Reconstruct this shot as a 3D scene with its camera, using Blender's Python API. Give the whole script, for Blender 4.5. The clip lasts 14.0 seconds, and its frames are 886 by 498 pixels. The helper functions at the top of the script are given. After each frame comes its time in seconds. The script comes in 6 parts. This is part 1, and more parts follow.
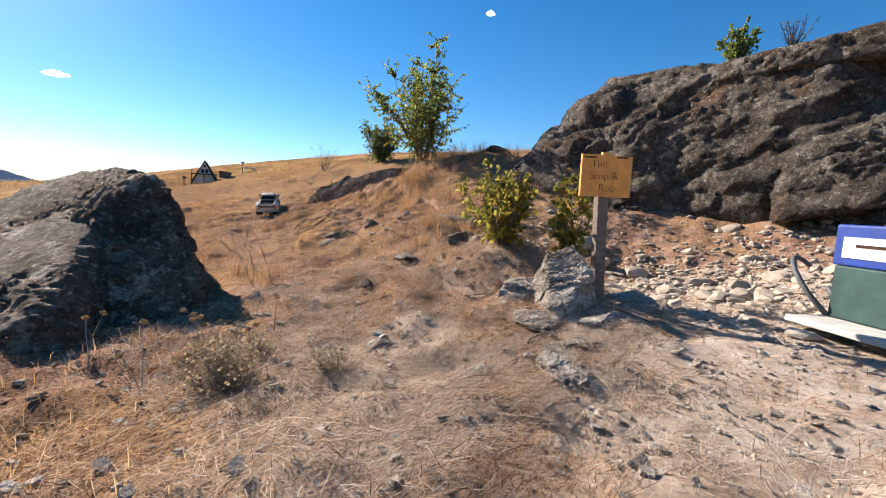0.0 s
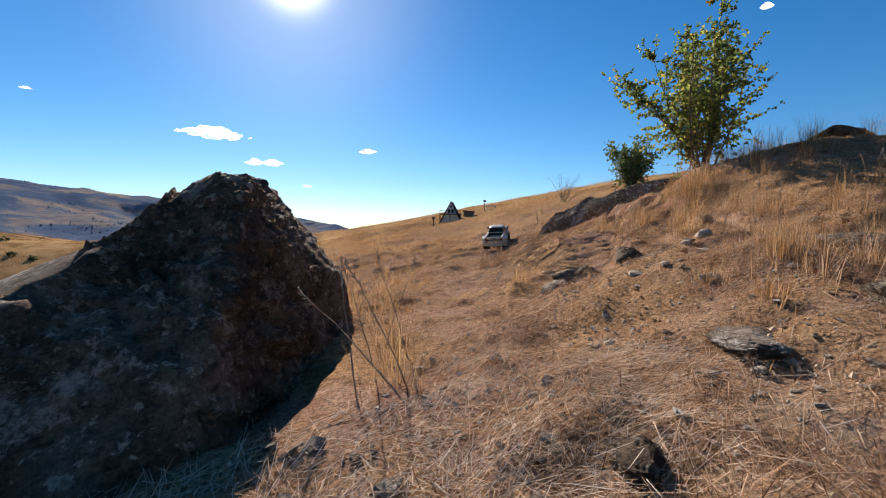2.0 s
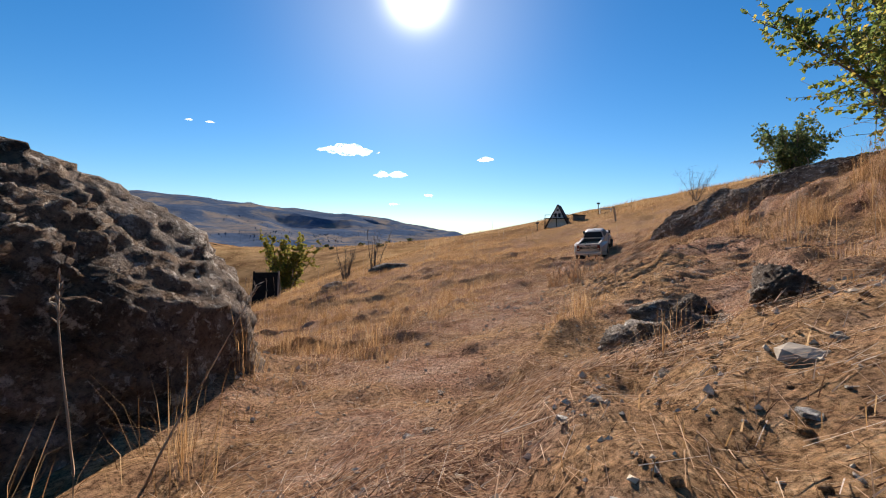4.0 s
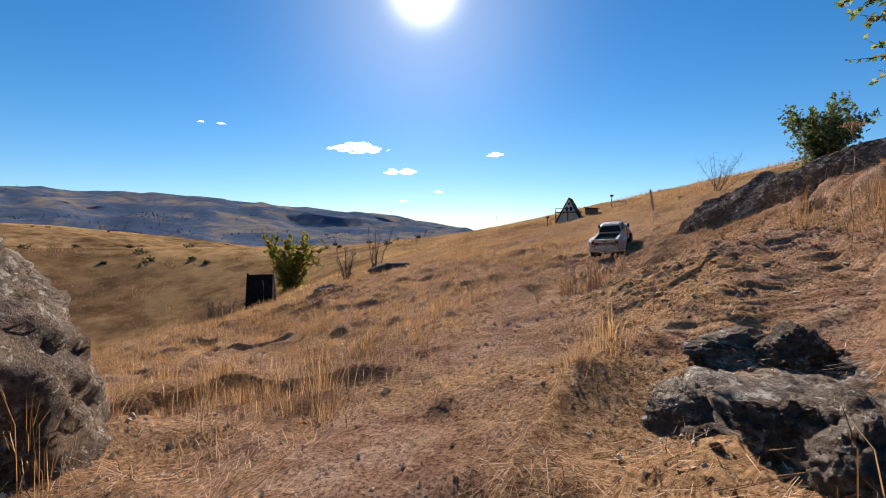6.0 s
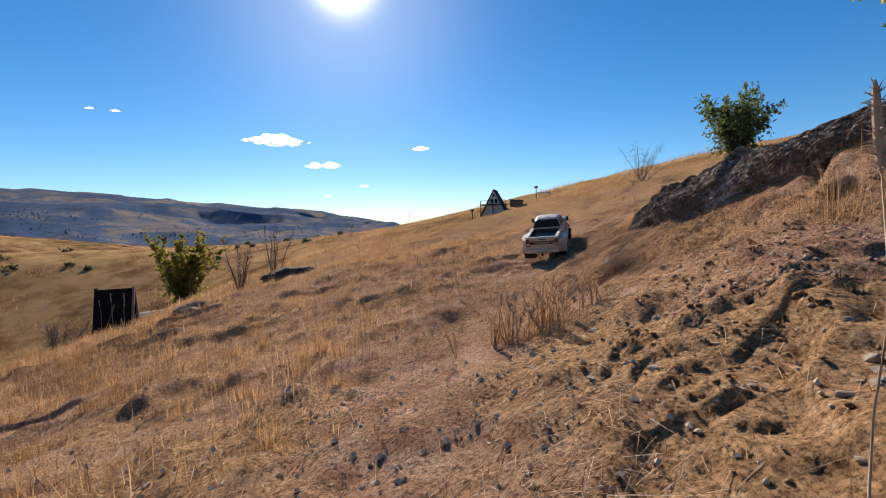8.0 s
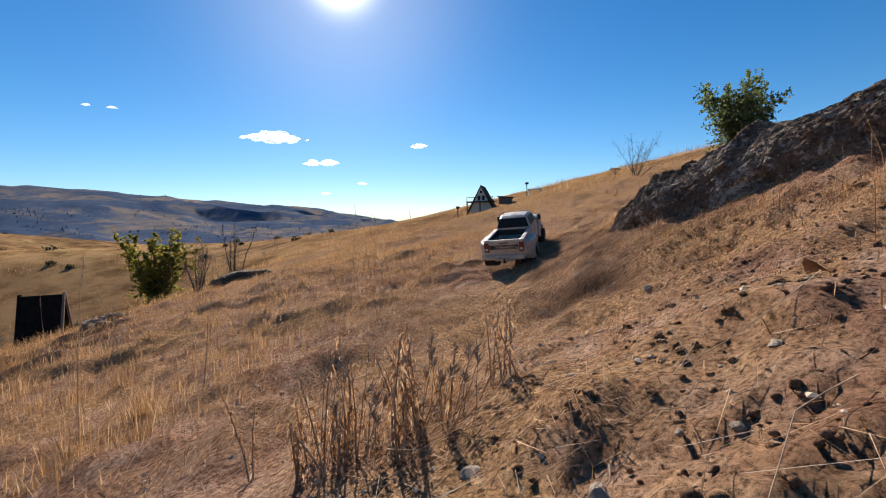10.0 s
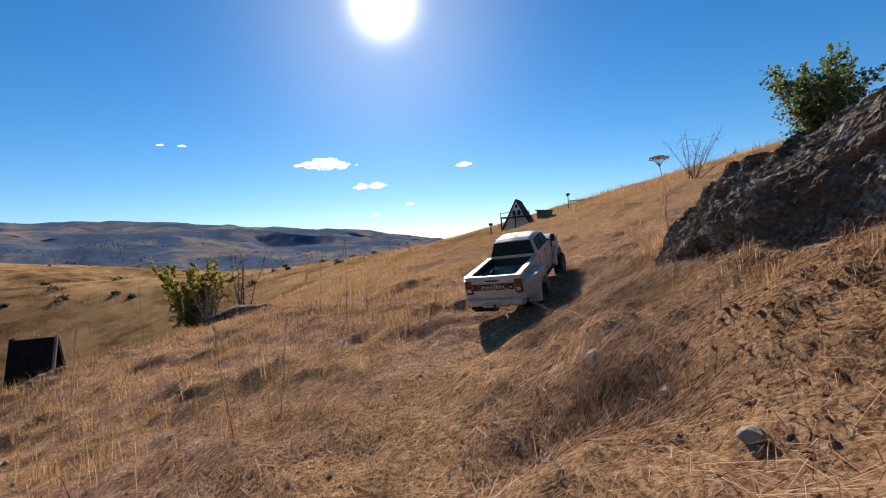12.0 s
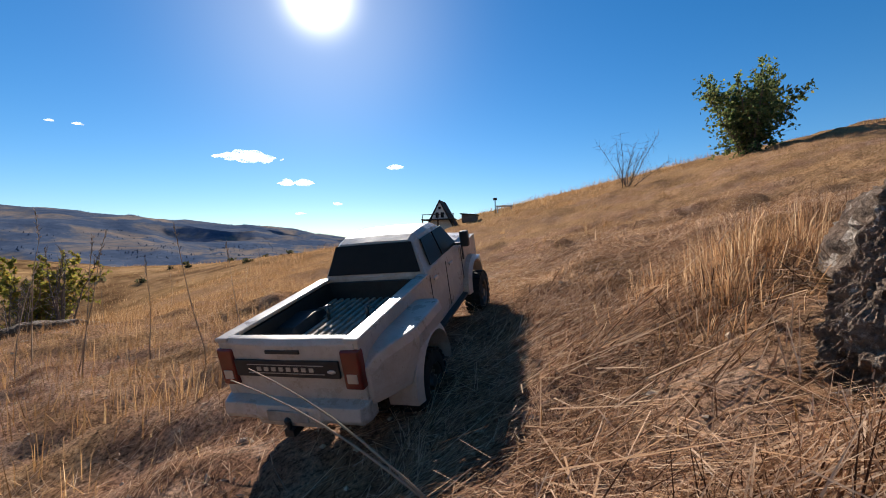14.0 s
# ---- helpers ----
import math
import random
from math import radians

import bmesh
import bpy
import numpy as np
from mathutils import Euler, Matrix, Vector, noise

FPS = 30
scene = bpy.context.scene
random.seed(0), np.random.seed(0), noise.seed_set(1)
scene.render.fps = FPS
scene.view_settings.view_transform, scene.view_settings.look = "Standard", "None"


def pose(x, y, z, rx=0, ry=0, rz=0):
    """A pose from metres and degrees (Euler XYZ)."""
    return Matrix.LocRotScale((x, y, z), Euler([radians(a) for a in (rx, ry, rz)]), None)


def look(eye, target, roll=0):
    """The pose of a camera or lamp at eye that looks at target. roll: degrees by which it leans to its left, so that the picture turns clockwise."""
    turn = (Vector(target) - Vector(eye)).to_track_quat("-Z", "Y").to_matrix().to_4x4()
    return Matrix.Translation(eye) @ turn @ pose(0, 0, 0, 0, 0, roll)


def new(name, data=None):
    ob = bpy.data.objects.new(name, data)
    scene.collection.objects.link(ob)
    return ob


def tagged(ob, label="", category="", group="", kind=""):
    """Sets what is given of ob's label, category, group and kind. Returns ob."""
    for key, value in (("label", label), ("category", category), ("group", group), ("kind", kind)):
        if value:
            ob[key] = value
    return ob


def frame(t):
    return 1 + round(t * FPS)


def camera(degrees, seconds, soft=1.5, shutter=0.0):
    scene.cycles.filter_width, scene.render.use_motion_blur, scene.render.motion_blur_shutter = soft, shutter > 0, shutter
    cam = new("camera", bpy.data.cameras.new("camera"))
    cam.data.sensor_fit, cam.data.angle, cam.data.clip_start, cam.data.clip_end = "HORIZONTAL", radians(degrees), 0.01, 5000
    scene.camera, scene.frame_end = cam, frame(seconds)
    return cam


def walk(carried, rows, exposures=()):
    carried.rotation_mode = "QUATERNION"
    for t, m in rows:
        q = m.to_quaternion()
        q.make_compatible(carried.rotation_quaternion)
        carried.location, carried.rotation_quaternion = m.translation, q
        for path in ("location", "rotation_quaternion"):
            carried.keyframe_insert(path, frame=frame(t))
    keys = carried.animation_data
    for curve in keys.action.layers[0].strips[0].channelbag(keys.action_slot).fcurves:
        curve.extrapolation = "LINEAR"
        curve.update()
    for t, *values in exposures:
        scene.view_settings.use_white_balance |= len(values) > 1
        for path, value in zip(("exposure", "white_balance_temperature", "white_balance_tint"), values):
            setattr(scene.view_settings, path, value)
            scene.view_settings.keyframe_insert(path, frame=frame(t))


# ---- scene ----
cam = camera(91.8, 14.0, soft=1.0)
PATH = [
    (0, (-0.809, -0.451, 0.489), (0.697, 0.851, 0.293), 3.0),
    (0.5, (-0.629, -0.231, 0.445), (0.455, 1.442, 0.296), 1.3),
    (1, (-0.389, 0.031, 0.461), (0.516, 1.811, 0.35), 2.0),
    (1.5, (-0.224, 0.289, 0.437), (0.53, 2.14, 0.356), 1.1),
    (2, (-0.086, 0.49, 0.413), (0.51, 2.398, 0.35), 0.7),
    (2.5, (0.1, 0.672, 0.42), (0.558, 2.618, 0.359), 0.2),
    (3, (0.247, 0.835, 0.409), (0.49, 2.819, 0.362), -0.1),
    (3.2, (0.303, 0.908, 0.41), (0.448, 2.902, 0.371), -0.2),
    (5.3, (0.612, 1.357, 0.427), (0.63, 3.357, 0.387), 0.4),
    (5.5, (0.603, 1.389, 0.43), (0.614, 3.389, 0.385), -0.2),
    (6, (0.612, 1.568, 0.426), (0.624, 3.567, 0.371), -0.3),
    (6.5, (0.7, 1.786, 0.435), (0.831, 3.78, 0.365), -0.2),
    (7, (0.712, 2.017, 0.446), (0.993, 3.995, 0.356), -1.1),
    (7.5, (0.698, 2.203, 0.464), (1.028, 4.173, 0.375), -2.2),
    (8, (0.845, 2.44, 0.463), (1.189, 4.408, 0.375), -1.6),
    (8.2, (0.905, 2.51, 0.455), (1.257, 4.477, 0.375), -0.8),
    (10.3, (1.302, 3.042, 0.474), (1.646, 5.01, 0.373), -1.8),
    (10.5, (1.337, 3.129, 0.459), (1.643, 5.104, 0.377), -2.2),
    (11, (1.427, 3.299, 0.435), (1.565, 5.294, 0.394), -3.7),
    (11.5, (1.539, 3.427, 0.509), (1.563, 5.427, 0.51), -4.7),
    (12, (1.688, 3.584, 0.513), (1.82, 5.58, 0.504), -3.8),
    (12.5, (1.754, 3.768, 0.536), (1.997, 5.753, 0.526), -3.5),
    (13, (1.856, 4.046, 0.533), (2.175, 6.021, 0.522), -2.6),
    (13.5, (1.965, 4.322, 0.515), (2.33, 6.288, 0.509), -2.0),
    (14, (2.017, 4.494, 0.507), (2.48, 6.44, 0.501), -1.4),
]
walk(cam, [(t, look(eye, aim, roll)) for t, eye, aim, roll in PATH],
     exposures=[(0, 1.3), (1, 1.02), (2, 0.9), (14, 0.83)])


# ---- world, sun, exposure ----
SUN_AZ, SUN_EL = -2.0, 29.7          # degrees clockwise from +y, above the horizon
world = bpy.data.worlds.new("world")
scene.world = world
world.use_nodes = True
wn = world.node_tree.nodes
sky = wn.new("ShaderNodeTexSky")
sky.sky_type = "NISHITA"
sky.sun_disc = False
sky.sun_elevation = radians(SUN_EL)
sky.sun_rotation = radians(SUN_AZ)
sky.altitude = 500
sky.air_density, sky.dust_density, sky.ozone_density = 1.0, 0.12, 4.0
wn["Background"].inputs["Strength"].default_value = 0.065
hue = wn.new("ShaderNodeHueSaturation")
hue.inputs["Saturation"].default_value = 1.3
world.node_tree.links.new(sky.outputs[0], hue.inputs["Color"])
world.node_tree.links.new(hue.outputs[0], wn["Background"].inputs["Color"])

sun = new("sun", bpy.data.lights.new("sun", "SUN"))
sun.data.energy, sun.data.angle, sun.data.color = 5.0, radians(0.53), (1.0, 0.92, 0.84)
to_sun = Vector((math.sin(radians(SUN_AZ)) * math.cos(radians(SUN_EL)),
                 math.cos(radians(SUN_AZ)) * math.cos(radians(SUN_EL)), math.sin(radians(SUN_EL))))
sun.matrix_world = look((0, 0, 30), Vector((0, 0, 30)) - to_sun)


# ---- materials ----
def mat(name, rough=0.8, metal=0.0, spec=0.3):
    m = bpy.data.materials.new(name)
    m.use_nodes = True
    b = m.node_tree.nodes["Principled BSDF"]
    b.inputs["Roughness"].default_value = rough
    b.inputs["Metallic"].default_value = metal
    b.inputs["Specular IOR Level"].default_value = spec
    return m, m.node_tree, b


def ramp(nt, source, stops):
    r = nt.nodes.new("ShaderNodeValToRGB")
    el = r.color_ramp.elements
    while len(el) < len(stops):
        el.new(0.5)
    for e, (p, c) in zip(el, stops):
        e.position, e.color = p, (*c, 1)
    nt.links.new(source, r.inputs[0])
    return r.outputs[0]


def noise_out(nt, scale, detail=6, rough=0.6, coords=None, distortion=0.0):
    n = nt.nodes.new("ShaderNodeTexNoise")
    n.inputs["Scale"].default_value, n.inputs["Detail"].default_value = scale, detail
    n.inputs["Roughness"].default_value, n.inputs["Distortion"].default_value = rough, distortion
    if coords is not None:
        nt.links.new(coords, n.inputs["Vector"])
    return n.outputs[0]


def mix(nt, fac, a, b, kind="MIX"):
    n = nt.nodes.new("ShaderNodeMix")
    n.data_type, n.blend_type = "RGBA", kind
    for socket, v in ((n.inputs[0], fac), (n.inputs[6], a), (n.inputs[7], b)):
        if isinstance(v, (int, float)):
            socket.default_value = v
        elif isinstance(v, tuple):
            socket.default_value = (*v, 1)
        else:
            nt.links.new(v, socket)
    return n.outputs[2]


def bump(nt, bsdf, height, strength, distance):
    n = nt.nodes.new("ShaderNodeBump")
    n.inputs["Strength"].default_value, n.inputs["Distance"].default_value = strength, distance
    nt.links.new(height, n.inputs["Height"])
    nt.links.new(n.outputs[0], bsdf.inputs["Normal"])


def world_pos(nt):
    return nt.nodes.new("ShaderNodeNewGeometry").outputs["Position"]


def object_pos(nt):
    return nt.nodes.new("ShaderNodeTexCoord").outputs["Object"]


def plain(name, color, rough=0.7, metal=0.0, spec=0.3, vary=0.25, scale=30.0, bumpy=0.15, dist=0.001):
    """A surface of one colour with grain and dirt at two scales."""
    m, nt, b = mat(name, rough, metal, spec)
    co = object_pos(nt)
    dark = tuple(c * (1 - vary) for c in color)
    light = tuple(min(1, c * (1 + vary)) for c in color)
    c1 = ramp(nt, noise_out(nt, scale, 5, 0.65, co), [(0.3, dark), (0.7, light)])
    c2 = ramp(nt, noise_out(nt, scale * 0.13, 3, 0.6, co), [(0.35, (0.8, 0.78, 0.74)), (0.65, (1, 1, 1))])
    nt.links.new(mix(nt, 0.6, c1, c2, "MULTIPLY"), b.inputs["Base Color"])
    bump(nt, b, noise_out(nt, scale * 2.5, 4, 0.6, co), bumpy, dist)
    return m


def ground_material():
    m, nt, b = mat("dry_ground", 1.0, 0, 0.0)
    co = world_pos(nt)
    dirt = ramp(nt, noise_out(nt, 9, 8, 0.7, co), [(0.3, (0.126, 0.0652, 0.0408)), (0.47, (0.305, 0.172, 0.112)), (0.6, (0.408, 0.265, 0.186)), (0.74, (0.563, 0.388, 0.278))])
    straw = ramp(nt, noise_out(nt, 45, 6, 0.7, co), [(0.3, (0.174, 0.0955, 0.0476)), (0.55, (0.409, 0.244, 0.127)), (0.75, (0.62, 0.421, 0.251))])
    near = mix(nt, ramp(nt, noise_out(nt, 1.7, 5, 0.65, co), [(0.42, (0, 0, 0)), (0.58, (1, 1, 1))]), dirt, straw)
    speck = ramp(nt, noise_out(nt, 130, 6, 0.8, co), [(0.39, (0.26, 0.23, 0.21)), (0.5, (1, 1, 1)), (0.64, (1.7, 1.6, 1.5))])
    near = mix(nt, 0.9, near, speck, "MULTIPLY")
    # bare pale soil in the flat place before the rock wall
    sep = nt.nodes.new("ShaderNodeVectorMath")
    sep.operation = "DISTANCE"
    sep.inputs[1].default_value = (0.75, -0.75, 0.2)
    nt.links.new(co, sep.inputs[0])
    dv = nt.nodes.new("ShaderNodeMath")
    dv.operation = "MULTIPLY_ADD"
    nt.links.new(sep.outputs["Value"], dv.inputs[0])
    dv.inputs[1].default_value, dv.inputs[2].default_value = -1.7, 3.0
    dv.use_clamp = True
    pale = ramp(nt, noise_out(nt, 14, 8, 0.7, co), [(0.3, (0.29, 0.198, 0.139)), (0.48, (0.538, 0.413, 0.318)), (0.62, (0.666, 0.551, 0.445)), (0.78, (0.817, 0.716, 0.612))])
    nm = nt.nodes.new("ShaderNodeMath")
    nm.operation = "MULTIPLY"
    nt.links.new(dv.outputs[0], nm.inputs[0])
    nt.links.new(ramp(nt, noise_out(nt, 2.3, 5, 0.6, co), [(0.3, (0.25, 0.25, 0.25)), (0.55, (1, 1, 1))]), nm.inputs[1])
    near = mix(nt, nm.outputs[0], near, pale)
    # golden grass land farther out
    field = ramp(nt, noise_out(nt, 0.08, 7, 0.65, co), [(0.32, (0.114, 0.0735, 0.0507)), (0.47, (0.39, 0.241, 0.126)), (0.58, (0.513, 0.33, 0.166)), (0.7, (0.491, 0.378, 0.187))])
    field2 = ramp(nt, noise_out(nt, 0.6, 6, 0.7, co), [(0.36, (0.3, 0.26, 0.23)), (0.58, (1, 1, 1))])
    field = mix(nt, 0.8, field, field2, "MULTIPLY")
    draws = ramp(nt, noise_out(nt, 0.022, 8, 0.68, co, 0.8), [(0.36, (0.34, 0.33, 0.3)), (0.5, (0.8, 0.74, 0.66)), (0.62, (1, 1, 1))])
    field = mix(nt, 0.85, field, draws, "MULTIPLY")
    ln = nt.nodes.new("ShaderNodeVectorMath")
    ln.operation = "LENGTH"
    nt.links.new(co, ln.inputs[0])

    def beyond(a, z):
        n = nt.nodes.new("ShaderNodeMapRange")
        n.inputs[1].default_value, n.inputs[2].default_value = a, z
        nt.links.new(ln.outputs["Value"], n.inputs[0])
        return n.outputs[0]
    col = mix(nt, beyond(6, 16), near, field)
    # wooded far range with grassy clearings, blue-grey distance haze put into the colours
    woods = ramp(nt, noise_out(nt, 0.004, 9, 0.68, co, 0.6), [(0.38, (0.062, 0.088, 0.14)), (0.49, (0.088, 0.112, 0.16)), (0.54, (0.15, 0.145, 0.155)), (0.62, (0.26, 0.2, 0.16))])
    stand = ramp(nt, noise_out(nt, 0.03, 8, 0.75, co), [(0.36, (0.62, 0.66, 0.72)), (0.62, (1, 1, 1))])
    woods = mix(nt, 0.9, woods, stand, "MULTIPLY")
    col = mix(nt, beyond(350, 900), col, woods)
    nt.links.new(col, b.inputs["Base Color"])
    bump(nt, b, noise_out(nt, 40, 12, 0.82, co), 0.75, 0.03)
    return m


def rock_material(name, dark, mid, light, lichen, rust=(0.2, 0.11, 0.06), relief=0.05):
    m, nt, b = mat(name, 0.92, 0, 0.15)
    co = world_pos(nt)
    base = ramp(nt, noise_out(nt, 7, 9, 0.7, co, 0.4), [(0.3, dark), (0.5, mid), (0.7, light)])
    fine = ramp(nt, noise_out(nt, 55, 7, 0.75, co), [(0.38, (0.3, 0.28, 0.27)), (0.56, (1, 1, 1))])
    base = mix(nt, 0.6, base, fine, "MULTIPLY")
    base = mix(nt, ramp(nt, noise_out(nt, 3.1, 6, 0.6, co), [(0.58, (0, 0, 0)), (0.7, (1, 1, 1))]), base, rust)
    # bedding: relief drawn out along the layers
    mp = nt.nodes.new("ShaderNodeMapping")
    mp.inputs["Rotation"].default_value = (0.35, 0.3, 0.2)
    mp.inputs["Scale"].default_value = (1, 1, 1.7)
    nt.links.new(co, mp.inputs[0])
    bed = mp.outputs[0]
    spots = ramp(nt, noise_out(nt, 8, 9, 0.78, co), [(0.55, (0, 0, 0)), (0.61, (0.9, 0.9, 0.9))])
    base = mix(nt, spots, base, lichen)
    fleck = ramp(nt, noise_out(nt, 38, 5, 0.7, co), [(0.57, (0, 0, 0)), (0.62, (0.85, 0.85, 0.85))])
    base = mix(nt, fleck, base, lichen)
    grit = ramp(nt, noise_out(nt, 140, 5, 0.75, co), [(0.36, (0.45, 0.42, 0.4)), (0.5, (1, 1, 1)), (0.66, (1.3, 1.27, 1.24))])
    base = mix(nt, 0.7, base, grit, "MULTIPLY")
    pits = ramp(nt, noise_out(nt, 26, 6, 0.75, bed), [(0.38, (0.32, 0.29, 0.27)), (0.47, (1, 1, 1))])
    stain = ramp(nt, noise_out(nt, 2.2, 6, 0.65, co, 0.5), [(0.4, (0.55, 0.51, 0.48)), (0.56, (1, 1, 1))])
    base = mix(nt, 0.85, base, stain, "MULTIPLY")
    base = mix(nt, 0.75, base, pits, "MULTIPLY")
    nt.links.new(base, b.inputs["Base Color"])
    h = nt.nodes.new("ShaderNodeMath")
    h.operation = "ADD"
    nt.links.new(noise_out(nt, 40, 10, 0.75, co), h.inputs[0])
    nt.links.new(noise_out(nt, 11, 8, 0.8, bed), h.inputs[1])
    g = nt.nodes.new("ShaderNodeMath")
    g.operation = "MULTIPLY_ADD"
    g.inputs[1].default_value = 0.3
    nt.links.new(noise_out(nt, 170, 6, 0.7, co), g.inputs[0])
    nt.links.new(h.outputs[0], g.inputs[2])
    bump(nt, b, g.outputs[0], 1.0, relief)
    return m


def blade_material(name, stops, through_light=0.4):
    """Dry blades, each of its own shade, that let some light through."""
    m, nt, b = mat(name, 0.85, 0, 0.06)
    isl = nt.nodes.new("ShaderNodeNewGeometry").outputs["Random Per Island"]
    col = ramp(nt, isl, stops)
    patch = ramp(nt, noise_out(nt, 1.3, 5, 0.65, world_pos(nt)), [(0.36, (0.55, 0.5, 0.46)), (0.62, (1, 1, 1))])
    col = mix(nt, 0.8, col, patch, "MULTIPLY")
    nt.links.new(col, b.inputs["Base Color"])
    t = nt.nodes.new("ShaderNodeBsdfTranslucent")
    nt.links.new(col, t.inputs["Color"])
    mx = nt.nodes.new("ShaderNodeMixShader")
    mx.inputs[0].default_value = through_light
    nt.links.new(b.outputs[0], mx.inputs[1])
    nt.links.new(t.outputs[0], mx.inputs[2])
    nt.links.new(mx.outputs[0], nt.nodes["Material Output"].inputs["Surface"])
    return m


def leaf_material(name, stops, by_object=False):
    m = blade_material(name, stops, 0.6)
    if by_object:
        nt = m.node_tree
        r = [n for n in nt.nodes if n.type == "VALTORGB"][0]
        nt.links.new(nt.nodes.new("ShaderNodeObjectInfo").outputs["Random"], r.inputs[0])
    return m


GROUND = ground_material()
ROCK = rock_material("lichen_rock", (0.0952, 0.063, 0.0438), (0.329, 0.227, 0.157), (0.54, 0.428, 0.329), (0.742, 0.625, 0.508))
ROCK_WALL = rock_material("rock_wall", (0.07, 0.054, 0.042), (0.185, 0.148, 0.115), (0.37, 0.31, 0.25), (0.48, 0.43, 0.36))
EARTH_ROCK = rock_material("crumbly_rock", (0.14, 0.1, 0.07), (0.31, 0.23, 0.165), (0.48, 0.38, 0.29), (0.56, 0.49, 0.4), (0.27, 0.16, 0.09))
PALE_ROCK = rock_material("pale_rock", (0.361, 0.288, 0.219), (0.585, 0.49, 0.396), (0.757, 0.671, 0.568), (0.774, 0.722, 0.645), (0.43, 0.31, 0.206), 0.02)
OUTCROP = rock_material("outcrop_rock", (0.12, 0.078, 0.052), (0.285, 0.2, 0.14), (0.46, 0.36, 0.275), (0.66, 0.58, 0.49), (0.24, 0.145, 0.09), 0.016)
LEDGE = rock_material("ledge_rock", (0.12, 0.085, 0.062), (0.3, 0.228, 0.17), (0.5, 0.42, 0.34), (0.68, 0.62, 0.54), (0.24, 0.16, 0.11), 0.022)
STONE = plain("pale_stone", (0.41, 0.335, 0.26), 0.95, 0, 0.05, 0.3, 22, 0.6, 0.004)
GRAVEL = plain("pale_gravel", (0.55, 0.44, 0.32), 0.95, 0, 0.05, 0.3, 60)
GOLD = blade_material("golden_grass", [(0.0, (0.146, 0.0736, 0.0328)), (0.35, (0.396, 0.212, 0.0866)), (0.7, (0.564, 0.337, 0.156)), (1.0, (0.758, 0.518, 0.29))], 0.5)
STRAW = blade_material("straw", [(0.08, (0.109, 0.0524, 0.029)), (0.36, (0.355, 0.192, 0.0988)), (0.6, (0.651, 0.403, 0.228)), (1.0, (0.93, 0.696, 0.486))], 0.42)
STALK = blade_material("dry_stalk", [(0.0, (0.298, 0.202, 0.129)), (0.6, (0.497, 0.384, 0.282)), (1.0, (0.676, 0.566, 0.47))], 0.2)
BLEACHED = blade_material("bleached_straw", [(0.0, (0.26, 0.17, 0.11)), (0.4, (0.6, 0.46, 0.34)), (1.0, (0.92, 0.79, 0.65))], 0.4)
TWIG = plain("dead_twig", (0.13, 0.1, 0.075), 0.9, scale=60)
BARK = plain("grey_bark", (0.16, 0.12, 0.09), 0.9, scale=50)
LEAF = leaf_material("green_leaf", [(0.0, (0.11, 0.155, 0.045)), (0.5, (0.23, 0.29, 0.075)), (0.85, (0.4, 0.4, 0.1)), (1.0, (0.55, 0.38, 0.08))])
LEAF_DARK = leaf_material("dull_green_leaf", [(0.0, (0.075, 0.11, 0.045)), (0.55, (0.15, 0.2, 0.075)), (0.9, (0.28, 0.3, 0.11)), (1.0, (0.38, 0.34, 0.11))])
LEAF_YELLOW = leaf_material("yellow_green_leaf", [(0.0, (0.14, 0.15, 0.03)), (0.35, (0.32, 0.3, 0.055)), (0.8, (0.5, 0.41, 0.085)), (1.0, (0.45, 0.22, 0.05))], True)
YELLOW_MASS = leaf_material("yellow_leaf_mass", [(0.0, (0.12, 0.135, 0.03)), (0.4, (0.29, 0.28, 0.055)), (0.8, (0.46, 0.39, 0.08)), (1.0, (0.4, 0.2, 0.05))])
WITHERED = leaf_material("withered_leaf", [(0.0, (0.28, 0.14, 0.07)), (0.6, (0.532, 0.308, 0.154)), (1.0, (0.812, 0.588, 0.364))])
SAGE = leaf_material("sage_leaf", [(0.0, (0.2, 0.15, 0.085)), (0.6, (0.36, 0.28, 0.17)), (1.0, (0.52, 0.38, 0.24))])


# ---- the ground ----
def lattice(ix, iy, seed):
    h = (ix.astype(np.int64) * 374761393 + iy.astype(np.int64) * 668265263 + seed * 974711) & 0xFFFFFFFF
    h = ((h ^ (h >> 13)) * 1274126177) & 0xFFFFFFFF
    return ((h ^ (h >> 16)) & 0xFFFF) / 65535.0


def vnoise(x, y, size, seed=0):
    """Smooth noise from -1 to 1 with lumps of that size."""
    u, v = np.asarray(x, float) / size, np.asarray(y, float) / size
    iu, iv = np.floor(u), np.floor(v)
    fu, fv = u - iu, v - iv
    fu, fv = fu * fu * (3 - 2 * fu), fv * fv * (3 - 2 * fv)
    a, b = lattice(iu, iv, seed), lattice(iu + 1, iv, seed)
    c, d = lattice(iu, iv + 1, seed), lattice(iu + 1, iv + 1, seed)
    return 2 * ((a * (1 - fu) + b * fu) * (1 - fv) + (c * (1 - fu) + d * fu) * fv) - 1


def smooth(a, b, v):
    t = np.clip((v - a) / (b - a), 0, 1)
    return t * t * (3 - 2 * t)


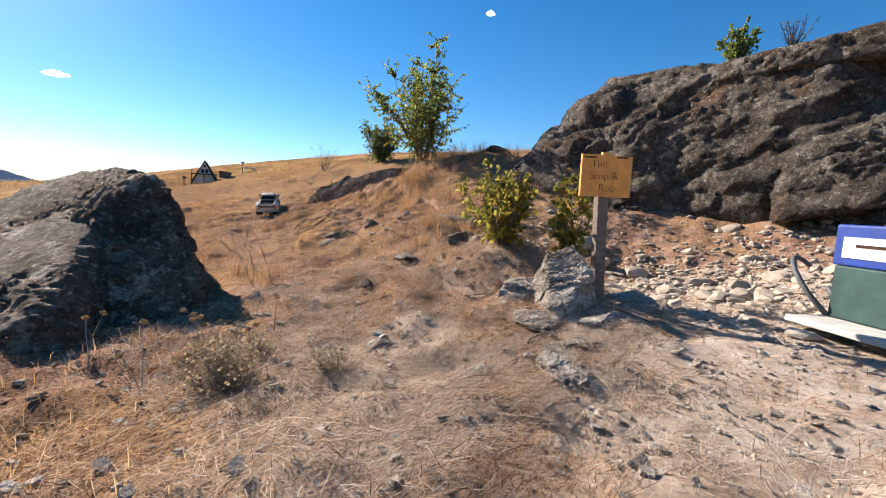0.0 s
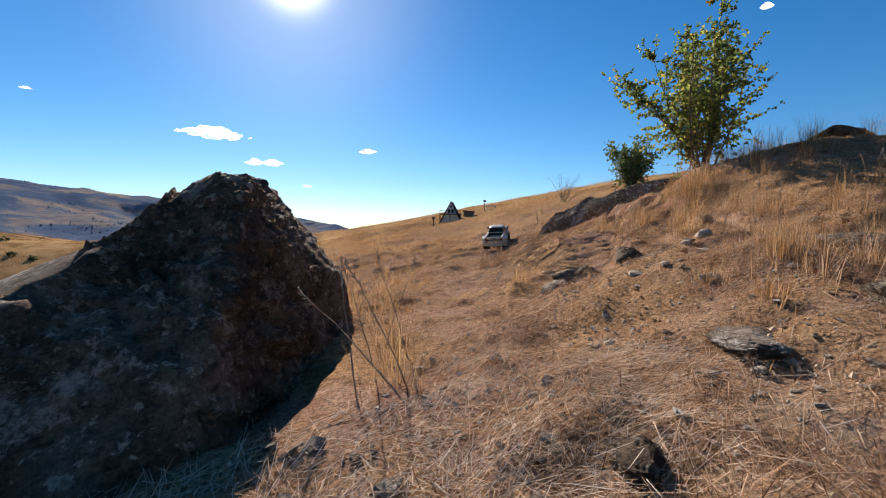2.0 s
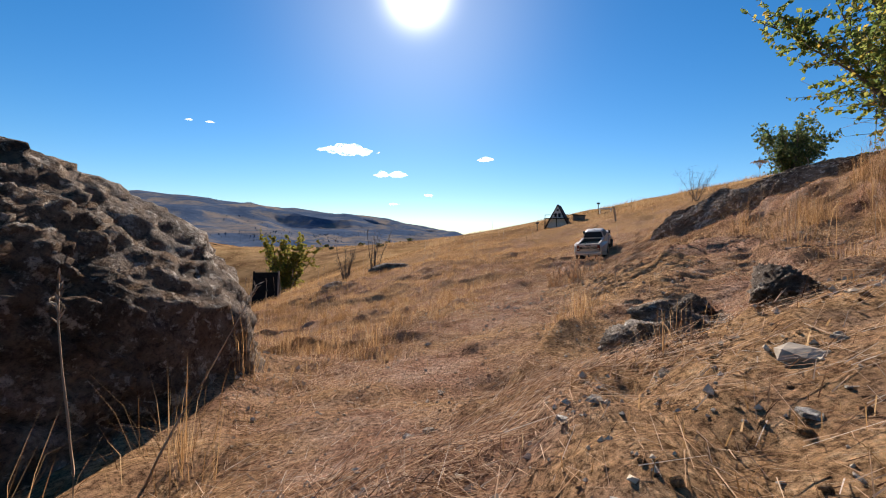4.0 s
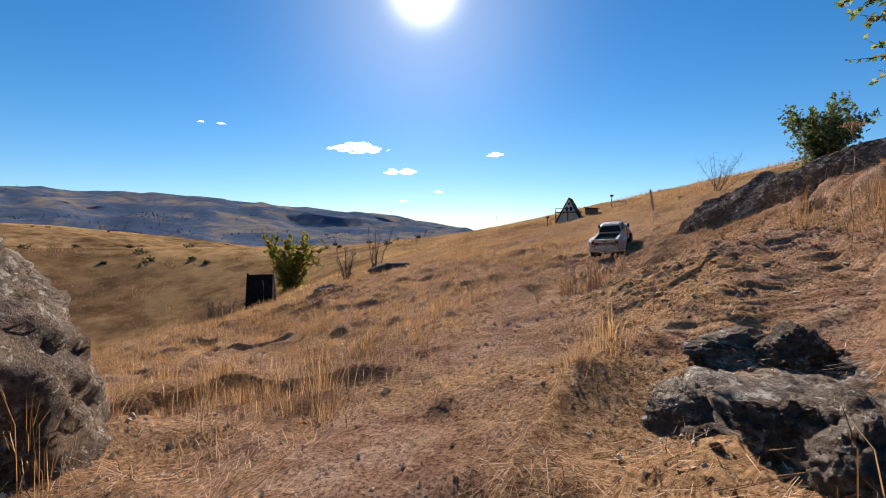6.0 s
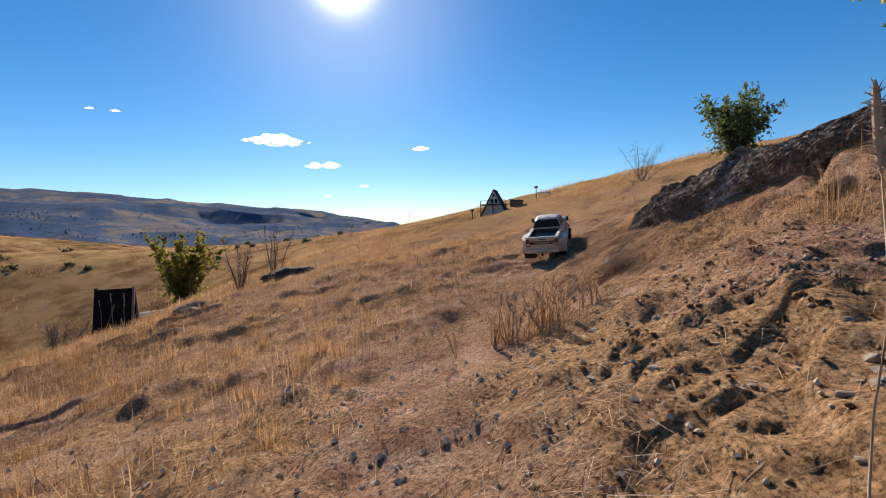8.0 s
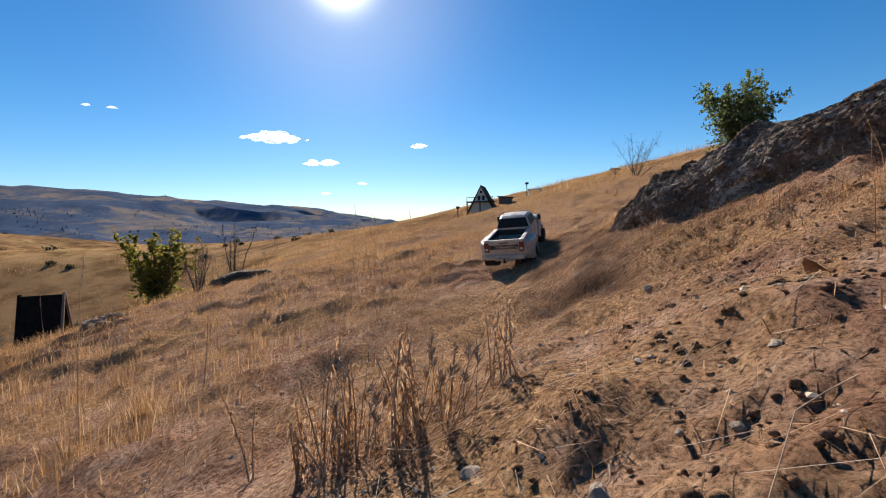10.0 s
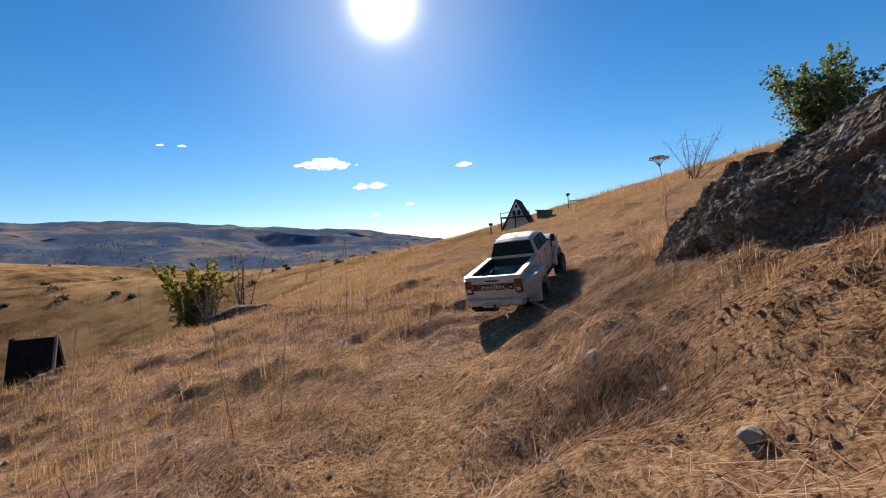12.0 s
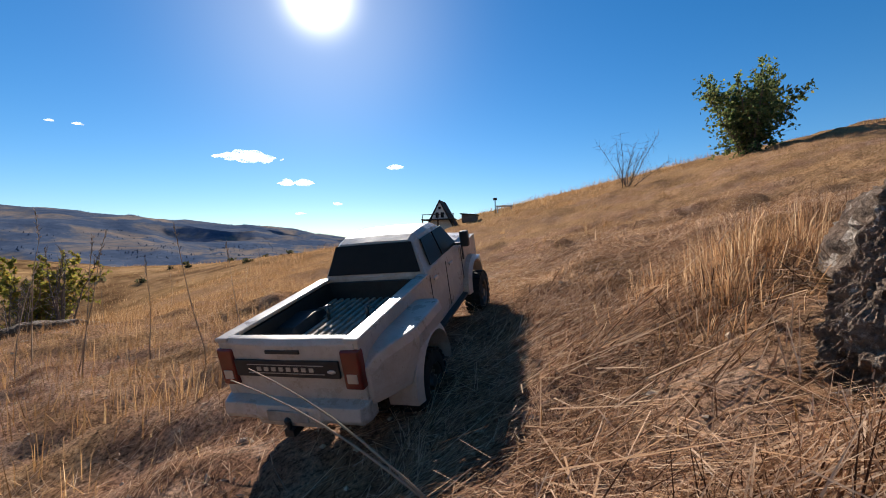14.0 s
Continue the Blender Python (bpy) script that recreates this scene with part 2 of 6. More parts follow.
# rises (+) and hollows (-) of the slope: x, y, half widths, height
MOUNDS = [
    (1.1, 1.6, 0.42, 0.9, 0.15),    # bank beside the track
    (1.75, 3.35, 0.4, 0.4, 0.10),     # ledge on the slope
    (1.9, 0.4, 0.8, 0.8, -0.26),      # flat place before the rock wall
    (3.3, 3.3, 0.9, 1.3, 0.42),       # mound under the tree
    (0.2, 7.0, 1.6, 1.5, 0.22),
    (2.2, 2.0, 0.8, 0.8, 0.10),
    (-0.6, 4.6, 1.0, 1.2, -0.09),
    (1.7, 4.2, 0.5, 0.5, -0.08),
    (2.7, 5.6, 0.8, 0.9, 0.10),
    (1.2, -0.8, 2.2, 1.3, -0.19),
    (1.5, 14.0, 3.0, 4.0, 0.30),      # brow of the hill
    (4.1, 2.6, 0.9, 0.9, 0.28),       # bank that runs on to the rock wall
    (1.25, 4.35, 0.35, 0.4, 0.05),
    (1.66, 2.82, 0.5, 0.42, 0.08),
    (2.4, 4.6, 0.5, 0.5, 0.05),
    (0.7, 1.95, 0.3, 0.35, -0.05),
    (1.05, 2.12, 0.3, 0.36, -0.10),
    (2.62, 3.75, 0.35, 0.45, 0.10),
    (0.98, 0.62, 0.34, 0.32, 0.13),   # knoll under the yellow bush
]
TRACK = [(-0.9, -0.9), (-0.4, 0.2), (0.15, 1.2), (0.5, 2.2), (0.95, 3.2), (1.5, 4.15), (2.05, 5.1), (2.5, 6.0), (2.9, 7.2)]


def track_distance(x, y):
    """How far a place lies from the line of the wheel track."""
    best = np.full(np.shape(x), 1e9)
    for (ax, ay), (bx, by) in zip(TRACK, TRACK[1:]):
        dx, dy = bx - ax, by - ay
        t = np.clip(((x - ax) * dx + (y - ay) * dy) / (dx * dx + dy * dy), 0, 1)
        best = np.minimum(best, np.hypot(x - ax - t * dx, y - ay - t * dy))
    return best


def bank_side(x, y):
    """How far a place lies up the bank from the edge of the wheel track."""
    return x - np.interp(y, [p[1] for p in TRACK], [p[0] for p in TRACK]) - 0.22


def shelves(q):
    """A sawtooth of steep steps up and gentle falls, about zero."""
    f = q - np.floor(q)
    return smooth(0.0, 0.24, f) - f - 0.38


def height(x, y, fine=True):
    x, y = np.asarray(x, float), np.asarray(y, float)
    X, Y = 8 * np.tanh(x / 8), 9 * np.tanh(y / 9)
    z = 0.217 + 0.1015 * X - 0.0668 * Y + 0.0138 * X * Y + 0.007 * X ** 2 - 0.01005 * Y ** 2 + 0.00144 * Y ** 3 + 0.00266 * X ** 3
    for cx, cy, rx, ry, h in MOUNDS:
        z = z + h * np.exp(-((x - cx) / rx) ** 2 - ((y - cy) / ry) ** 2)
    z = z - 0.19 * np.log1p(np.exp(np.clip(-(x + 2.8) * 1.3, -30, 30))) / 1.3 * smooth(3, 8, y)
    z = z - 0.012 * np.maximum(0, y - 9) * smooth(2, 9, x)
    r = np.hypot(x - 1, y - 4)
    az = np.degrees(np.arctan2(x, y))
    # valley, near hill across it, hill behind, far range
    far = -9 * smooth(14, 75, r) - 45 * smooth(150, 900, r)
    far = far + 13 * np.exp(-((x + 100) / 72) ** 2 - ((y - 85) / 72) ** 2)
    far = far + 5 * np.exp(-((x - 48) / 36) ** 2 - ((y - 20) / 50) ** 2)
    far = far + vnoise(x, y, 30, 4) * 1.2 * smooth(30, 90, r) + (vnoise(x, y, 11, 5) * 0.3 - np.abs(vnoise(x, y, 19, 15)) * 1.3 + 0.4) * smooth(25, 60, r)
    rise = np.interp(az, [-180, -60, -42, -30, -23, -10, -2.6, 3.5, 8, 20, 60, 180],
                     [.05, .08, .086, .083, .073, .056, .039, .02, .005, -.01, .02, .05])
    range_h = (rise * 3000 + 45) * smooth(1000, 3000, r)
    gully = 1 - 2 * np.abs(vnoise(x + 40 * vnoise(x, y, 260, 14), y, 330, 7))
    rough = gully * 15 + (1 - 2 * np.abs(vnoise(x, y, 150, 8))) * 9 + vnoise(x, y, 70, 9) * 4
    far = far + range_h + rough * smooth(500, 1400, r) * (1 - 0.8 * smooth(2500, 3000, r)) - 200 * smooth(3300, 4500, r)
    s = smooth(15, 36, r)
    z = z * (1 - s) + far * s
    # small broken scarps along the bank
    u = (x - 1.0) - (y - 2.5) * 0.75
    for at, h, seed in ((0.62, 0.06, 41), (1.15, 0.07, 42), (0.12, 0.03, 43)):
        e = u - at + 0.22 * vnoise(x, y, 0.45, seed) + 0.06 * vnoise(x, y, 0.11, seed + 5)
        z = z + h * (smooth(-0.02, 0.025, e) - smooth(-0.45, 0.4, e)) * smooth(-0.2, 0.3, vnoise(x, y, 0.7, seed + 9)) * smooth(1.6, 2.1, y) * (1 - smooth(4.6, 5.2, y))
    # broken shelves of crumbling dirt on the bank, and trodden ledges across the grass slope
    side = bank_side(x, y)
    bank = smooth(-0.05, 0.25, side) * (1 - smooth(1.5, 2.1, side)) * smooth(0.9, 1.5, y) * (1 - smooth(5.0, 5.7, y))
    bank = bank * (0.25 + 0.75 * smooth(-0.35, 0.25, vnoise(x, y, 0.6, 61)))
    z = z + shelves((0.7 * x + 0.7 * y) / 0.27 + 2.2 * vnoise(x, y, 0.33, 62) + 1.0 * vnoise(x, y, 0.13, 63)) * 0.015 * bank
    z = z + shelves((0.6 * x + 0.8 * y) / 0.09 + 1.8 * vnoise(x, y, 0.22, 64) + 0.8 * vnoise(x, y, 0.08, 65)) * 0.013 * bank
    slope = smooth(-0.1, 0.4, -side) * smooth(2.6, 3.4, y) * (1 - smooth(9, 12, y)) * smooth(0.05, 0.5, vnoise(x, y, 0.9, 66) + 0.35)
    z = z + shelves((y + 0.25 * x) / 0.62 + 1.1 * vnoise(x, y, 0.8, 67) + 0.35 * vnoise(x, y, 0.2, 68)) * 0.05 * slope
    hill = smooth(0.0, 0.5, side) * smooth(5.2, 6.0, y) * (1 - smooth(8, 10, y)) * smooth(0.0, 0.5, vnoise(x, y, 0.8, 69) + 0.1)
    z = z + shelves((y + 0.35 * x) / 0.55 + 1.2 * vnoise(x, y, 0.6, 70) + 0.4 * vnoise(x, y, 0.18, 72)) * 0.045 * hill
    # the broken edge of the track below the ledge rock
    e = y - 2.74 + 0.12 * vnoise(x, y, 0.3, 81) + 0.05 * vnoise(x, y, 0.1, 82)
    z = z + 0.06 * (smooth(-0.02, 0.035, e) - smooth(-0.25, 0.5, e)) * smooth(-0.6, -0.25, x) * (1 - smooth(0.35, 0.6, x))
    if fine:
        near = 1 - smooth(9, 16, r)
        away = smooth(0.05, 0.4, track_distance(x, y))
        lumps = vnoise(x, y, 0.55, 1) * 0.03 + vnoise(x, y, 0.22, 2) * 0.026 * (0.35 + 0.65 * away) + vnoise(x, y, 0.09, 3) * 0.013 + vnoise(x, y, 0.05, 13) * 0.006
        lumps = lumps * (1 - 0.55 * np.exp(-((x - 1.0) / 1.4) ** 2 - ((y + 0.5) / 0.9) ** 2))
        clods = np.maximum(0, vnoise(x, y, 0.16, 11) - 0.2) * 0.038 * away
        z = z + (lumps + clods) * near + (vnoise(x, y, 2.4, 6) * 0.05 + vnoise(x, y, 1.1, 12) * 0.04) * smooth(5, 9, r) * (1 - s)
    return z


def ground_at(x, y):
    return float(height(np.array([x]), np.array([y]))[0])


def mesh_from_arrays(name, verts, loops, sizes, material, smooth_faces=False):
    me = bpy.data.meshes.new(name)
    me.vertices.add(len(verts))
    me.vertices.foreach_set("co", np.asarray(verts, np.float32).ravel())
    me.loops.add(len(loops))
    me.loops.foreach_set("vertex_index", np.asarray(loops, np.int32))
    me.polygons.add(len(sizes))
    starts = np.concatenate(([0], np.cumsum(sizes)[:-1]))
    me.polygons.foreach_set("loop_start", starts.astype(np.int32))
    me.polygons.foreach_set("use_smooth", np.full(len(sizes), smooth_faces))
    me.update(calc_edges=True)
    me.materials.append(material)
    return me


def build_ground():
    ring = [0.0]
    step = 0.02
    while ring[-1] < 4600:
        if ring[-1] > 4.2:
            step *= 1.045
        ring.append(ring[-1] + step)
    rad = np.array(ring[1:])
    n = 760
    ang = np.arange(n) * 2 * np.pi / n
    R, A = np.meshgrid(rad, ang, indexing="ij")
    x, y = 0.9 + R * np.sin(A), 2.9 + R * np.cos(A)
    z = height(x, y)
    verts = np.stack([x.ravel(), y.ravel(), z.ravel()], 1)
    verts = np.vstack([verts, [[0.9, 2.9, ground_at(0.9, 2.9)]]])
    k = len(rad)
    i, j = np.meshgrid(np.arange(k - 1), np.arange(n), indexing="ij")
    j2 = (j + 1) % n
    quads = np.stack([i * n + j, (i + 1) * n + j, (i + 1) * n + j2, i * n + j2], -1).reshape(-1, 4)[:, ::-1]
    jj = np.arange(n)
    tris = np.stack([np.full(n, k * n), jj, (jj + 1) % n], 1)[:, ::-1]
    loops = np.concatenate([quads.ravel(), tris.ravel()])
    sizes = np.concatenate([np.full(len(quads), 4), np.full(n, 3)])
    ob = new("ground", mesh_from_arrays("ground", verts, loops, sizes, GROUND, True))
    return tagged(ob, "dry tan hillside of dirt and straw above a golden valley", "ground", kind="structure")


build_ground()


# ---- helpers for things ----
def part(name, bm, material, parent=None, label="", smooth_faces=False):
    """Links a bmesh as one mesh object, under a thing or on its own."""
    me = bpy.data.meshes.new(name)
    bm.normal_update()
    if smooth_faces:
        for f in bm.faces:
            f.smooth = True
    bm.to_mesh(me)
    bm.free()
    me.materials.append(material)
    ob = new(name, me)
    ob.parent = parent
    if label:
        ob["label"] = label
    return ob


def box(bm, center, size, bevel=0.0, rot=None, segments=2):
    m = Matrix.LocRotScale(center, rot, size)
    r = bmesh.ops.create_cube(bm, size=1.0, matrix=m)
    if bevel:
        es = {e for v in r["verts"] for e in v.link_edges}
        bmesh.ops.bevel(bm, geom=list(es), offset=bevel, segments=segments, affect="EDGES", profile=0.6)
    return r


def tube(bm, points, radii, sides=6):
    """A tapered tube through the points."""
    pts = [Vector(p) for p in points]
    rings = []
    for i, p in enumerate(pts):
        d = (pts[min(i + 1, len(pts) - 1)] - pts[max(i - 1, 0)]).normalized()
        u = d.orthogonal().normalized()
        w = d.cross(u)
        rings.append([bm.verts.new(p + radii[i] * (math.cos(a) * u + math.sin(a) * w))
                      for a in (2 * math.pi * k / sides for k in range(sides))])
    for a, b in zip(rings, rings[1:]):
        # line up the rings so the tube does not twist
        off = min(range(sides), key=lambda o: (a[0].co - b[o].co).length)
        for k in range(sides):
            bm.faces.new((a[k], a[(k + 1) % sides], b[(k + 1 + off) % sides], b[(k + off) % sides]))
    bm.faces.new(rings[0][::-1])
    bm.faces.new(rings[-1])


def empty(name, m, label, category, group=""):
    ob = new(name)
    ob.matrix_world = m
    return tagged(ob, label, category, group)


# ---- rocks ----
def fracture(q, freq):
    """Height of a broken face: every cell of the rock is a small plane with its own tilt."""
    dist, pts = noise.voronoi(q * freq)
    c = pts[0]
    n = noise.noise_vector(c * 5.3 + Vector((1.7, 4.1, 2.9)))
    return n.dot(q * freq - c) * 1.3 + noise.noise(c * 3.7) * 0.5 - max(0, 0.07 - (dist[1] - dist[0])) * 2.5


def crag(q, coarse, sharp, grain):
    """Broken rock relief at four sizes, in metres."""
    w = q + noise.noise_vector(q * 4) * 0.06
    s = w.z + 0.35 * w.x + 0.25 * w.y
    w2 = Vector((w.x * 0.8, w.y * 0.8, s * 1.9))
    w3 = Vector((w.x * 0.7, w.y * 0.7, s * 3.0))
    k = fracture(w2, coarse) * sharp + fracture(w3 + Vector((3, 1, 2)), coarse * 2.3) * sharp * 0.45
    k += fracture(w3 + Vector((5, 2, 7)), coarse * 6) * sharp * 0.07
    return k + noise.fractal(Vector((q.x, q.y, s * 1.8)) * 16, 0.5, 2.1, 6) * grain


def rock_bmesh(center, planes, subdiv=5, lumps=0.05, grain=0.02, layers=0.0, seed=0, blocks=2.2):
    """A rock bounded by planes (normal, distance from its centre), worn and broken."""
    bm = bmesh.new()
    bmesh.ops.create_icosphere(bm, subdivisions=subdiv, radius=1)
    N = np.array([Vector(n).normalized() for n, d in planes])
    D = np.array([d for n, d in planes])
    off = Vector((seed * 7.3, seed * 3.1, seed * 5.7))
    for v in bm.verts:
        d = v.co.normalized()
        t = N @ np.array(d)
        with np.errstate(divide="ignore", invalid="ignore"):
            c = np.where(t > 1e-3, D / np.maximum(t, 1e-3), 1e6)
        r = float((np.sum(c ** -26.0)) ** (-1 / 26.0))
        p = d * r
        q = p + off
        k = noise.fractal(q * 1.6, 1.0, 2.0, 4) * lumps + crag(q, blocks, lumps, grain)
        if layers:
            s = (q.z * 1.0 + 0.3 * q.y + 0.25 * noise.noise(q * 1.3)) * 4.3
            s += 0.6 * noise.noise(Vector((s * 0.7, 3, 1)))
            k += layers * (abs((s % 1) - 0.5) * 2 - 0.5) * (0.5 + noise.noise(q * 0.9))
        v.co = Vector(center) + p + d * k
    return bm


def lump(center, axes, turn=0, tilt=(0, 0), subdiv=4, rough=0.1, grain=0.035, seed=0):
    """A broken stone with flat faces."""
    bm = bmesh.new()
    bmesh.ops.create_icosphere(bm, subdivisions=subdiv, radius=1)
    rnd = random.Random(seed)
    cuts = [(Vector((rnd.uniform(-1, 1), rnd.uniform(-1, 1), rnd.uniform(-0.4, 1))).normalized(), rnd.uniform(0.5, 0.85)) for _ in range(9)]
    m = pose(*center, tilt[0], tilt[1], turn) @ Matrix.Diagonal((*axes, 1))
    off = Vector((seed * 3.7, seed * 1.9, seed * 2.3))
    for v in bm.verts:
        p = v.co.copy()
        for n, d in cuts:
            o = p.dot(n) - d
            if o > 0:
                p -= n * o * 0.9
        q = p + off
        k = noise.fractal(q * 1.5, 1.0, 2.0, 3) * rough * 0.6
        if subdiv > 3:
            k += crag(q, 1.8, rough * 0.7, grain)
        v.co = m @ (p * (1 + k))
    return bm


# the outcrop on the bank: its foot and its crest, from the tip down the slope to where it runs under the tree
RIDGE_FOOT = [(2.345, 4.735), (2.335, 4.66), (2.35, 4.55), (2.37, 4.43), (2.42, 4.24), (2.48, 4.06), (2.57, 3.86), (2.7, 3.65), (2.93, 3.42)]
RIDGE_CREST = [(2.385, 4.745, 0.475), (2.43, 4.7, 0.59), (2.48, 4.63, 0.655), (2.58, 4.5, 0.73), (2.7, 4.3, 0.81), (2.81, 4.05, 0.86), (2.92, 3.8, 0.92), (3.06, 3.6, 0.955), (3.3, 3.42, 1.01)]


def along(points, t):
    k = np.linspace(0, 1, len(points))
    return [float(np.interp(t, k, [p[i] for p in points])) for i in range(len(points[0]))]


def ridge_bmesh(n=340, m=160):
    """A long rock with a steep broken front, hollowed at the foot, and a back that falls into the hill."""
    bm = bmesh.new()
    rows = []
    for i in range(n + 1):
        t = i / n
        (fx, fy), (cx, cy, cz) = along(RIDGE_FOOT, t), along(RIDGE_CREST, t)
        cz += 0.03 * noise.noise(Vector((t * 9, 1, 4))) + 0.025 * noise.noise(Vector((t * 31, 2, 4)))
        fz = ground_at(fx, fy) - 0.07
        bx, by = cx + 0.6, cy + 0.45
        bz = min(ground_at(bx, by), cz) - 0.12
        row = []
        for j in range(m + 1):
            v = j / m
            if v < 0.58:
                a = v / 0.58 * math.pi / 2
                hor, ver = 1 - math.cos(a) ** 1.3, math.sin(a) ** 0.85
                hollow = 0.11 * math.exp(-((ver - 0.3) / 0.14) ** 2) * (0.5 + noise.noise(Vector((t * 7, 5, 2))))
                p = Vector((fx + (cx - fx) * (hor + hollow), fy + (cy - fy) * hor, fz + (cz - fz) * ver))
            else:
                w = (v - 0.58) / 0.42
                p = Vector((cx + (bx - cx) * w, cy + (by - cy) * w, cz + (bz - cz) * w ** 1.6))
            row.append(bm.verts.new(p))
        rows.append(row)
    for a, b in zip(rows, rows[1:]):
        for j in range(m):
            bm.faces.new((a[j], b[j], b[j + 1], a[j + 1]))
    bm.normal_update()
    up = 1 if sum(f.normal.z for f in bm.faces) > 0 else -1
    if up < 0:
        bmesh.ops.reverse_faces(bm, faces=bm.faces)
        bm.normal_update()
    shift = []
    for v in bm.verts:
        q = v.co + Vector((3.3, 1.7, 0.4))
        s = q.z + 0.3 * q.x + 0.4 * q.y
        w = Vector((q.x, q.y, s * 1.7)) + noise.noise_vector(q * 9) * 0.03
        k = noise.fractal(q * 3, 1.0, 2.0, 3) * 0.024 + fracture(w, 4.5) * 0.012 + fracture(w * 1.4 + Vector((2, 5, 1)), 11) * 0.0045
        k -= abs(noise.noise(w * 9)) * 0.012
        k += noise.fractal(w * 38, 0.35, 2.2, 4) * 0.0048
        shift.append(v.normal * k)
    for v, d in zip(bm.verts, shift):
        v.co += d
    return bm


def ridge_distance(x, y):
    """Signed place beside the outcrop: how far into it a point lies from its foot line."""
    yy = np.array([p[1] for p in RIDGE_FOOT][::-1])
    fx = np.interp(y, yy, np.array([p[0] for p in RIDGE_FOOT][::-1]))
    cx = np.interp(y, np.array([p[1] for p in RIDGE_CREST][::-1]), np.array([p[0] for p in RIDGE_CREST][::-1]))
    return np.where((y > 3.42) & (y < 4.78) & (x > fx + 0.05) & (x < cx + 0.35), 1.0, 0.0)


def build_rocks():
    b = rock_bmesh((-0.5, 1.65, 0.2), [
        ((0.95, -0.29, 0.1), 0.39), ((0.2, 0.95, 0.2), 0.82), ((0.1, -0.95, 0.3), 0.60), ((-1, 0, 0.15), 0.85),
        ((-0.63, -0.14, 0.765), 0.172), ((0.05, 0, 1), 0.395), ((0.8, 0.0, 0.6), 0.462), ((0.1, 0.6, 0.8), 0.6), ((-0.25, -0.65, 0.72), 0.25),
        ((0.75, -0.65, 0.1), 0.52), ((-0.5, -0.82, 0.2), 0.8), ((0, 0, -1), 0.5), ((0.7, 0.7, 0.2), 0.79), ((0.75, -0.3, 0.55), 0.45)], 7, 0.046, 0.02, 0.006, 1, 2.2)
    boulder = part("boulder", b, ROCK, None, "", True)
    tagged(boulder, "large dark grey boulder with lichen standing in dry grass", "boulder")
    b = rock_bmesh((-0.74, 1.2, 0.06), [((0.0, -0.9, 0.42), 0.24), ((-0.42, -0.2, 0.88), 0.12), ((0.85, -0.4, 0.35), 0.24), ((-1, 0, 0.2), 0.6), ((0, 1, 0), 0.5),
                                         ((0.4, -0.5, 0.75), 0.22), ((0, 0, -1), 0.35)], 6, 0.03, 0.014, 0.0, 9, 3.0)
    part("lower_block", b, ROCK, boulder, "broken lower block", True)
    b = rock_bmesh((4.1, 0.6, 0.8), [
        ((-0.97, 0.1, 0.2), 1.15), ((-0.75, 0, -0.66), 1.12), ((-0.13, -0.06, 0.98), 1.07), ((-0.6, 0.1, 0.79), 1.25),
        ((-0.35, 0.6, 0.72), 1.34), ((0, 1, 0.1), 2.5), ((0, -1, 0), 3.4), ((1, 0, 0), 2.0), ((0, 0, -1), 1.2), ((-0.75, 0.65, 0.1), 1.75),
        ((-0.7, -0.6, 0.4), 1.75)], 7, 0.085, 0.016, 0.05, 2, 0.8)
    wall = part("rock_outcrop", b, ROCK_WALL, None, "", True)
    tagged(wall, "broad grey-brown layered rock outcrop with a shaded overhang", "rock outcrop")
    # slabs that jut from the wall
    for c, planes, seed in (((3.75, -0.35, 1.68), [((-0.95, 0.15, 0.2), 0.72), ((-0.2, 0.1, 1), 0.2), ((0, 0, -1), 0.14), ((-0.3, 1, 0.2), 0.8), ((0, -1, 0.2), 1.6), ((1, 0, 0), 1.2)], 21),
                            ((3.2, -0.75, 0.95), [((-0.9, 0.2, 0.4), 0.42), ((-0.3, 0.4, 0.9), 0.3), ((0.2, -0.3, -1), 0.2), ((-0.2, 1, 0), 0.6), ((0, -1, 0), 0.9), ((1, 0, 0), 0.6)], 22),
                            ((2.75, -0.75, 0.42), [((-0.5, 0.5, 0.75), 0.14), ((0.4, -0.4, -0.8), 0.2), ((-0.8, 0.3, -0.1), 0.34), ((0, 1, -0.2), 0.5), ((0, -1, 0), 0.8), ((1, 0, 0.2), 0.6)], 23)):
        part("slab", rock_bmesh(c, planes, 6, 0.05, 0.026, 0.02, seed, 1.4), ROCK_WALL, wall, "", True)
    tagged(part("rock_outcrop", ridge_bmesh(), OUTCROP), "dark crumbly rock outcrop rising as a ridge from a grassy bank", "rock outcrop")
    b = rock_bmesh((1.17, 2.02, 0.05), [
        ((-0.12, 0.12, 1), 0.185), ((-1, -0.25, 0.4), 0.2), ((0.1, -1, 0.35), 0.24), ((0.15, 1, 0.4), 0.42), ((1, 0, 0.1), 0.3),
        ((-0.6, 0.7, 0.5), 0.29), ((-0.5, -0.7, 0.7), 0.26), ((0, 0, -1), 0.2)], 6, 0.03, 0.024, 0.0, 6, 5.0)
    tagged(part("rock", b, LEDGE, None, "", True), "rough grey rock ledge breaking out of the bank", "rock")
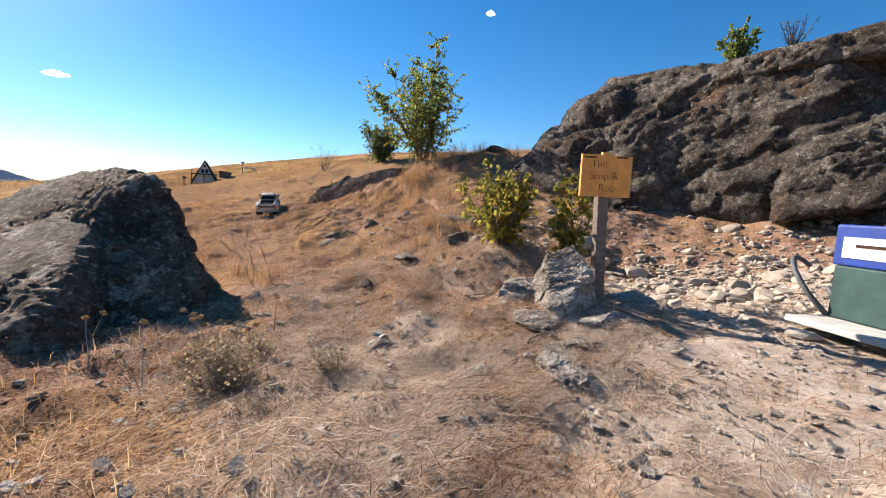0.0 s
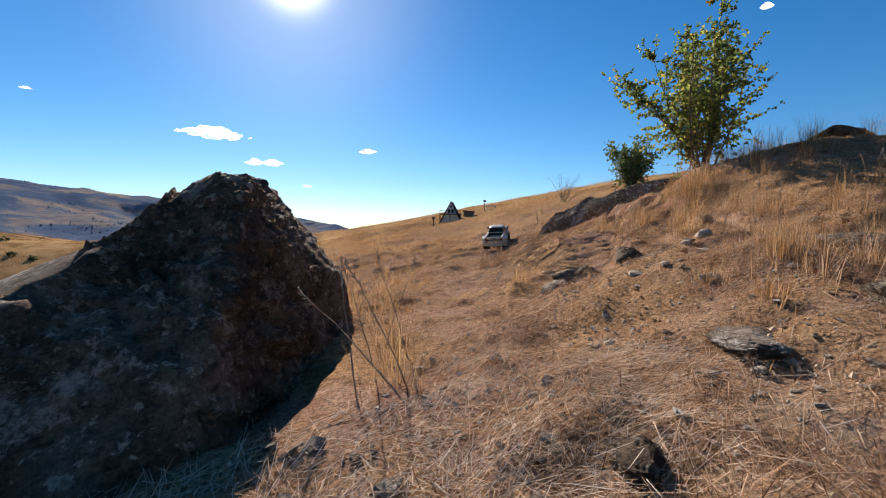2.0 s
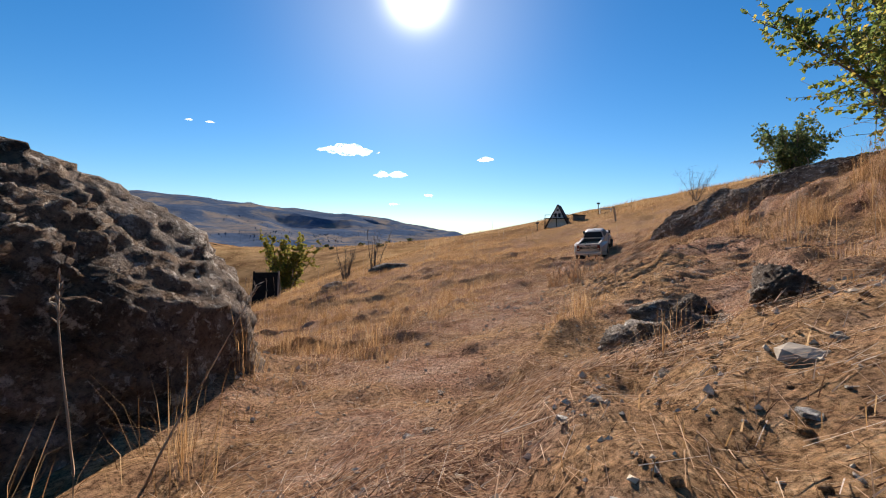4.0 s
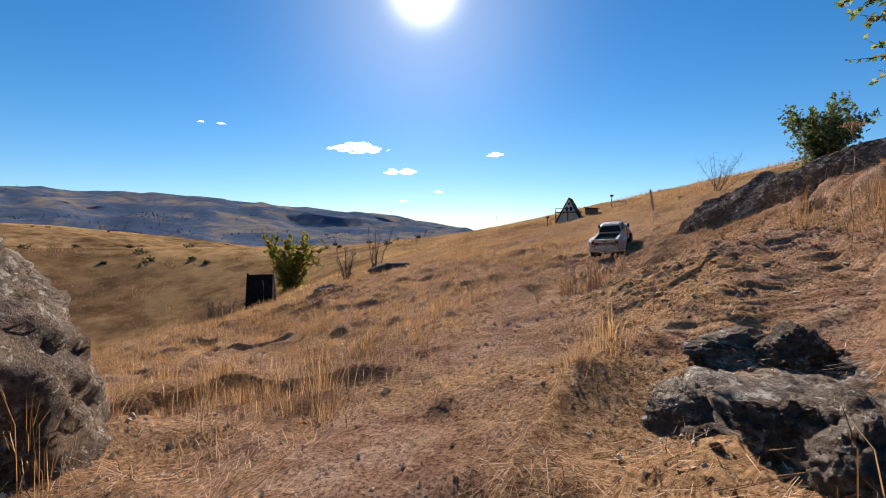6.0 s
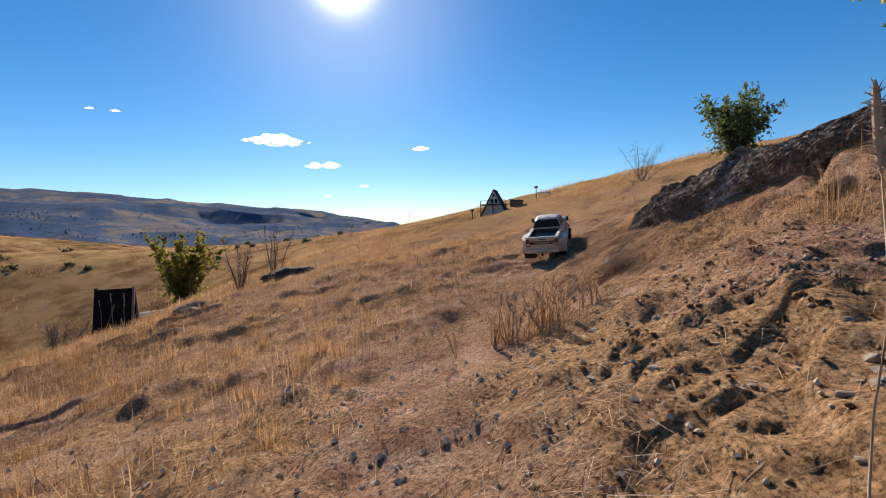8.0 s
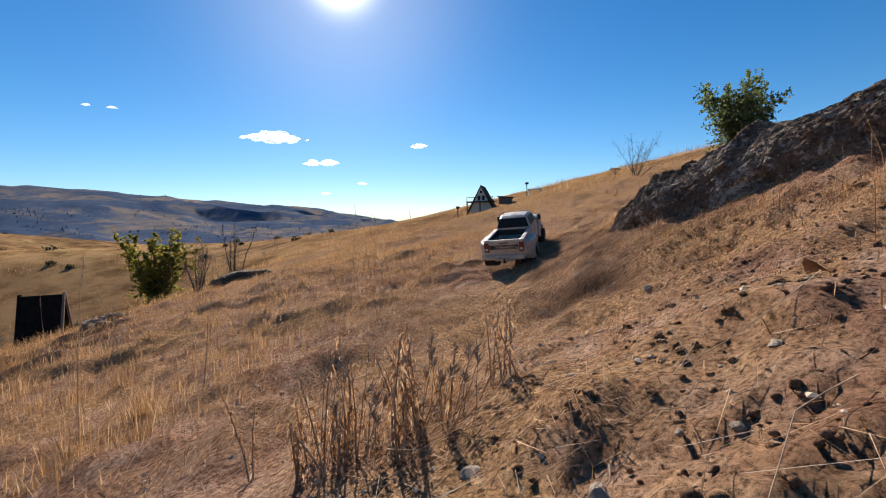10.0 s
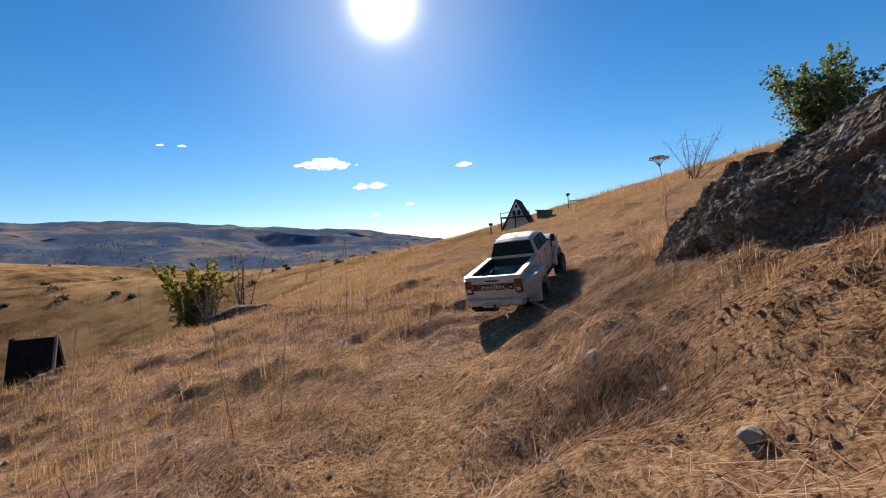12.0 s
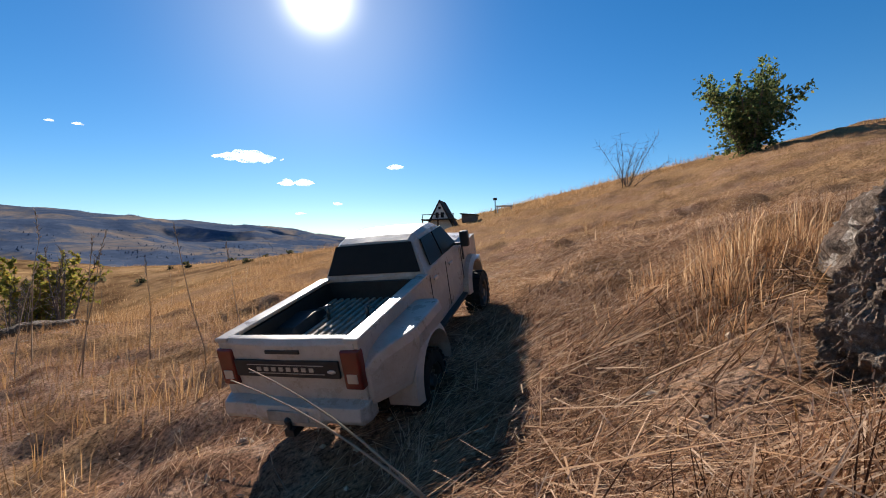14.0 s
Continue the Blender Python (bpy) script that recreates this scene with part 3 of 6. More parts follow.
    for i, (c, ax, turn, tilt, mt, what) in enumerate([
            ((3.95, 2.85, 1.33), (0.32, 0.2, 0.1), 15, (0, 8), ROCK, "dark flat rock on top of a bank"),
            ((0.58, 0.36, 0.12), (0.13, 0.09, 0.1), -20, (0, 10), PALE_ROCK, "pale grey rock lying behind the sign rock"),
            ((1.7, 0.1, 0.1), (0.15, 0.08, 0.05), 10, (0, -3), PALE_ROCK, "flat pale rock slab by the rock wall"),
            ((-3.7, 12.6, -0.8), (0.9, 0.3, 0.12), 35, (0, 0), PALE_ROCK, "long pale flat rock beside a bush"),
            ((0.0, 8.3, 0.0), (0.5, 0.3, 0.16), 20, (0, 0), EARTH_ROCK, "dark rock in grass on the slope"),
            ((-0.7, 6.6, -0.2), (0.3, 0.2, 0.1), -15, (0, 0), EARTH_ROCK, "dark low rock in dry grass"),
            ((0.95, 0.95, 0.28), (0.13, 0.1, 0.05), 40, (0, 0), EARTH_ROCK, "dark rock under an overhanging bank"),
            ((1.5, 1.5, 0.45), (0.35, 0.2, 0.13), -35, (6, 0), EARTH_ROCK, "dark rock ledge under dry grass"),
            ((-0.06, 0.41, 0.1), (0.055, 0.04, 0.022), 30, (0, 4), PALE_ROCK, "flat pale rock set in straw"),
            ((0.34, 0.97, 0.2), (0.08, 0.05, 0.016), -15, (3, 0), LEDGE, "flat pale rock beside the wheel track"),
            ((0.68, 1.05, 0.2), (0.14, 0.08, 0.018), 25, (0, 3), LEDGE, "broad flat grey rock on the bank"),
            ((0.28, 0.88, 0.2), (0.05, 0.036, 0.038), 60, (5, 0), ROCK, "small dark angular rock beside the track")]):
        zc = ground_at(c[0], c[1]) + ax[2] * -0.1
        tagged(part("rock", lump((c[0], c[1], zc), ax, turn, tilt, 5, 0.16, 0.075, i + 11), mt, None, "", True), what, "rock")
    b = rock_bmesh((0.625, 0.215, 0.24), [((-0.6, -0.22, 0.75), 0.075), ((0.84, -0.54, 0.1), 0.065), ((-0.7, 0.65, 0.25), 0.085), ((0.62, 0.7, 0.3), 0.075), ((0.3, -0.2, 0.9), 0.17),
                                           ((-0.3, -0.95, 0.2), 0.12), ((0, 0, -1), 0.16)], 6, 0.012, 0.006, 0.0, 14, 7.0)
    tagged(part("rock", b, PALE_ROCK), "pale angular rock leaning beside a sign post", "rock")
    for x, y, ax, turn, seed in ((0.14, -0.02, (0.11, 0.075, 0.028), 30, 81), (0.27, 0.0, (0.06, 0.045, 0.025), 80, 82), (0.39, 0.19, (0.13, 0.08, 0.018), 10, 83), (1.0, 0.1, (0.16, 0.1, 0.05), 55, 84),
                                 (-0.02, 0.1, (0.05, 0.035, 0.016), 20, 85), (0.5, 0.02, (0.09, 0.06, 0.03), -30, 86)):
        b = lump((x, y, ground_at(x, y)), ax, turn, (2, -3), 5, 0.2, 0.1, seed)
        tagged(part("rock", b, PALE_ROCK), "flat pale speckled rock set in the ground among straw", "rock", "flat pale rocks")
    # broken blocks of the ledge
    for i, (x, y, ax, turn) in enumerate([(0.93, 1.87, (0.085, 0.06, 0.07), 20), (1.0, 2.02, (0.1, 0.075, 0.085), -35), (1.12, 1.9, (0.1, 0.07, 0.06), 50),
                                         (0.98, 2.2, (0.09, 0.08, 0.07), 70), (1.2, 2.28, (0.1, 0.08, 0.06), 30),]):
        ax = [0.75 * v for v in ax]
        b = lump((x, y, ground_at(x, y) + ax[2] * 0.3), ax, turn, (8 * math.sin(i * 2.1), 9 * math.cos(i * 1.7)), 5, 0.3, 0.13, 60 + i)
        tagged(part("rock", b, LEDGE, None, "", True), "rough grey block with pale lichen in a broken ledge", "rock", "blocks of the ledge")
    for x, y, ax, turn, seed in ((1.17, 2.36, (0.12, 0.085, 0.035), 25, 91),):
        b = lump((x, y, ground_at(x, y)), ax, turn, (6, -3), 5, 0.22, 0.1, seed)
        tagged(part("rock", b, LEDGE, None, "", True), "rough pale grey rock breaking out of the dirt slope", "rock")
    # loose stones: a few shapes, many places
    rnd = random.Random(5)
    shapes = []
    for k in range(8):
        bm = lump((0, 0, 0), (1, rnd.uniform(0.55, 0.95), rnd.uniform(0.28, 0.62)), 0, (0, 0), 2, 0.3, 0.05, 40 + k)
        me = bpy.data.meshes.new("stone")
        bm.to_mesh(me)
        bm.free()
        for f in me.polygons:
            f.use_smooth = False
        me.materials.append(STONE)
        shapes.append(me)

    def scatter(count, cx, cy, rx, ry, lo, hi, what, group):
        for _ in range(count):
            x, y = cx + rnd.gauss(0, 0.5) * rx, cy + rnd.gauss(0, 0.5) * ry
            s = lo * (hi / lo) ** (rnd.random() ** 2)
            ob = new("stone", shapes[rnd.randrange(8)])
            ob.matrix_world = pose(x, y, ground_at(x, y) + s * 0.12, rnd.uniform(-12, 12), rnd.uniform(-12, 12), rnd.uniform(0, 360)) @ Matrix.Diagonal((s, s, s, 1))
            tagged(ob, what, "stone", group)
    scatter(130, 1.75, -0.05, 0.75, 0.9, 0.022, 0.1, "pale broken stone in rubble under a rock wall", "rubble under the rock wall")
    scatter(50, 0.9, -0.2, 1.5, 0.9, 0.005, 0.018, "small pale stone on bare ground", "loose stones")
    scatter(14, 0.4, 1.0, 0.7, 1.2, 0.005, 0.014, "small stone among straw", "loose stones")
    scatter(40, 1.4, 2.75, 0.4, 0.45, 0.006, 0.016, "flat pale stone set in the dirt slope", "flat stones")
    scatter(34, 1.6, 3.2, 0.6, 1.2, 0.006, 0.018, "small stone on the dirt slope", "loose stones")
    scatter(20, 2.2, 4.6, 0.7, 1.2, 0.006, 0.025, "small stone among straw", "loose stones")


build_rocks()


# ---- grass and litter ----
def chunks(name, x, y, s, flat, material, smooth_faces, label, category):
    """Many small uneven lumps lying on the ground, joined."""
    n = len(x)
    g = (1 + 5 ** 0.5) / 2
    ico = np.array([[-1, g, 0], [1, g, 0], [-1, -g, 0], [1, -g, 0], [0, -1, g], [0, 1, g], [0, -1, -g], [0, 1, -g], [g, 0, -1], [g, 0, 1], [-g, 0, -1], [-g, 0, 1]]) / 1.9
    jit = (ico[None] * rng.uniform(0.7, 1.2, (n, 12, 1)) + rng.normal(0, 0.13, (n, 12, 3))) * rng.uniform(0.6, 1.2, (n, 1, 3)) * np.array([1, 1, flat])
    v = jit * s[:, None, None] + np.stack([x, y, height(x, y) + s * 0.15], 1)[:, None]
    f = np.array([[0, 11, 5], [0, 5, 1], [0, 1, 7], [0, 7, 10], [0, 10, 11], [1, 5, 9], [5, 11, 4], [11, 10, 2], [10, 7, 6], [7, 1, 8],
                  [3, 9, 4], [3, 4, 2], [3, 2, 6], [3, 6, 8], [3, 8, 9], [4, 9, 5], [2, 4, 11], [6, 2, 10], [8, 6, 7], [9, 8, 1]]).ravel()
    loops = (np.arange(n)[:, None] * 12 + f[None]).ravel()
    ob = new(name, mesh_from_arrays(name, v.reshape(-1, 3), loops, np.full(n * 20, 3), material, smooth_faces))
    tagged(ob, label, category, kind="stuff")


def blades(name, x, y, z, h, w, lean, turn, curl, material, label, category):
    """Many tapered blades in one mesh: height, width, lean from upright (radians), the lean's heading and a droop."""
    n = len(x)
    dx, dy = np.cos(turn), np.sin(turn)
    sx, sy = -dy * w / 2, dx * w / 2
    a1, a2 = lean, np.minimum(lean + curl, 2.2)
    mx, my, mz = x + dx * np.sin(a1) * h * 0.55, y + dy * np.sin(a1) * h * 0.55, z + np.cos(a1) * h * 0.55
    tx, ty, tz = mx + dx * np.sin(a2) * h * 0.45, my + dy * np.sin(a2) * h * 0.45, mz + np.cos(a2) * h * 0.45
    v = np.empty((n, 5, 3), np.float32)
    v[:, 0] = np.stack([x - sx, y - sy, z], 1)
    v[:, 1] = np.stack([x + sx, y + sy, z], 1)
    v[:, 2] = np.stack([mx + sx * 0.7, my + sy * 0.7, mz], 1)
    v[:, 3] = np.stack([mx - sx * 0.7, my - sy * 0.7, mz], 1)
    v[:, 4] = np.stack([tx, ty, tz], 1)
    base = np.arange(n)[:, None] * 5
    loops = (base + np.array([[0, 1, 2, 3, 3, 2, 4]])).ravel()
    sizes = np.tile([4, 3], n)
    ob = new(name, mesh_from_arrays(name, v.reshape(-1, 3), loops, sizes, material))
    return tagged(ob, label, category, kind="stuff")


def flat_straws(name, x, y, z, ln, w, turn, tip, material, label, category):
    """Straight straws lying about, each one thin strip."""
    n = len(x)
    dx, dy = np.cos(turn), np.sin(turn)
    sx, sy = -dy * w / 2, dx * w / 2
    ex, ey, ez = x + dx * ln, y + dy * ln, z + tip * ln
    v = np.stack([np.stack([x - sx, y - sy, z], 1), np.stack([x + sx, y + sy, z + w * 0.4], 1),
                  np.stack([ex + sx * 0.5, ey + sy * 0.5, ez], 1), np.stack([ex - sx * 0.5, ey - sy * 0.5, ez], 1)], 1)
    ob = new(name, mesh_from_arrays(name, v.reshape(-1, 3), np.arange(n * 4), np.full(n, 4), material))
    return tagged(ob, label, category, kind="stuff")


def fine_blades(x, y, z, h, w, lean, turn, material, label):
    """Fine grass far enough off that one tapered leaf of it is a sliver."""
    n = len(x)
    dx, dy = np.cos(turn), np.sin(turn)
    a = rng.uniform(0, 2 * np.pi, n)
    sx, sy = np.cos(a) * w / 2, np.sin(a) * w / 2
    v = np.stack([np.stack([x - sx, y - sy, z], 1), np.stack([x + sx, y + sy, z], 1),
                  np.stack([x + dx * np.sin(lean) * h, y + dy * np.sin(lean) * h, z + np.cos(lean) * h], 1)], 1)
    ob = new("grass", mesh_from_arrays("grass", v.reshape(-1, 3), np.arange(n * 3), np.full(n, 3), material))
    return tagged(ob, label, "grass", kind="stuff")


rng = np.random.default_rng(7)


def tufted(n, cx, cy, rx, ry, per=9, spread=0.03):
    """Places in tufts over an oval."""
    k = n // per
    a, r = rng.uniform(0, 2 * np.pi, k), np.sqrt(rng.uniform(0, 1, k))
    tx, ty = cx + rx * r * np.cos(a), cy + ry * r * np.sin(a)
    x = np.repeat(tx, per) + rng.normal(0, spread, k * per)
    y = np.repeat(ty, per) + rng.normal(0, spread, k * per)
    return x, y


def open_ground(x, y):
    """0 on bare dirt, 1 in full grass."""
    d = track_distance(x, y)
    g = 0.25 + 0.75 * smooth(0.02, 0.3, d)
    flat = np.exp(-((x - 1.2) / 1.3) ** 2 - ((y + 0.5) / 0.95) ** 2)
    return g * (1 - 0.93 * flat) * (0.35 + 0.65 * smooth(-0.35, 0.35, vnoise(x, y, 0.8, 21) + 0.5 * vnoise(x, y, 0.25, 22)))


def sloping_left(x, y):
    """1 on the golden slope below the track, 0 on the straw bank above it."""
    return smooth(-0.3, 0.5, (y - 3.0) * 0.45 - (x - 0.9))


def keep_out(x, y):
    """Places inside the big rocks, where nothing grows."""
    bo = ((x + 0.55) / 0.75) ** 2 + ((y - 1.65) / 0.62) ** 2 < 1
    wall = (x > 2.95) & (y < 1.6)
    return bo | wall | (ridge_distance(x, y) > 0)


def grow_grass():
    # standing grass close by
    x, y = tufted(230000, 1.0, 3.4, 4.2, 5.2, 10, 0.028)
    g, left = open_ground(x, y), sloping_left(x, y)
    keep = (rng.random(len(x)) < g * (0.45 + 0.55 * left)) & ~keep_out(x, y)
    x, y, left = x[keep], y[keep], left[keep]
    n = len(x)
    patch = smooth(-0.5, 0.6, vnoise(x, y, 0.9, 23))
    h = rng.uniform(0.02, 0.07, n) * (0.6 + 0.9 * patch * left) * (1 + 0.3 * left)
    h *= 0.5 + 0.5 * smooth(0.1, 0.5, track_distance(x, y))
    blades("grass", x, y, height(x, y) - 0.004, h, rng.uniform(0.0008, 0.0019, n), np.abs(rng.normal(0.1, 0.85, n)), rng.uniform(0, 2 * np.pi, n),
           rng.uniform(0, 1.3, n), GOLD, "short golden dry grass on the slope", "grass")
    # flattened straw
    # most of it along the way up the slope, the rest wider
    k = rng.integers(0, len(TRACK) - 1, 400000)
    f = rng.random(len(k))
    P = np.array(TRACK)
    q = P[k] * (1 - f)[:, None] + P[k + 1] * f[:, None]
    off = rng.normal(0.22, 0.5, len(k))
    m = 110000
    x = np.concatenate([q[:, 0] + off * 0.87 + rng.normal(0, 0.08, len(k)), 1.3 + rng.normal(0, 0.5, m) * 2.6])
    y = np.concatenate([q[:, 1] - off * 0.5 + rng.normal(0, 0.08, len(k)), 3.0 + rng.normal(0, 0.5, m) * 4.0])
    extra = 70000
    x = np.concatenate([x, 0.35 + rng.normal(0, 0.5, extra) * 1.5])
    y = np.concatenate([y, 0.5 + rng.normal(0, 0.5, extra) * 1.3])
    n = len(x)
    c = vnoise(x, y, 0.35, 24) + 0.6 * vnoise(x, y, 0.12, 25)
    thin = np.exp(-((x - 0.5) / 1.1) ** 2 - ((y + 0.6) / 0.8) ** 2)
    track = 0.3 + 0.7 * smooth(0.05, 0.3, track_distance(x, y))
    side = bank_side(x, y)
    bare = smooth(-0.1, 0.15, side) * (1 - smooth(0.8, 1.2, side)) * smooth(2.0, 2.6, y) * (1 - smooth(4.2, 4.7, y))
    keep = (rng.random(n) < (0.1 + 0.9 * smooth(-0.35, 0.35, c)) * (1 - 0.2 * thin) * (1 - 0.75 * bare) * track) & ~keep_out(x, y)
    x, y = x[keep], y[keep]
    n = len(x)
    swirl = vnoise(x, y, 0.3, 26) * 3.5 + rng.normal(0, 1.2, n)
    ln = 0.012 + np.minimum(rng.exponential(0.02, n), 0.065)
    x2, y2 = x + np.cos(swirl) * ln, y + np.sin(swirl) * ln
    z1, z2 = height(x, y), height(x2, y2)
    lift = rng.exponential(0.006, n)
    flat_straws("straw", x, y, z1 + lift, ln, rng.uniform(0.0004, 0.0012, n), swirl, np.clip((z2 - z1 + rng.exponential(0.006, n)) / ln, -0.5, 0.45), STRAW, "flattened pale straw matted over the dirt", "straw")
    # bleached straw over the flat place by the sign
    n = 125000
    x, y = 0.3 + rng.normal(0, 0.5, n) * 1.3, 0.3 + rng.normal(0, 0.5, n) * 1.1
    keep = ~keep_out(x, y) & (rng.random(n) < 0.08 + 0.92 * smooth(-0.25, 0.45, vnoise(x, y, 0.22, 75) + 0.5 * vnoise(x, y, 0.07, 76)))
    x, y = x[keep], y[keep]
    n = len(x)
    a = vnoise(x, y, 0.2, 77) * 4 + rng.normal(0, 1.0, n)
    ln = 0.015 + np.minimum(rng.exponential(0.02, n), 0.07)
    z1, z2 = height(x, y), height(x + np.cos(a) * ln, y + np.sin(a) * ln)
    flat_straws("straw", x, y, z1 + rng.exponential(0.005, n), ln, rng.uniform(0.0005, 0.0012, n), a, np.clip((z2 - z1 + rng.normal(0.003, 0.008, n)) / ln, -0.5, 0.5), BLEACHED, "bleached straw strewn over the flat place by the sign", "straw")
    # long straws heaped on the bank by the outcrop
    n = 64000
    second = rng.random(n) < 0.3
    x = np.where(second, 2.44, 2.08) + rng.normal(0, 0.24, n) * np.where(second, 0.6, 1)
    y = np.where(second, 4.86, 4.55) + rng.normal(0, 0.32, n) * np.where(second, 0.45, 1)
    keep = ~keep_out(x, y) & (rng.random(n) < 0.12 + 0.88 * smooth(-0.2, 0.45, vnoise(x, y, 0.2, 73))) & (bank_side(x, y) > -0.12)
    x, y = x[keep], y[keep]
    n = len(x)
    a = vnoise(x, y, 0.25, 74) * 3 + rng.normal(0, 0.8, n)
    ln = 0.02 + np.minimum(rng.exponential(0.03, n), 0.09)
    z1, z2 = height(x, y), height(x + np.cos(a) * ln, y + np.sin(a) * ln)
    heap = 0.018 * smooth(0.0, 0.6, vnoise(x, y, 0.2, 73))
    flat_straws("straw", x, y, z1 + rng.random(n) * (0.004 + heap), ln, rng.uniform(0.0005, 0.0011, n), a, np.clip((z2 - z1 + rng.normal(0.003, 0.01, n)) / ln, -0.6, 0.6), STRAW, "long pale straws heaped on the bank", "straw")
    # trodden straw over the hill above the outcrop
    n = 52000
    x, y = 3.2 + rng.normal(0, 0.75, n), 5.9 + rng.normal(0, 0.75, n)
    keep = ~keep_out(x, y) & (bank_side(x, y) > 0) & (rng.random(n) < 0.15 + 0.85 * smooth(-0.2, 0.4, vnoise(x, y, 0.4, 78)))
    x, y = x[keep], y[keep]
    n = len(x)
    a = vnoise(x, y, 0.35, 79) * 3 + rng.normal(0, 0.9, n)
    ln = 0.03 + np.minimum(rng.exponential(0.035, n), 0.12)
    z1, z2 = height(x, y), height(x + np.cos(a) * ln, y + np.sin(a) * ln)
    flat_straws("straw", x, y, z1 + rng.exponential(0.01, n), ln, rng.uniform(0.0009, 0.002, n), a, np.clip((z2 - z1 + rng.normal(0.006, 0.012, n)) / ln, -0.6, 0.6), STRAW, "matted tan straw over the hill", "straw")
    # coarse stalks strewn singly
    k = rng.integers(0, len(TRACK) - 1, 9000)
    f = rng.random(len(k))
    q = P[k] * (1 - f)[:, None] + P[k + 1] * f[:, None]
    off = rng.normal(0.25, 0.55, len(k))
    x, y = q[:, 0] + off * 0.87 + rng.normal(0, 0.08, len(k)), q[:, 1] - off * 0.5 + rng.normal(0, 0.08, len(k))
    keep = (rng.random(len(x)) < 0.15 + 0.85 * smooth(-0.3, 0.4, vnoise(x, y, 0.3, 71))) & ~keep_out(x, y)
    x, y = x[keep], y[keep]
    n = len(x)
    a, ln = rng.uniform(0, 2 * np.pi, n), 0.025 + np.minimum(rng.exponential(0.025, n), 0.1)
    z1, z2 = height(x, y), height(x + np.cos(a) * ln, y + np.sin(a) * ln)
    flat_straws("straw", x, y, z1 + rng.exponential(0.005, n) + 0.001, ln, rng.uniform(0.0005, 0.0011, n), a, np.clip((z2 - z1 + rng.exponential(0.008, n)) / ln, -0.6, 0.6), STALK, "coarse pale stalks strewn over the dirt", "straw")
    # taller grass in the middle distance
    x, y = tufted(620000, 0.5, 8.0, 7.5, 6.0, 16, 0.05)
    far = np.hypot(x - 1, y - 3.2)
    keep = (far > 2.4) & (rng.random(len(x)) < (0.25 + 0.75 * smooth(-0.4, 0.4, vnoise(x, y, 1.6, 27))) * smooth(0.1, 0.6, track_distance(x, y)) * (1 - 0.45 * smooth(0.0, 0.5, bank_side(x, y)))) & ~keep_out(x, y)
    x, y = x[keep], y[keep]
    n = len(x)
    h = (1 - 0.45 * smooth(0.0, 0.5, bank_side(x, y)) * (1 - smooth(7, 9, y))) * rng.uniform(0.025, 0.09, n) * (0.4 + 1.0 * smooth(-0.5, 0.6, vnoise(x, y, 0.9, 28) + 0.5 * vnoise(x, y, 0.3, 33)))
    fine_blades(x, y, height(x, y) - 0.006, h, rng.uniform(0.001, 0.0024, n), np.minimum(np.abs(rng.normal(0.2, 1.0, n)), 1.5), rng.uniform(0, 2 * np.pi, n), GOLD,
                "tall golden dry grass over the hillside")
    # grass farther out
    a, r = rng.uniform(-1.6, 1.4, 210000), rng.uniform(9, 36, 210000)
    x, y = 1 + r * np.sin(a), 3 + r * np.cos(a)
    keep = rng.random(len(x)) < 0.2 + 0.8 * smooth(-0.4, 0.4, vnoise(x, y, 2.5, 29))
    x, y, r = x[keep], y[keep], r[keep]
    n = len(x)
    fine_blades(x, y, height(x, y) - 0.02, rng.uniform(0.04, 0.15, n) * (0.5 + smooth(-0.5, 0.5, vnoise(x, y, 1.2, 34))), rng.uniform(0.006, 0.012, n) * (0.5 + r / 25),
                np.minimum(np.abs(rng.normal(0, 0.7, n)), 1.4), rng.uniform(0, 2 * np.pi, n), GOLD, "golden dry grass on the far slope")
    # flat chips of broken rock on the bare place
    n = 5200
    x, y = 0.6 + rng.normal(0, 0.5, n) * 2.0, 0.0 + rng.normal(0, 0.5, n) * 1.5
    keep = ~keep_out(x, y)
    x, y = x[keep], y[keep]
    n = len(x)
    s = 0.003 + np.minimum(rng.exponential(0.004, n), 0.015)
    a0 = rng.uniform(0, 6.3, n)
    tx, ty = rng.normal(0, 0.25, n), rng.normal(0, 0.25, n)
    rim = []
    for k in range(5):
        a = a0 + k * 2 * np.pi / 5 + rng.normal(0, 0.2, n)
        q = s * rng.uniform(0.6, 1.2, n)
        rim.append(np.stack([q * np.cos(a), q * np.sin(a), q * np.cos(a) * tx + q * np.sin(a) * ty], 1))
    rim = np.stack(rim, 1)
    base = np.stack([x, y, height(x, y) + s * 0.12], 1)[:, None]
    thick = np.zeros((n, 1, 3))
    thick[:, 0, 2] = s * rng.uniform(0.2, 0.45, n)
    v = np.concatenate([base + rim, base + rim * 0.85 + thick], 1)
    f = [5, 6, 7, 8, 9]
    for k in range(5):
        f += [k, (k + 1) % 5, 5 + (k + 1) % 5, 5 + k]
    loops = (np.arange(n)[:, None] * 10 + np.array(f)[None]).ravel()
    ob = new("rock_chips", mesh_from_arrays("rock_chips", v.reshape(-1, 3), loops, np.tile([5, 4, 4, 4, 4, 4], n), PALE_ROCK))
    tagged(ob, "flat pale rock chips strewn over bare soil", "rock chips", kind="stuff")
    # clods of dry earth on the banks
    n = 22000
    x, y = 1.75 + rng.normal(0, 0.5, n) * 1.7, 3.1 + rng.normal(0, 0.5, n) * 3.4
    side = bank_side(x, y)
    keep = ~keep_out(x, y) & (rng.random(n) < (0.12 + 0.88 * smooth(-0.15, 0.4, vnoise(x, y, 0.45, 35))) * (0.15 + 0.85 * smooth(0.0, 0.3, side)) * smooth(0.02, 0.2, track_distance(x, y)))
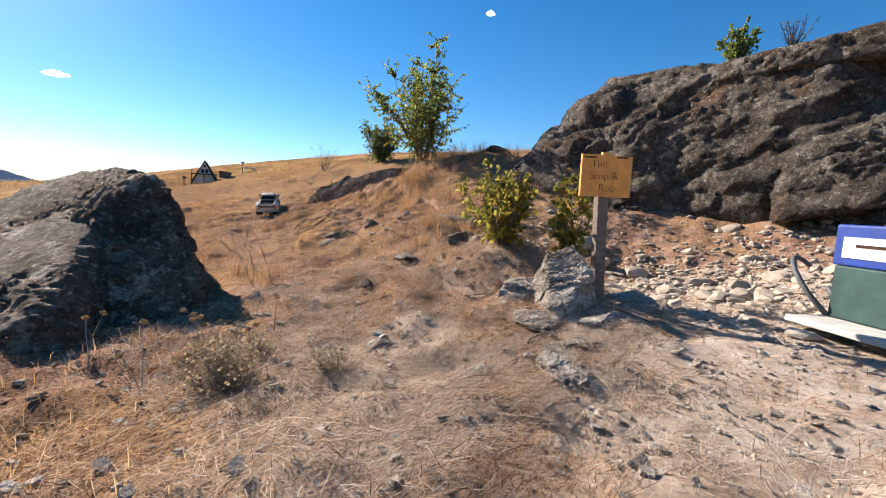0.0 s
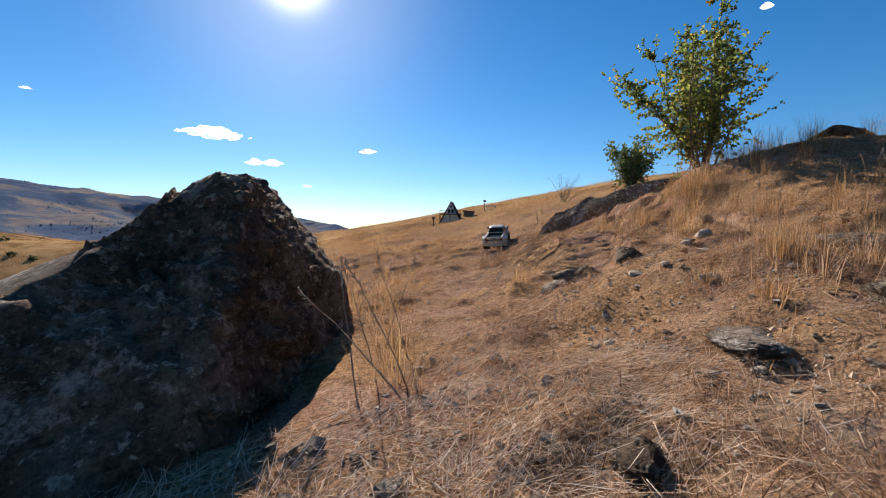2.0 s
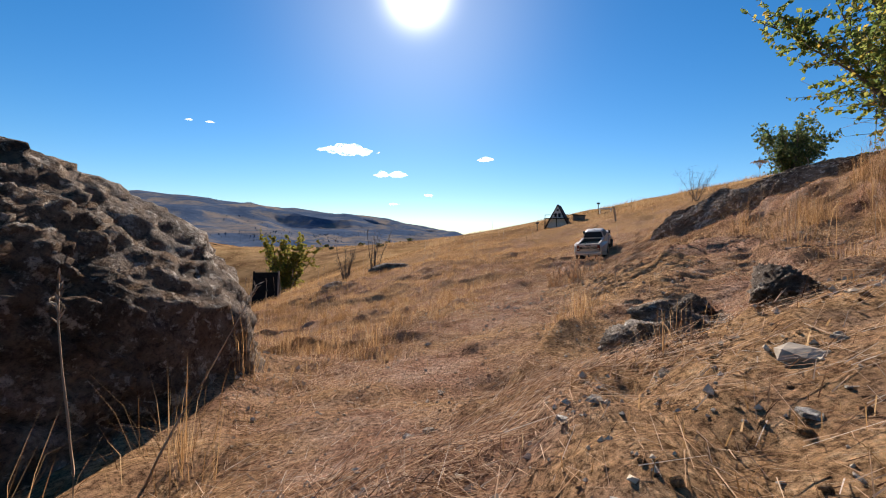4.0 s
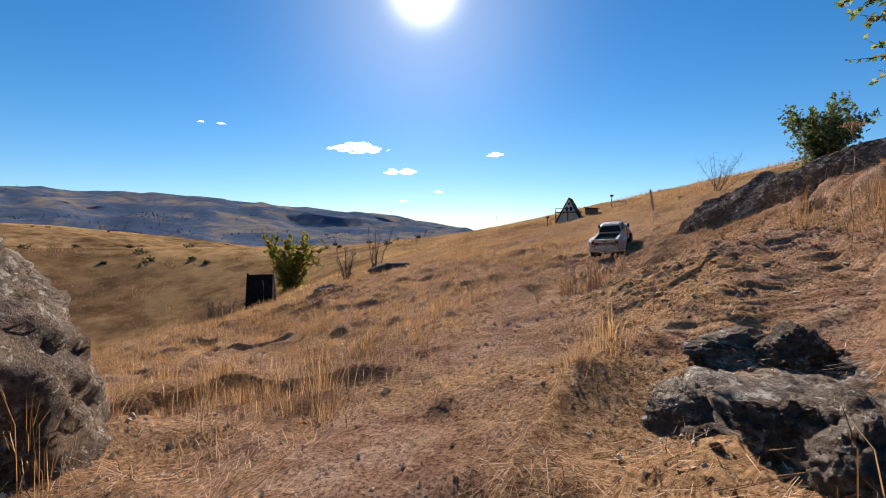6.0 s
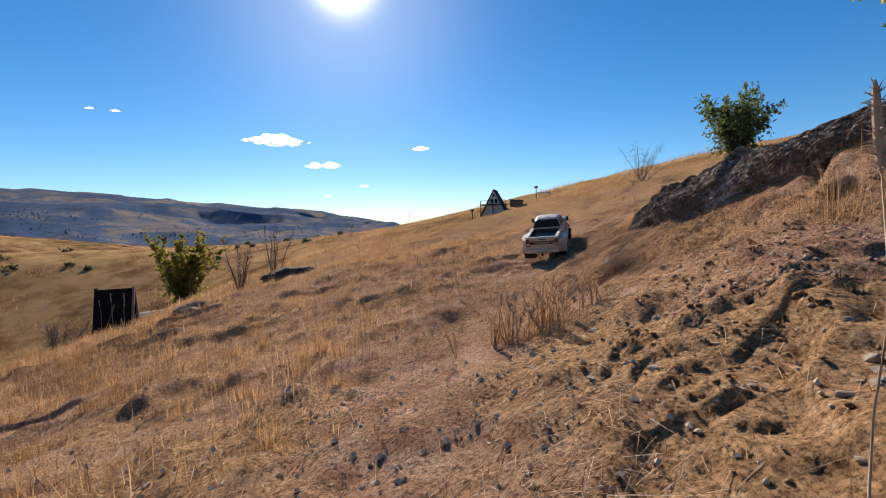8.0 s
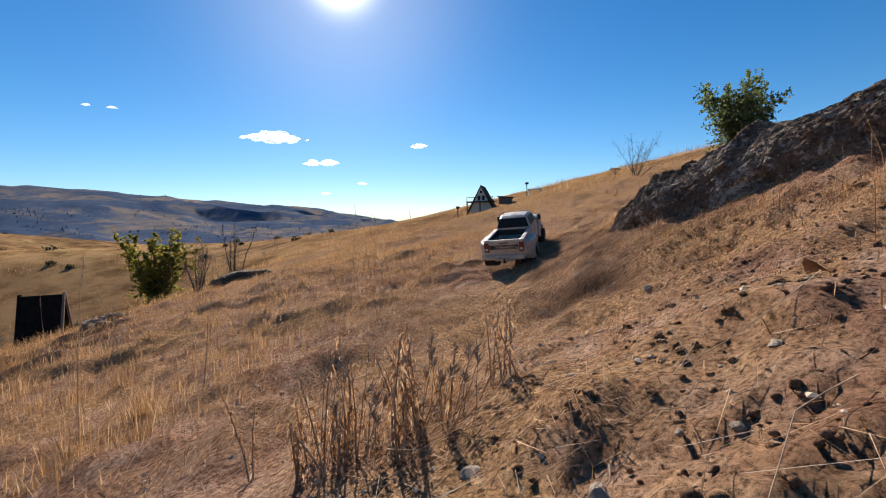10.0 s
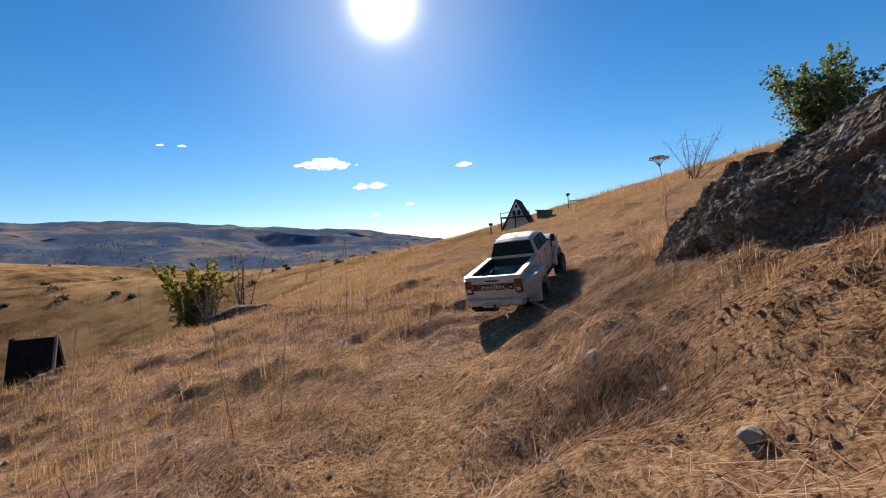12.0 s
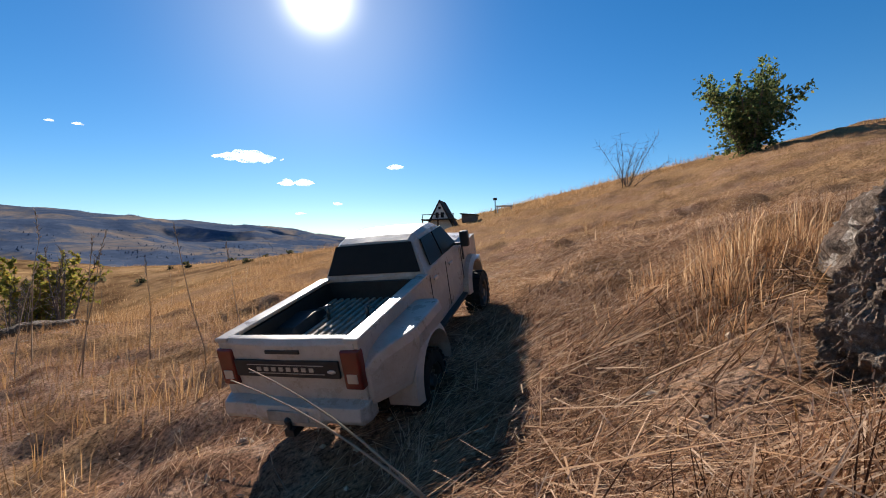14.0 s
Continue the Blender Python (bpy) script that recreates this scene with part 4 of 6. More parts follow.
    x, y = x[keep], y[keep]
    n = len(x)
    s = 0.002 + np.minimum(rng.exponential(0.002, n), 0.0045)
    chunks("earth_clods", x, y, s, 0.75, GROUND, True, "brown earth clods crumbled over the bank", "earth clods")
    # small angular rubble under the rock wall
    n = 5200
    x, y = 1.75 + rng.normal(0, 0.5, n) * 1.0, 0.0 + rng.normal(0, 0.5, n) * 1.3
    keep = ~keep_out(x, y) & (rng.random(n) < 0.2 + 0.8 * smooth(-0.3, 0.3, vnoise(x, y, 0.3, 36))) & (x > 0.85)
    x, y = x[keep], y[keep]
    chunks("rubble", x, y, 0.006 + np.minimum(rng.exponential(0.008, len(x)), 0.035), 0.6, STONE, False, "grey-tan broken rubble under the rock wall", "rubble")
    # gravel and crumbs of soil
    n = 26000
    x, y = 1.1 + rng.normal(0, 0.5, n) * 2.6, 2.2 + rng.normal(0, 0.5, n) * 4.6
    keep = ~keep_out(x, y) & (rng.random(n) < 0.25 + 0.75 * smooth(0.0, 0.5, vnoise(x, y, 0.5, 31)))
    x, y = x[keep], y[keep]
    n = len(x)
    s = 0.0018 + np.minimum(rng.exponential(0.0016, n), 0.006)
    octa = np.array([[1, 0, 0], [0, 1, 0], [-1, 0, 0], [0, -1, 0], [0, 0, 0.8], [0, 0, -0.8]], float)
    jit = octa[None] * rng.uniform(0.55, 1.3, (n, 6, 1)) + rng.normal(0, 0.12, (n, 6, 3))
    v = jit * s[:, None, None] + np.stack([x, y, height(x, y) + s * 0.3], 1)[:, None]
    f = np.array([[0, 1, 4], [1, 2, 4], [2, 3, 4], [3, 0, 4], [1, 0, 5], [2, 1, 5], [3, 2, 5], [0, 3, 5]]).ravel()
    loops = (np.arange(n)[:, None] * 6 + f[None]).ravel()
    ob = new("gravel", mesh_from_arrays("gravel", v.reshape(-1, 3), loops, np.full(n * 8, 3), GRAVEL))
    tagged(ob, "pale gravel and soil crumbs scattered on the ground", "gravel", kind="stuff")


grow_grass()


# ---- shrubs, trees, weeds ----
def leaf_bmesh(length, width, fold=0.25):
    bm = bmesh.new()
    ys = [0, 0.25, 0.55, 0.8, 1.0]
    ws = [0.05, 0.8, 1.0, 0.6, 0.0]
    mid = [bm.verts.new((0, length * t, -fold * length * 0.3 * t * t)) for t in ys]
    le = [bm.verts.new((-width / 2 * k, length * t, fold * width * 0.5 * k - fold * length * 0.3 * t * t)) for t, k in zip(ys[:-1], ws)]
    ri = [bm.verts.new((width / 2 * k, length * t, fold * width * 0.5 * k - fold * length * 0.3 * t * t)) for t, k in zip(ys[:-1], ws)]
    for i in range(3):
        bm.faces.new((le[i], mid[i], mid[i + 1], le[i + 1]))
        bm.faces.new((mid[i], ri[i], ri[i + 1], mid[i + 1]))
    bm.faces.new((le[3], mid[3], mid[4]))
    bm.faces.new((mid[3], ri[3], mid[4]))
    return bm


def leaf_cloud(name, places, length, material, parent, label):
    """One mesh of small folded leaves at the places (point, heading)."""
    n = len(places)
    P = np.array([p for p, d in places])
    D = np.array([d for p, d in places])
    up = rng.normal(0, 1, (n, 3))
    S = np.cross(D, up)
    S /= np.linalg.norm(S, axis=1)[:, None] + 1e-9
    N = np.cross(S, D)
    L = (length * rng.uniform(0.6, 1.25, n))[:, None]
    W = L * 0.36
    v = np.stack([P, P + D * L * 0.45 + S * W + N * W * 0.3, P + D * L, P + D * L * 0.45 - S * W + N * W * 0.3, P + D * L * 0.5], 1)
    f = np.array([0, 1, 4, 1, 2, 4, 2, 3, 4, 3, 0, 4])
    loops = (np.arange(n)[:, None] * 5 + f[None]).ravel()
    ob = new(name, mesh_from_arrays(name, v.reshape(-1, 3), loops, np.full(n * 4, 3), material))
    ob.parent = parent
    return tagged(ob, label, kind="stuff")


def unit(rnd, up=0.0):
    v = Vector((rnd.gauss(0, 1), rnd.gauss(0, 1), rnd.gauss(0, 1) + up))
    return v.normalized()


def stem_points(rnd, start, heading, length, wobble, steps=5, lift=0.0):
    p, d, out = Vector(start), Vector(heading).normalized(), [Vector(start)]
    for _ in range(steps):
        d = (d + Vector((rnd.gauss(0, wobble), rnd.gauss(0, wobble), rnd.gauss(0, wobble) + lift))).normalized()
        p = p + d * length / steps
        out.append(p.copy())
    return out


def bushy_plant(name, x, y, tall, wide, stems, leaves, leaf_len, leaf_mat, bark, label, category, seed, bare=0.25, base_r=0.012, z=None, twigs_per=(2, 4)):
    """Several stems with side branches, and leaves set along the branches."""
    rnd = random.Random(seed)
    top = empty(name, pose(x, y, (ground_at(x, y) if z is None else z) - 0.03), label, category)
    wood = bmesh.new()
    twigs = bmesh.new()
    places = []
    tips = []
    for i in range(stems):
        a = 2 * math.pi * (i + rnd.random()) / stems
        spread = rnd.uniform(0.1, 1.0) * wide / tall
        heading = (math.cos(a) * spread, math.sin(a) * spread, 1)
        ln = tall * rnd.uniform(0.7, 1.02)
        pts = stem_points(rnd, (rnd.gauss(0, 0.03) * wide, rnd.gauss(0, 0.03) * wide, 0), heading, ln, 0.07, 7, 0.03)
        tube(wood, pts, [base_r * (1 - 0.85 * k / 7) for k in range(8)], 6)
        for k in range(2, 8):
            for _ in range(rnd.randint(*twigs_per)):
                q = pts[k - 1].lerp(pts[k], rnd.random())
                d = unit(rnd, 0.5)
                br = stem_points(rnd, q, d, wide * rnd.uniform(0.15, 0.42) * (1.2 - 0.1 * k), 0.16, 4, 0.04)
                tube(twigs, br, [base_r * 0.28, base_r * 0.22, base_r * 0.17, base_r * 0.12, base_r * 0.07], 4)
                tips.append(br)
    for _ in range(leaves):
        br = tips[rnd.randrange(len(tips))]
        if br[0].z < bare * tall and rnd.random() < 0.85:
            continue
        k = rnd.randint(1, 4)
        p = br[k - 1].lerp(br[k], rnd.random())
        d = ((br[k] - br[k - 1]).normalized() * 0.5 + unit(rnd, -0.35)).normalized()
        places.append((p, d))
    tagged(part("stem", wood, bark, top, "thin upright stems", True), kind="stuff")
    tagged(part("branch", twigs, bark, top, "fine twigs", True), kind="stuff")
    return top, places


def build_plants():
    t, pl = bushy_plant("tree", 3.38, 3.6, 1.6, 1.28, 14, 13500, 0.042, LEAF, BARK, "small many-stemmed green tree with some yellow leaves on a bank", "tree", 3, 0.16, twigs_per=(5, 8))
    leaf_cloud("crown", pl, 0.034, LEAF, t, "loose green and yellow leaves")
    t, pl = bushy_plant("shrub", 7.4, 9.2, 1.2, 1.1, 22, 9500, 0.06, LEAF_DARK, BARK, "round green shrub on the skyline of the hill", "shrub", 4, 0.05, twigs_per=(4, 7))
    leaf_cloud("crown", pl, 0.048, LEAF_DARK, t, "dense green leaves")
    t, pl = bushy_plant("bush", -4.3, 15.4, 2.2, 1.35, 22, 15000, 0.09, LEAF, BARK, "upright green and yellow bush in the valley grass", "bush", 5, 0.03, 0.02)
    leaf_cloud("crown", pl, 0.066, YELLOW_MASS, t, "dense green and yellow leaves")
    t, pl = bushy_plant("bush", -6.3, 9.5, 0.5, 0.5, 8, 900, 0.05, LEAF, BARK, "low olive bush in dry grass", "bush", 6, 0.0)
    leaf_cloud("crown", pl, 0.05, LEAF, t, "olive leaves")
    # yellow-green bush before the rock wall, with leaves that can be told apart
    t, pl = bushy_plant("bush", 0.9, 0.66, 0.43, 0.36, 16, 2300, 0.05, LEAF_YELLOW, BARK, "yellow-green broad-leaved bush before a dark rock wall", "bush", 7, 0.1, 0.006)
    kinds = []
    for ln, w in ((0.03, 0.02), (0.024, 0.017), (0.034, 0.021)):
        bm = leaf_bmesh(ln, w)
        me = bpy.data.meshes.new("leaf")
        bm.to_mesh(me)
        bm.free()
        me.materials.append(LEAF_YELLOW)
        kinds.append(me)
    rnd = random.Random(70)
    for p, d in pl[:300]:
        ob = new("leaf", kinds[rnd.randrange(3)])
        ob.parent = t
        q = Vector(d).to_track_quat("Y", "Z").to_matrix().to_4x4() @ Matrix.Rotation(rnd.uniform(-1.2, 1.2), 4, "Y")
        ob.matrix_basis = Matrix.Translation(p) @ q
    leaf_cloud("foliage", pl[300:], 0.025, YELLOW_MASS, t, "small leaves inside the bush")
    t, pl = bushy_plant("bush", 0.98, 0.38, 0.48, 0.28, 8, 800, 0.035, LEAF, BARK, "thin yellow-green bush against the rock wall", "bush", 8, 0.1, 0.005)
    leaf_cloud("crown", pl, 0.032, YELLOW_MASS, t, "yellow-green leaves")
    # grey-green sagebrush by the track
    for sx, sy, hh, wide, st, nl, sd in ((-0.43, 0.5, 0.15, 0.27, 60, 1500, 9), (-0.24, 0.36, 0.09, 0.11, 22, 260, 10), (-0.3, 0.62, 0.1, 0.16, 26, 420, 12)):
        t, pl = bushy_plant("sagebrush", sx, sy, hh, wide, st, nl, 0.012, SAGE, STALK, "low twiggy grey-brown sagebrush with dry flower heads", "sagebrush", sd, 0.0, 0.0012)
        leaf_cloud("foliage", pl, 0.009, SAGE, t, "fine grey-green leaves")
    # bare dead trees and shrubs
    for dx, dy, tall, wide, st, sd, what, nm in ((-0.55, 9.3, 1.1, 0.5, 6, 21, "bare dead tree with dark crooked branches", "dead_tree"),
                                                 (-1.15, 9.6, 0.95, 0.6, 8, 22, "bare grey dead shrub on the slope", "dead_shrub"),
                                                 (-3.3, 8.9, 0.55, 0.85, 8, 23, "fallen bare dead branches in the valley grass", "dead_shrub"),
                                                 (5.75, 9.5, 0.8, 0.75, 9, 24, "bare twiggy shrub on the hill crest", "dead_shrub"),
                                                 (3.75, -0.15, 0.3, 0.22, 9, 25, "dry pale shrub on top of the rock wall", "dead_shrub")):
        zz = 1.92 if sd == 25 else None
        bushy_plant(nm, dx, dy, tall, wide, st, 0, 0.03, LEAF, TWIG, what, "dead tree" if nm == "dead_tree" else "shrub", sd, 0, 0.011 if sd < 24 else 0.006, zz, (4, 7))
    t, pl = bushy_plant("shrub", 3.75, 0.22, 0.42, 0.32, 11, 4200, 0.02, SAGE, BARK, "small green pine-like shrub on top of the rock wall", "shrub", 26, 0.0, 0.01, 1.85)
    leaf_cloud("crown", pl, 0.02, LEAF, t, "dark green tufts")


build_plants()


def stalk_with_heads(name, x, y, tall, lean, turn, label, seed, head="seed", radius=0.0012, heads=1):
    rnd = random.Random(seed)
    top = empty(name, pose(x, y, ground_at(x, y) - 0.01), label, "weed")
    bm = bmesh.new()
    hb = bmesh.new()
    for i in range(heads):
        a = turn + rnd.gauss(0, 0.5) * (heads > 1)
        l = lean + rnd.gauss(0, 0.12) * (heads > 1)
        ln = tall * (1 if i == 0 else rnd.uniform(0.6, 0.95))
        pts = stem_points(rnd, (rnd.gauss(0, 0.004), rnd.gauss(0, 0.004), 0), (math.cos(a) * l, math.sin(a) * l, 1), ln, 0.06, 6, -0.02)
        tube(bm, pts, [radius * (1.2 - 0.12 * k) for k in range(7)], 5)
        e, d = pts[-1], (pts[-1] - pts[-2]).normalized()
        if head == "spike":
            tube(hb, [e + d * t * 0.055 for t in (0, 0.1, 0.3, 0.6, 0.9, 1.0)], [0.0008, 0.0022, 0.0028, 0.0026, 0.0018, 0.0005], 8)
            for _ in range(120):
                p = e + d * rnd.uniform(0.002, 0.052)
                o = (unit(rnd) + d * 0.8).normalized()
                tube(hb, [p, p + o * 0.008], [0.0006, 0.0001], 3)
        elif head == "umbel":
            for _ in range(26):
                o = (d + unit(rnd) * 0.75).normalized()
                q = e + o * rnd.uniform(0.006, 0.013)
                tube(hb, [e, q], [0.0004, 0.0004], 3)
                bmesh.ops.create_icosphere(hb, subdivisions=1, radius=rnd.uniform(0.0014, 0.0026), matrix=Matrix.Translation(q))
        elif head == "seed":
            for k in range(14):
                p = pts[-2].lerp(e, k / 13)
                o = (unit(rnd) * 0.7 + d).normalized()
                tube(hb, [p, p + o * 0.006, p + o * 0.012], [0.0003, 0.0012, 0.0002], 4)
        elif head == "curled":
            for k in range(34):
                p = pts[1 + k % 5].lerp(pts[2 + k % 5], rnd.random())
                o = (unit(rnd, 0.4)).normalized()
                s = o.orthogonal().normalized()
                ln2 = rnd.uniform(0.006, 0.014)
                w2 = ln2 * rnd.uniform(0.08, 0.16)
                dn = Vector((0, 0, -1))
                line = [p, p + o * ln2 * 0.4 + dn * -0.002, p + o * ln2 * 0.8 + dn * 0.002, p + o * ln2 * 0.95 + dn * 0.009]
                va = [[hb.verts.new(c - s * w2 * g), hb.verts.new(c + s * w2 * g)] for c, g in zip(line, (0.3, 1, 0.8, 0.1))]
                for u, v in zip(va, va[1:]):
                    hb.faces.new((u[0], u[1], v[1], v[0]))
    part("stem", bm, STALK, top, "dry pale stem", True)
    if head != "none":
        tagged(part("seed_head" if head != "curled" else "withered_leaf", hb, {"umbel": HEADS, "curled": WITHERED}.get(head, STALK), top), kind="stuff")
    return top


HEADS = plain("dried_flower", (0.46, 0.28, 0.12), 0.9, scale=200)


def yarrow(foot, top, seed):
    """A stem that parts at its top into rays, each with a flat cluster of dried flowers; side twigs lower down."""
    rnd = random.Random(seed)
    base = Vector((foot[0], foot[1], ground_at(*foot) - 0.01))
    e = Vector(top) - base
    t = empty("yarrow", Matrix.Translation(base), "tall dried yarrow with a flat yellow flower head", "weed")
    bm = bmesh.new()
    line = [e * (k / 8) + Vector((0.003 * math.sin(k * 1.3), 0.003 * math.cos(k * 1.7), 0.01 * math.sin(math.pi * k / 8))) for k in range(9)]
    tube(bm, line, [0.00125 - 0.00006 * k for k in range(9)], 6)
    for k in (3, 5, 6):
        d = unit(rnd, 1.0)
        tube(bm, stem_points(rnd, line[k], d, 0.05, 0.12, 3), [0.0007, 0.0006, 0.0005, 0.0004], 4)
    hb = bmesh.new()
    for k in range(9):
        a = 2.4 * k
        r = 0.009 * math.sqrt(k)
        c = line[-1] + Vector((r * math.cos(a), r * math.sin(a), 0.016 - r * 0.25))
        tube(bm, [line[-2].lerp(line[-1], 0.6), line[-1].lerp(c, 0.5) + Vector((0, 0, -0.003)), c], [0.001, 0.0008, 0.0006], 4)
        for _ in range(13):
            q = c + Vector((rnd.gauss(0, 0.0042), rnd.gauss(0, 0.0042), rnd.gauss(0, 0.001)))
            bmesh.ops.create_icosphere(hb, subdivisions=1, radius=rnd.uniform(0.0014, 0.0024), matrix=Matrix.Translation(q))
    part("stem", bm, STALK, t, "dry pale stem", True)
    tagged(part("flower_head", hb, HEADS, t, "flat yellow-brown flower cluster", True), kind="stuff")


def build_weeds():
    rnd = random.Random(31)
    # tall thin seed stalks on the slope
    for i in range(46):
        x, y = rnd.uniform(-1.6, 1.3), rnd.uniform(4.0, 9.5)
        stalk_with_heads("seed_stalk", x, y, rnd.uniform(0.25, 0.5), rnd.uniform(0, 0.2), rnd.uniform(0, 6.3), "thin dry seed stalk standing in grass", 100 + i, "seed", 0.0012)
    for i in range(40):
        x, y = rnd.uniform(1.2, 3.0), rnd.uniform(1.3, 3.6)
        if y > 2.3 and x - 1.0 < (y - 2.5) * 0.75 + 0.55:
            continue
        stalk_with_heads("seed_stalk", x, y, rnd.uniform(0.12, 0.3), rnd.uniform(0, 0.3), rnd.uniform(0, 6.3), "thin dry grass stalk on the bank", 200 + i, "seed", 0.0011)
    for i, (x, y, h) in enumerate(((1.15, 5.95, 0.5), (1.22, 6.05, 0.46), (1.3, 5.9, 0.42), (1.02, 6.1, 0.4), (1.4, 6.1, 0.36), (1.62, 5.9, 0.44), (1.7, 6.0, 0.38))):
        stalk_with_heads("seed_stalk", x, y, h, 0.12, 0.6 * i, "tall thin dry seed stalk on the slope", 460 + i, "seed", 0.0016)
    # withered brown weeds beside the track
    for i in range(22):
        stalk_with_heads("withered_weed", 1.27 + rnd.gauss(0, 0.07), 3.52 + rnd.gauss(0, 0.05), rnd.uniform(0.09, 0.17), rnd.uniform(0, 0.3), rnd.uniform(0, 6.3),
                         "withered brown weed with curled leaves beside the track", 300 + i, "curled", 0.0014, 2)
    for i in range(34):
        stalk_with_heads("seed_stalk", 1.29 + rnd.gauss(0, 0.075), 3.54 + rnd.gauss(0, 0.05), rnd.uniform(0.07, 0.15), rnd.uniform(0.1, 0.5), rnd.gauss(0.2, 0.7),
                         "thin reddish dry seed stalk beside the track", 420 + i, "seed", 0.0008)
    for i, (x, y) in enumerate([(-0.55, 0.62), (-0.42, 0.7), (-0.3, 0.6), (-0.62, 0.75), (-0.2, 0.72), (0.02, 0.62), (-0.48, 0.5), (-0.35, 0.82)]):
        stalk_with_heads("dried_flower", x, y, rnd.uniform(0.07, 0.15), 0.25, rnd.uniform(0, 6.3), "dried brown flower stalk with clustered heads", 330 + i, "umbel", 0.0011, 2)
    yarrow((2.31, 4.58), (2.35, 4.68, 0.7), 351)
    yarrow((1.78, 2.78), (1.75, 2.75, 0.72), 352)
    stalk_with_heads("timothy_grass", 1.155, 2.66, 0.3, 0.04, 0.5, "upright grass stalk with a fuzzy pale spike", 353, "spike", 0.0009)
    for i, (x, y, l, a) in enumerate([(0.08, 1.22, 0.9, 2.7), (0.1, 1.3, 0.6, 3.6), (0.05, 1.36, 0.5, 4.2), (0.0, 1.25, 0.7, 1.9), (0.15, 1.55, 0.3, 2.4), (0.12, 1.7, 0.35, 0.6)]):
        stalk_with_heads("seed_stalk", x, y, 0.3, l, a, "long pale dry stalk leaning beside a boulder", 360 + i, "seed", 0.0016)
    for i in range(56):
        x, y = rnd.uniform(1.3, 2.5), rnd.uniform(2.4, 5.2)
        a, ln = rnd.uniform(0, 6.3), rnd.uniform(0.15, 0.4)
        bm = bmesh.new()
        pts = [(x + math.cos(a + 0.05 * k) * ln * k / 7, y + math.sin(a + 0.05 * k) * ln * k / 7) for k in range(8)]
        tube(bm, [(u, v, ground_at(u, v) + 0.012 + 0.01 * math.sin(k)) for k, (u, v) in enumerate(pts)], [0.0005 - 0.00004 * k for k in range(8)], 4)
        tagged(part("fallen_stalk", bm, STALK, None, "", True), "long pale dry stalk lying on the bank", "stalk", "fallen stalks")
    for tip in ((1.92, 4.98, 0.385), (1.9, 4.99, 0.372)):
        bm = bmesh.new()
        a, b = Vector((2.09, 4.83, ground_at(2.09, 4.83))), Vector(tip)
        tube(bm, [a.lerp(b, k / 6) + Vector((0, 0, 0.012 * math.sin(math.pi * k / 6))) for k in range(7)], [0.0014 - 0.00012 * k for k in range(7)], 5)
        tagged(part("leaning_stalk", bm, STALK, None, "", True), "long pale dry stalk leaning over straw", "stalk", "leaning stalks")


build_weeds()


def grass_tuft(x, y, tall, count, spread, seed, material, what):
    """One clump of fine dry blades fanning out, some bent over, with seed heads on the tallest."""
    r = np.random.default_rng(seed)
    a, d = r.uniform(0, 2 * np.pi, count), np.abs(r.normal(0, 1, count)) * spread
    bx, by = x + d * np.cos(a), y + d * np.sin(a)
    h = tall * r.uniform(0.35, 1.0, count)
    lean = np.clip(r.normal(0.2, 0.26, count) + d / spread * 0.12, 0, 1.2)
    turn = a + r.normal(0, 0.5, count)
    top = empty("grass_tuft", Matrix.Identity(4), what, "grass tuft", "grass tufts")
    ob = blades("foliage", bx, by, height(bx, by) - 0.006, h, r.uniform(0.0005, 0.0014, count), lean, turn, r.uniform(0.1, 1.2, count), material, "", "")
    ob.parent = top


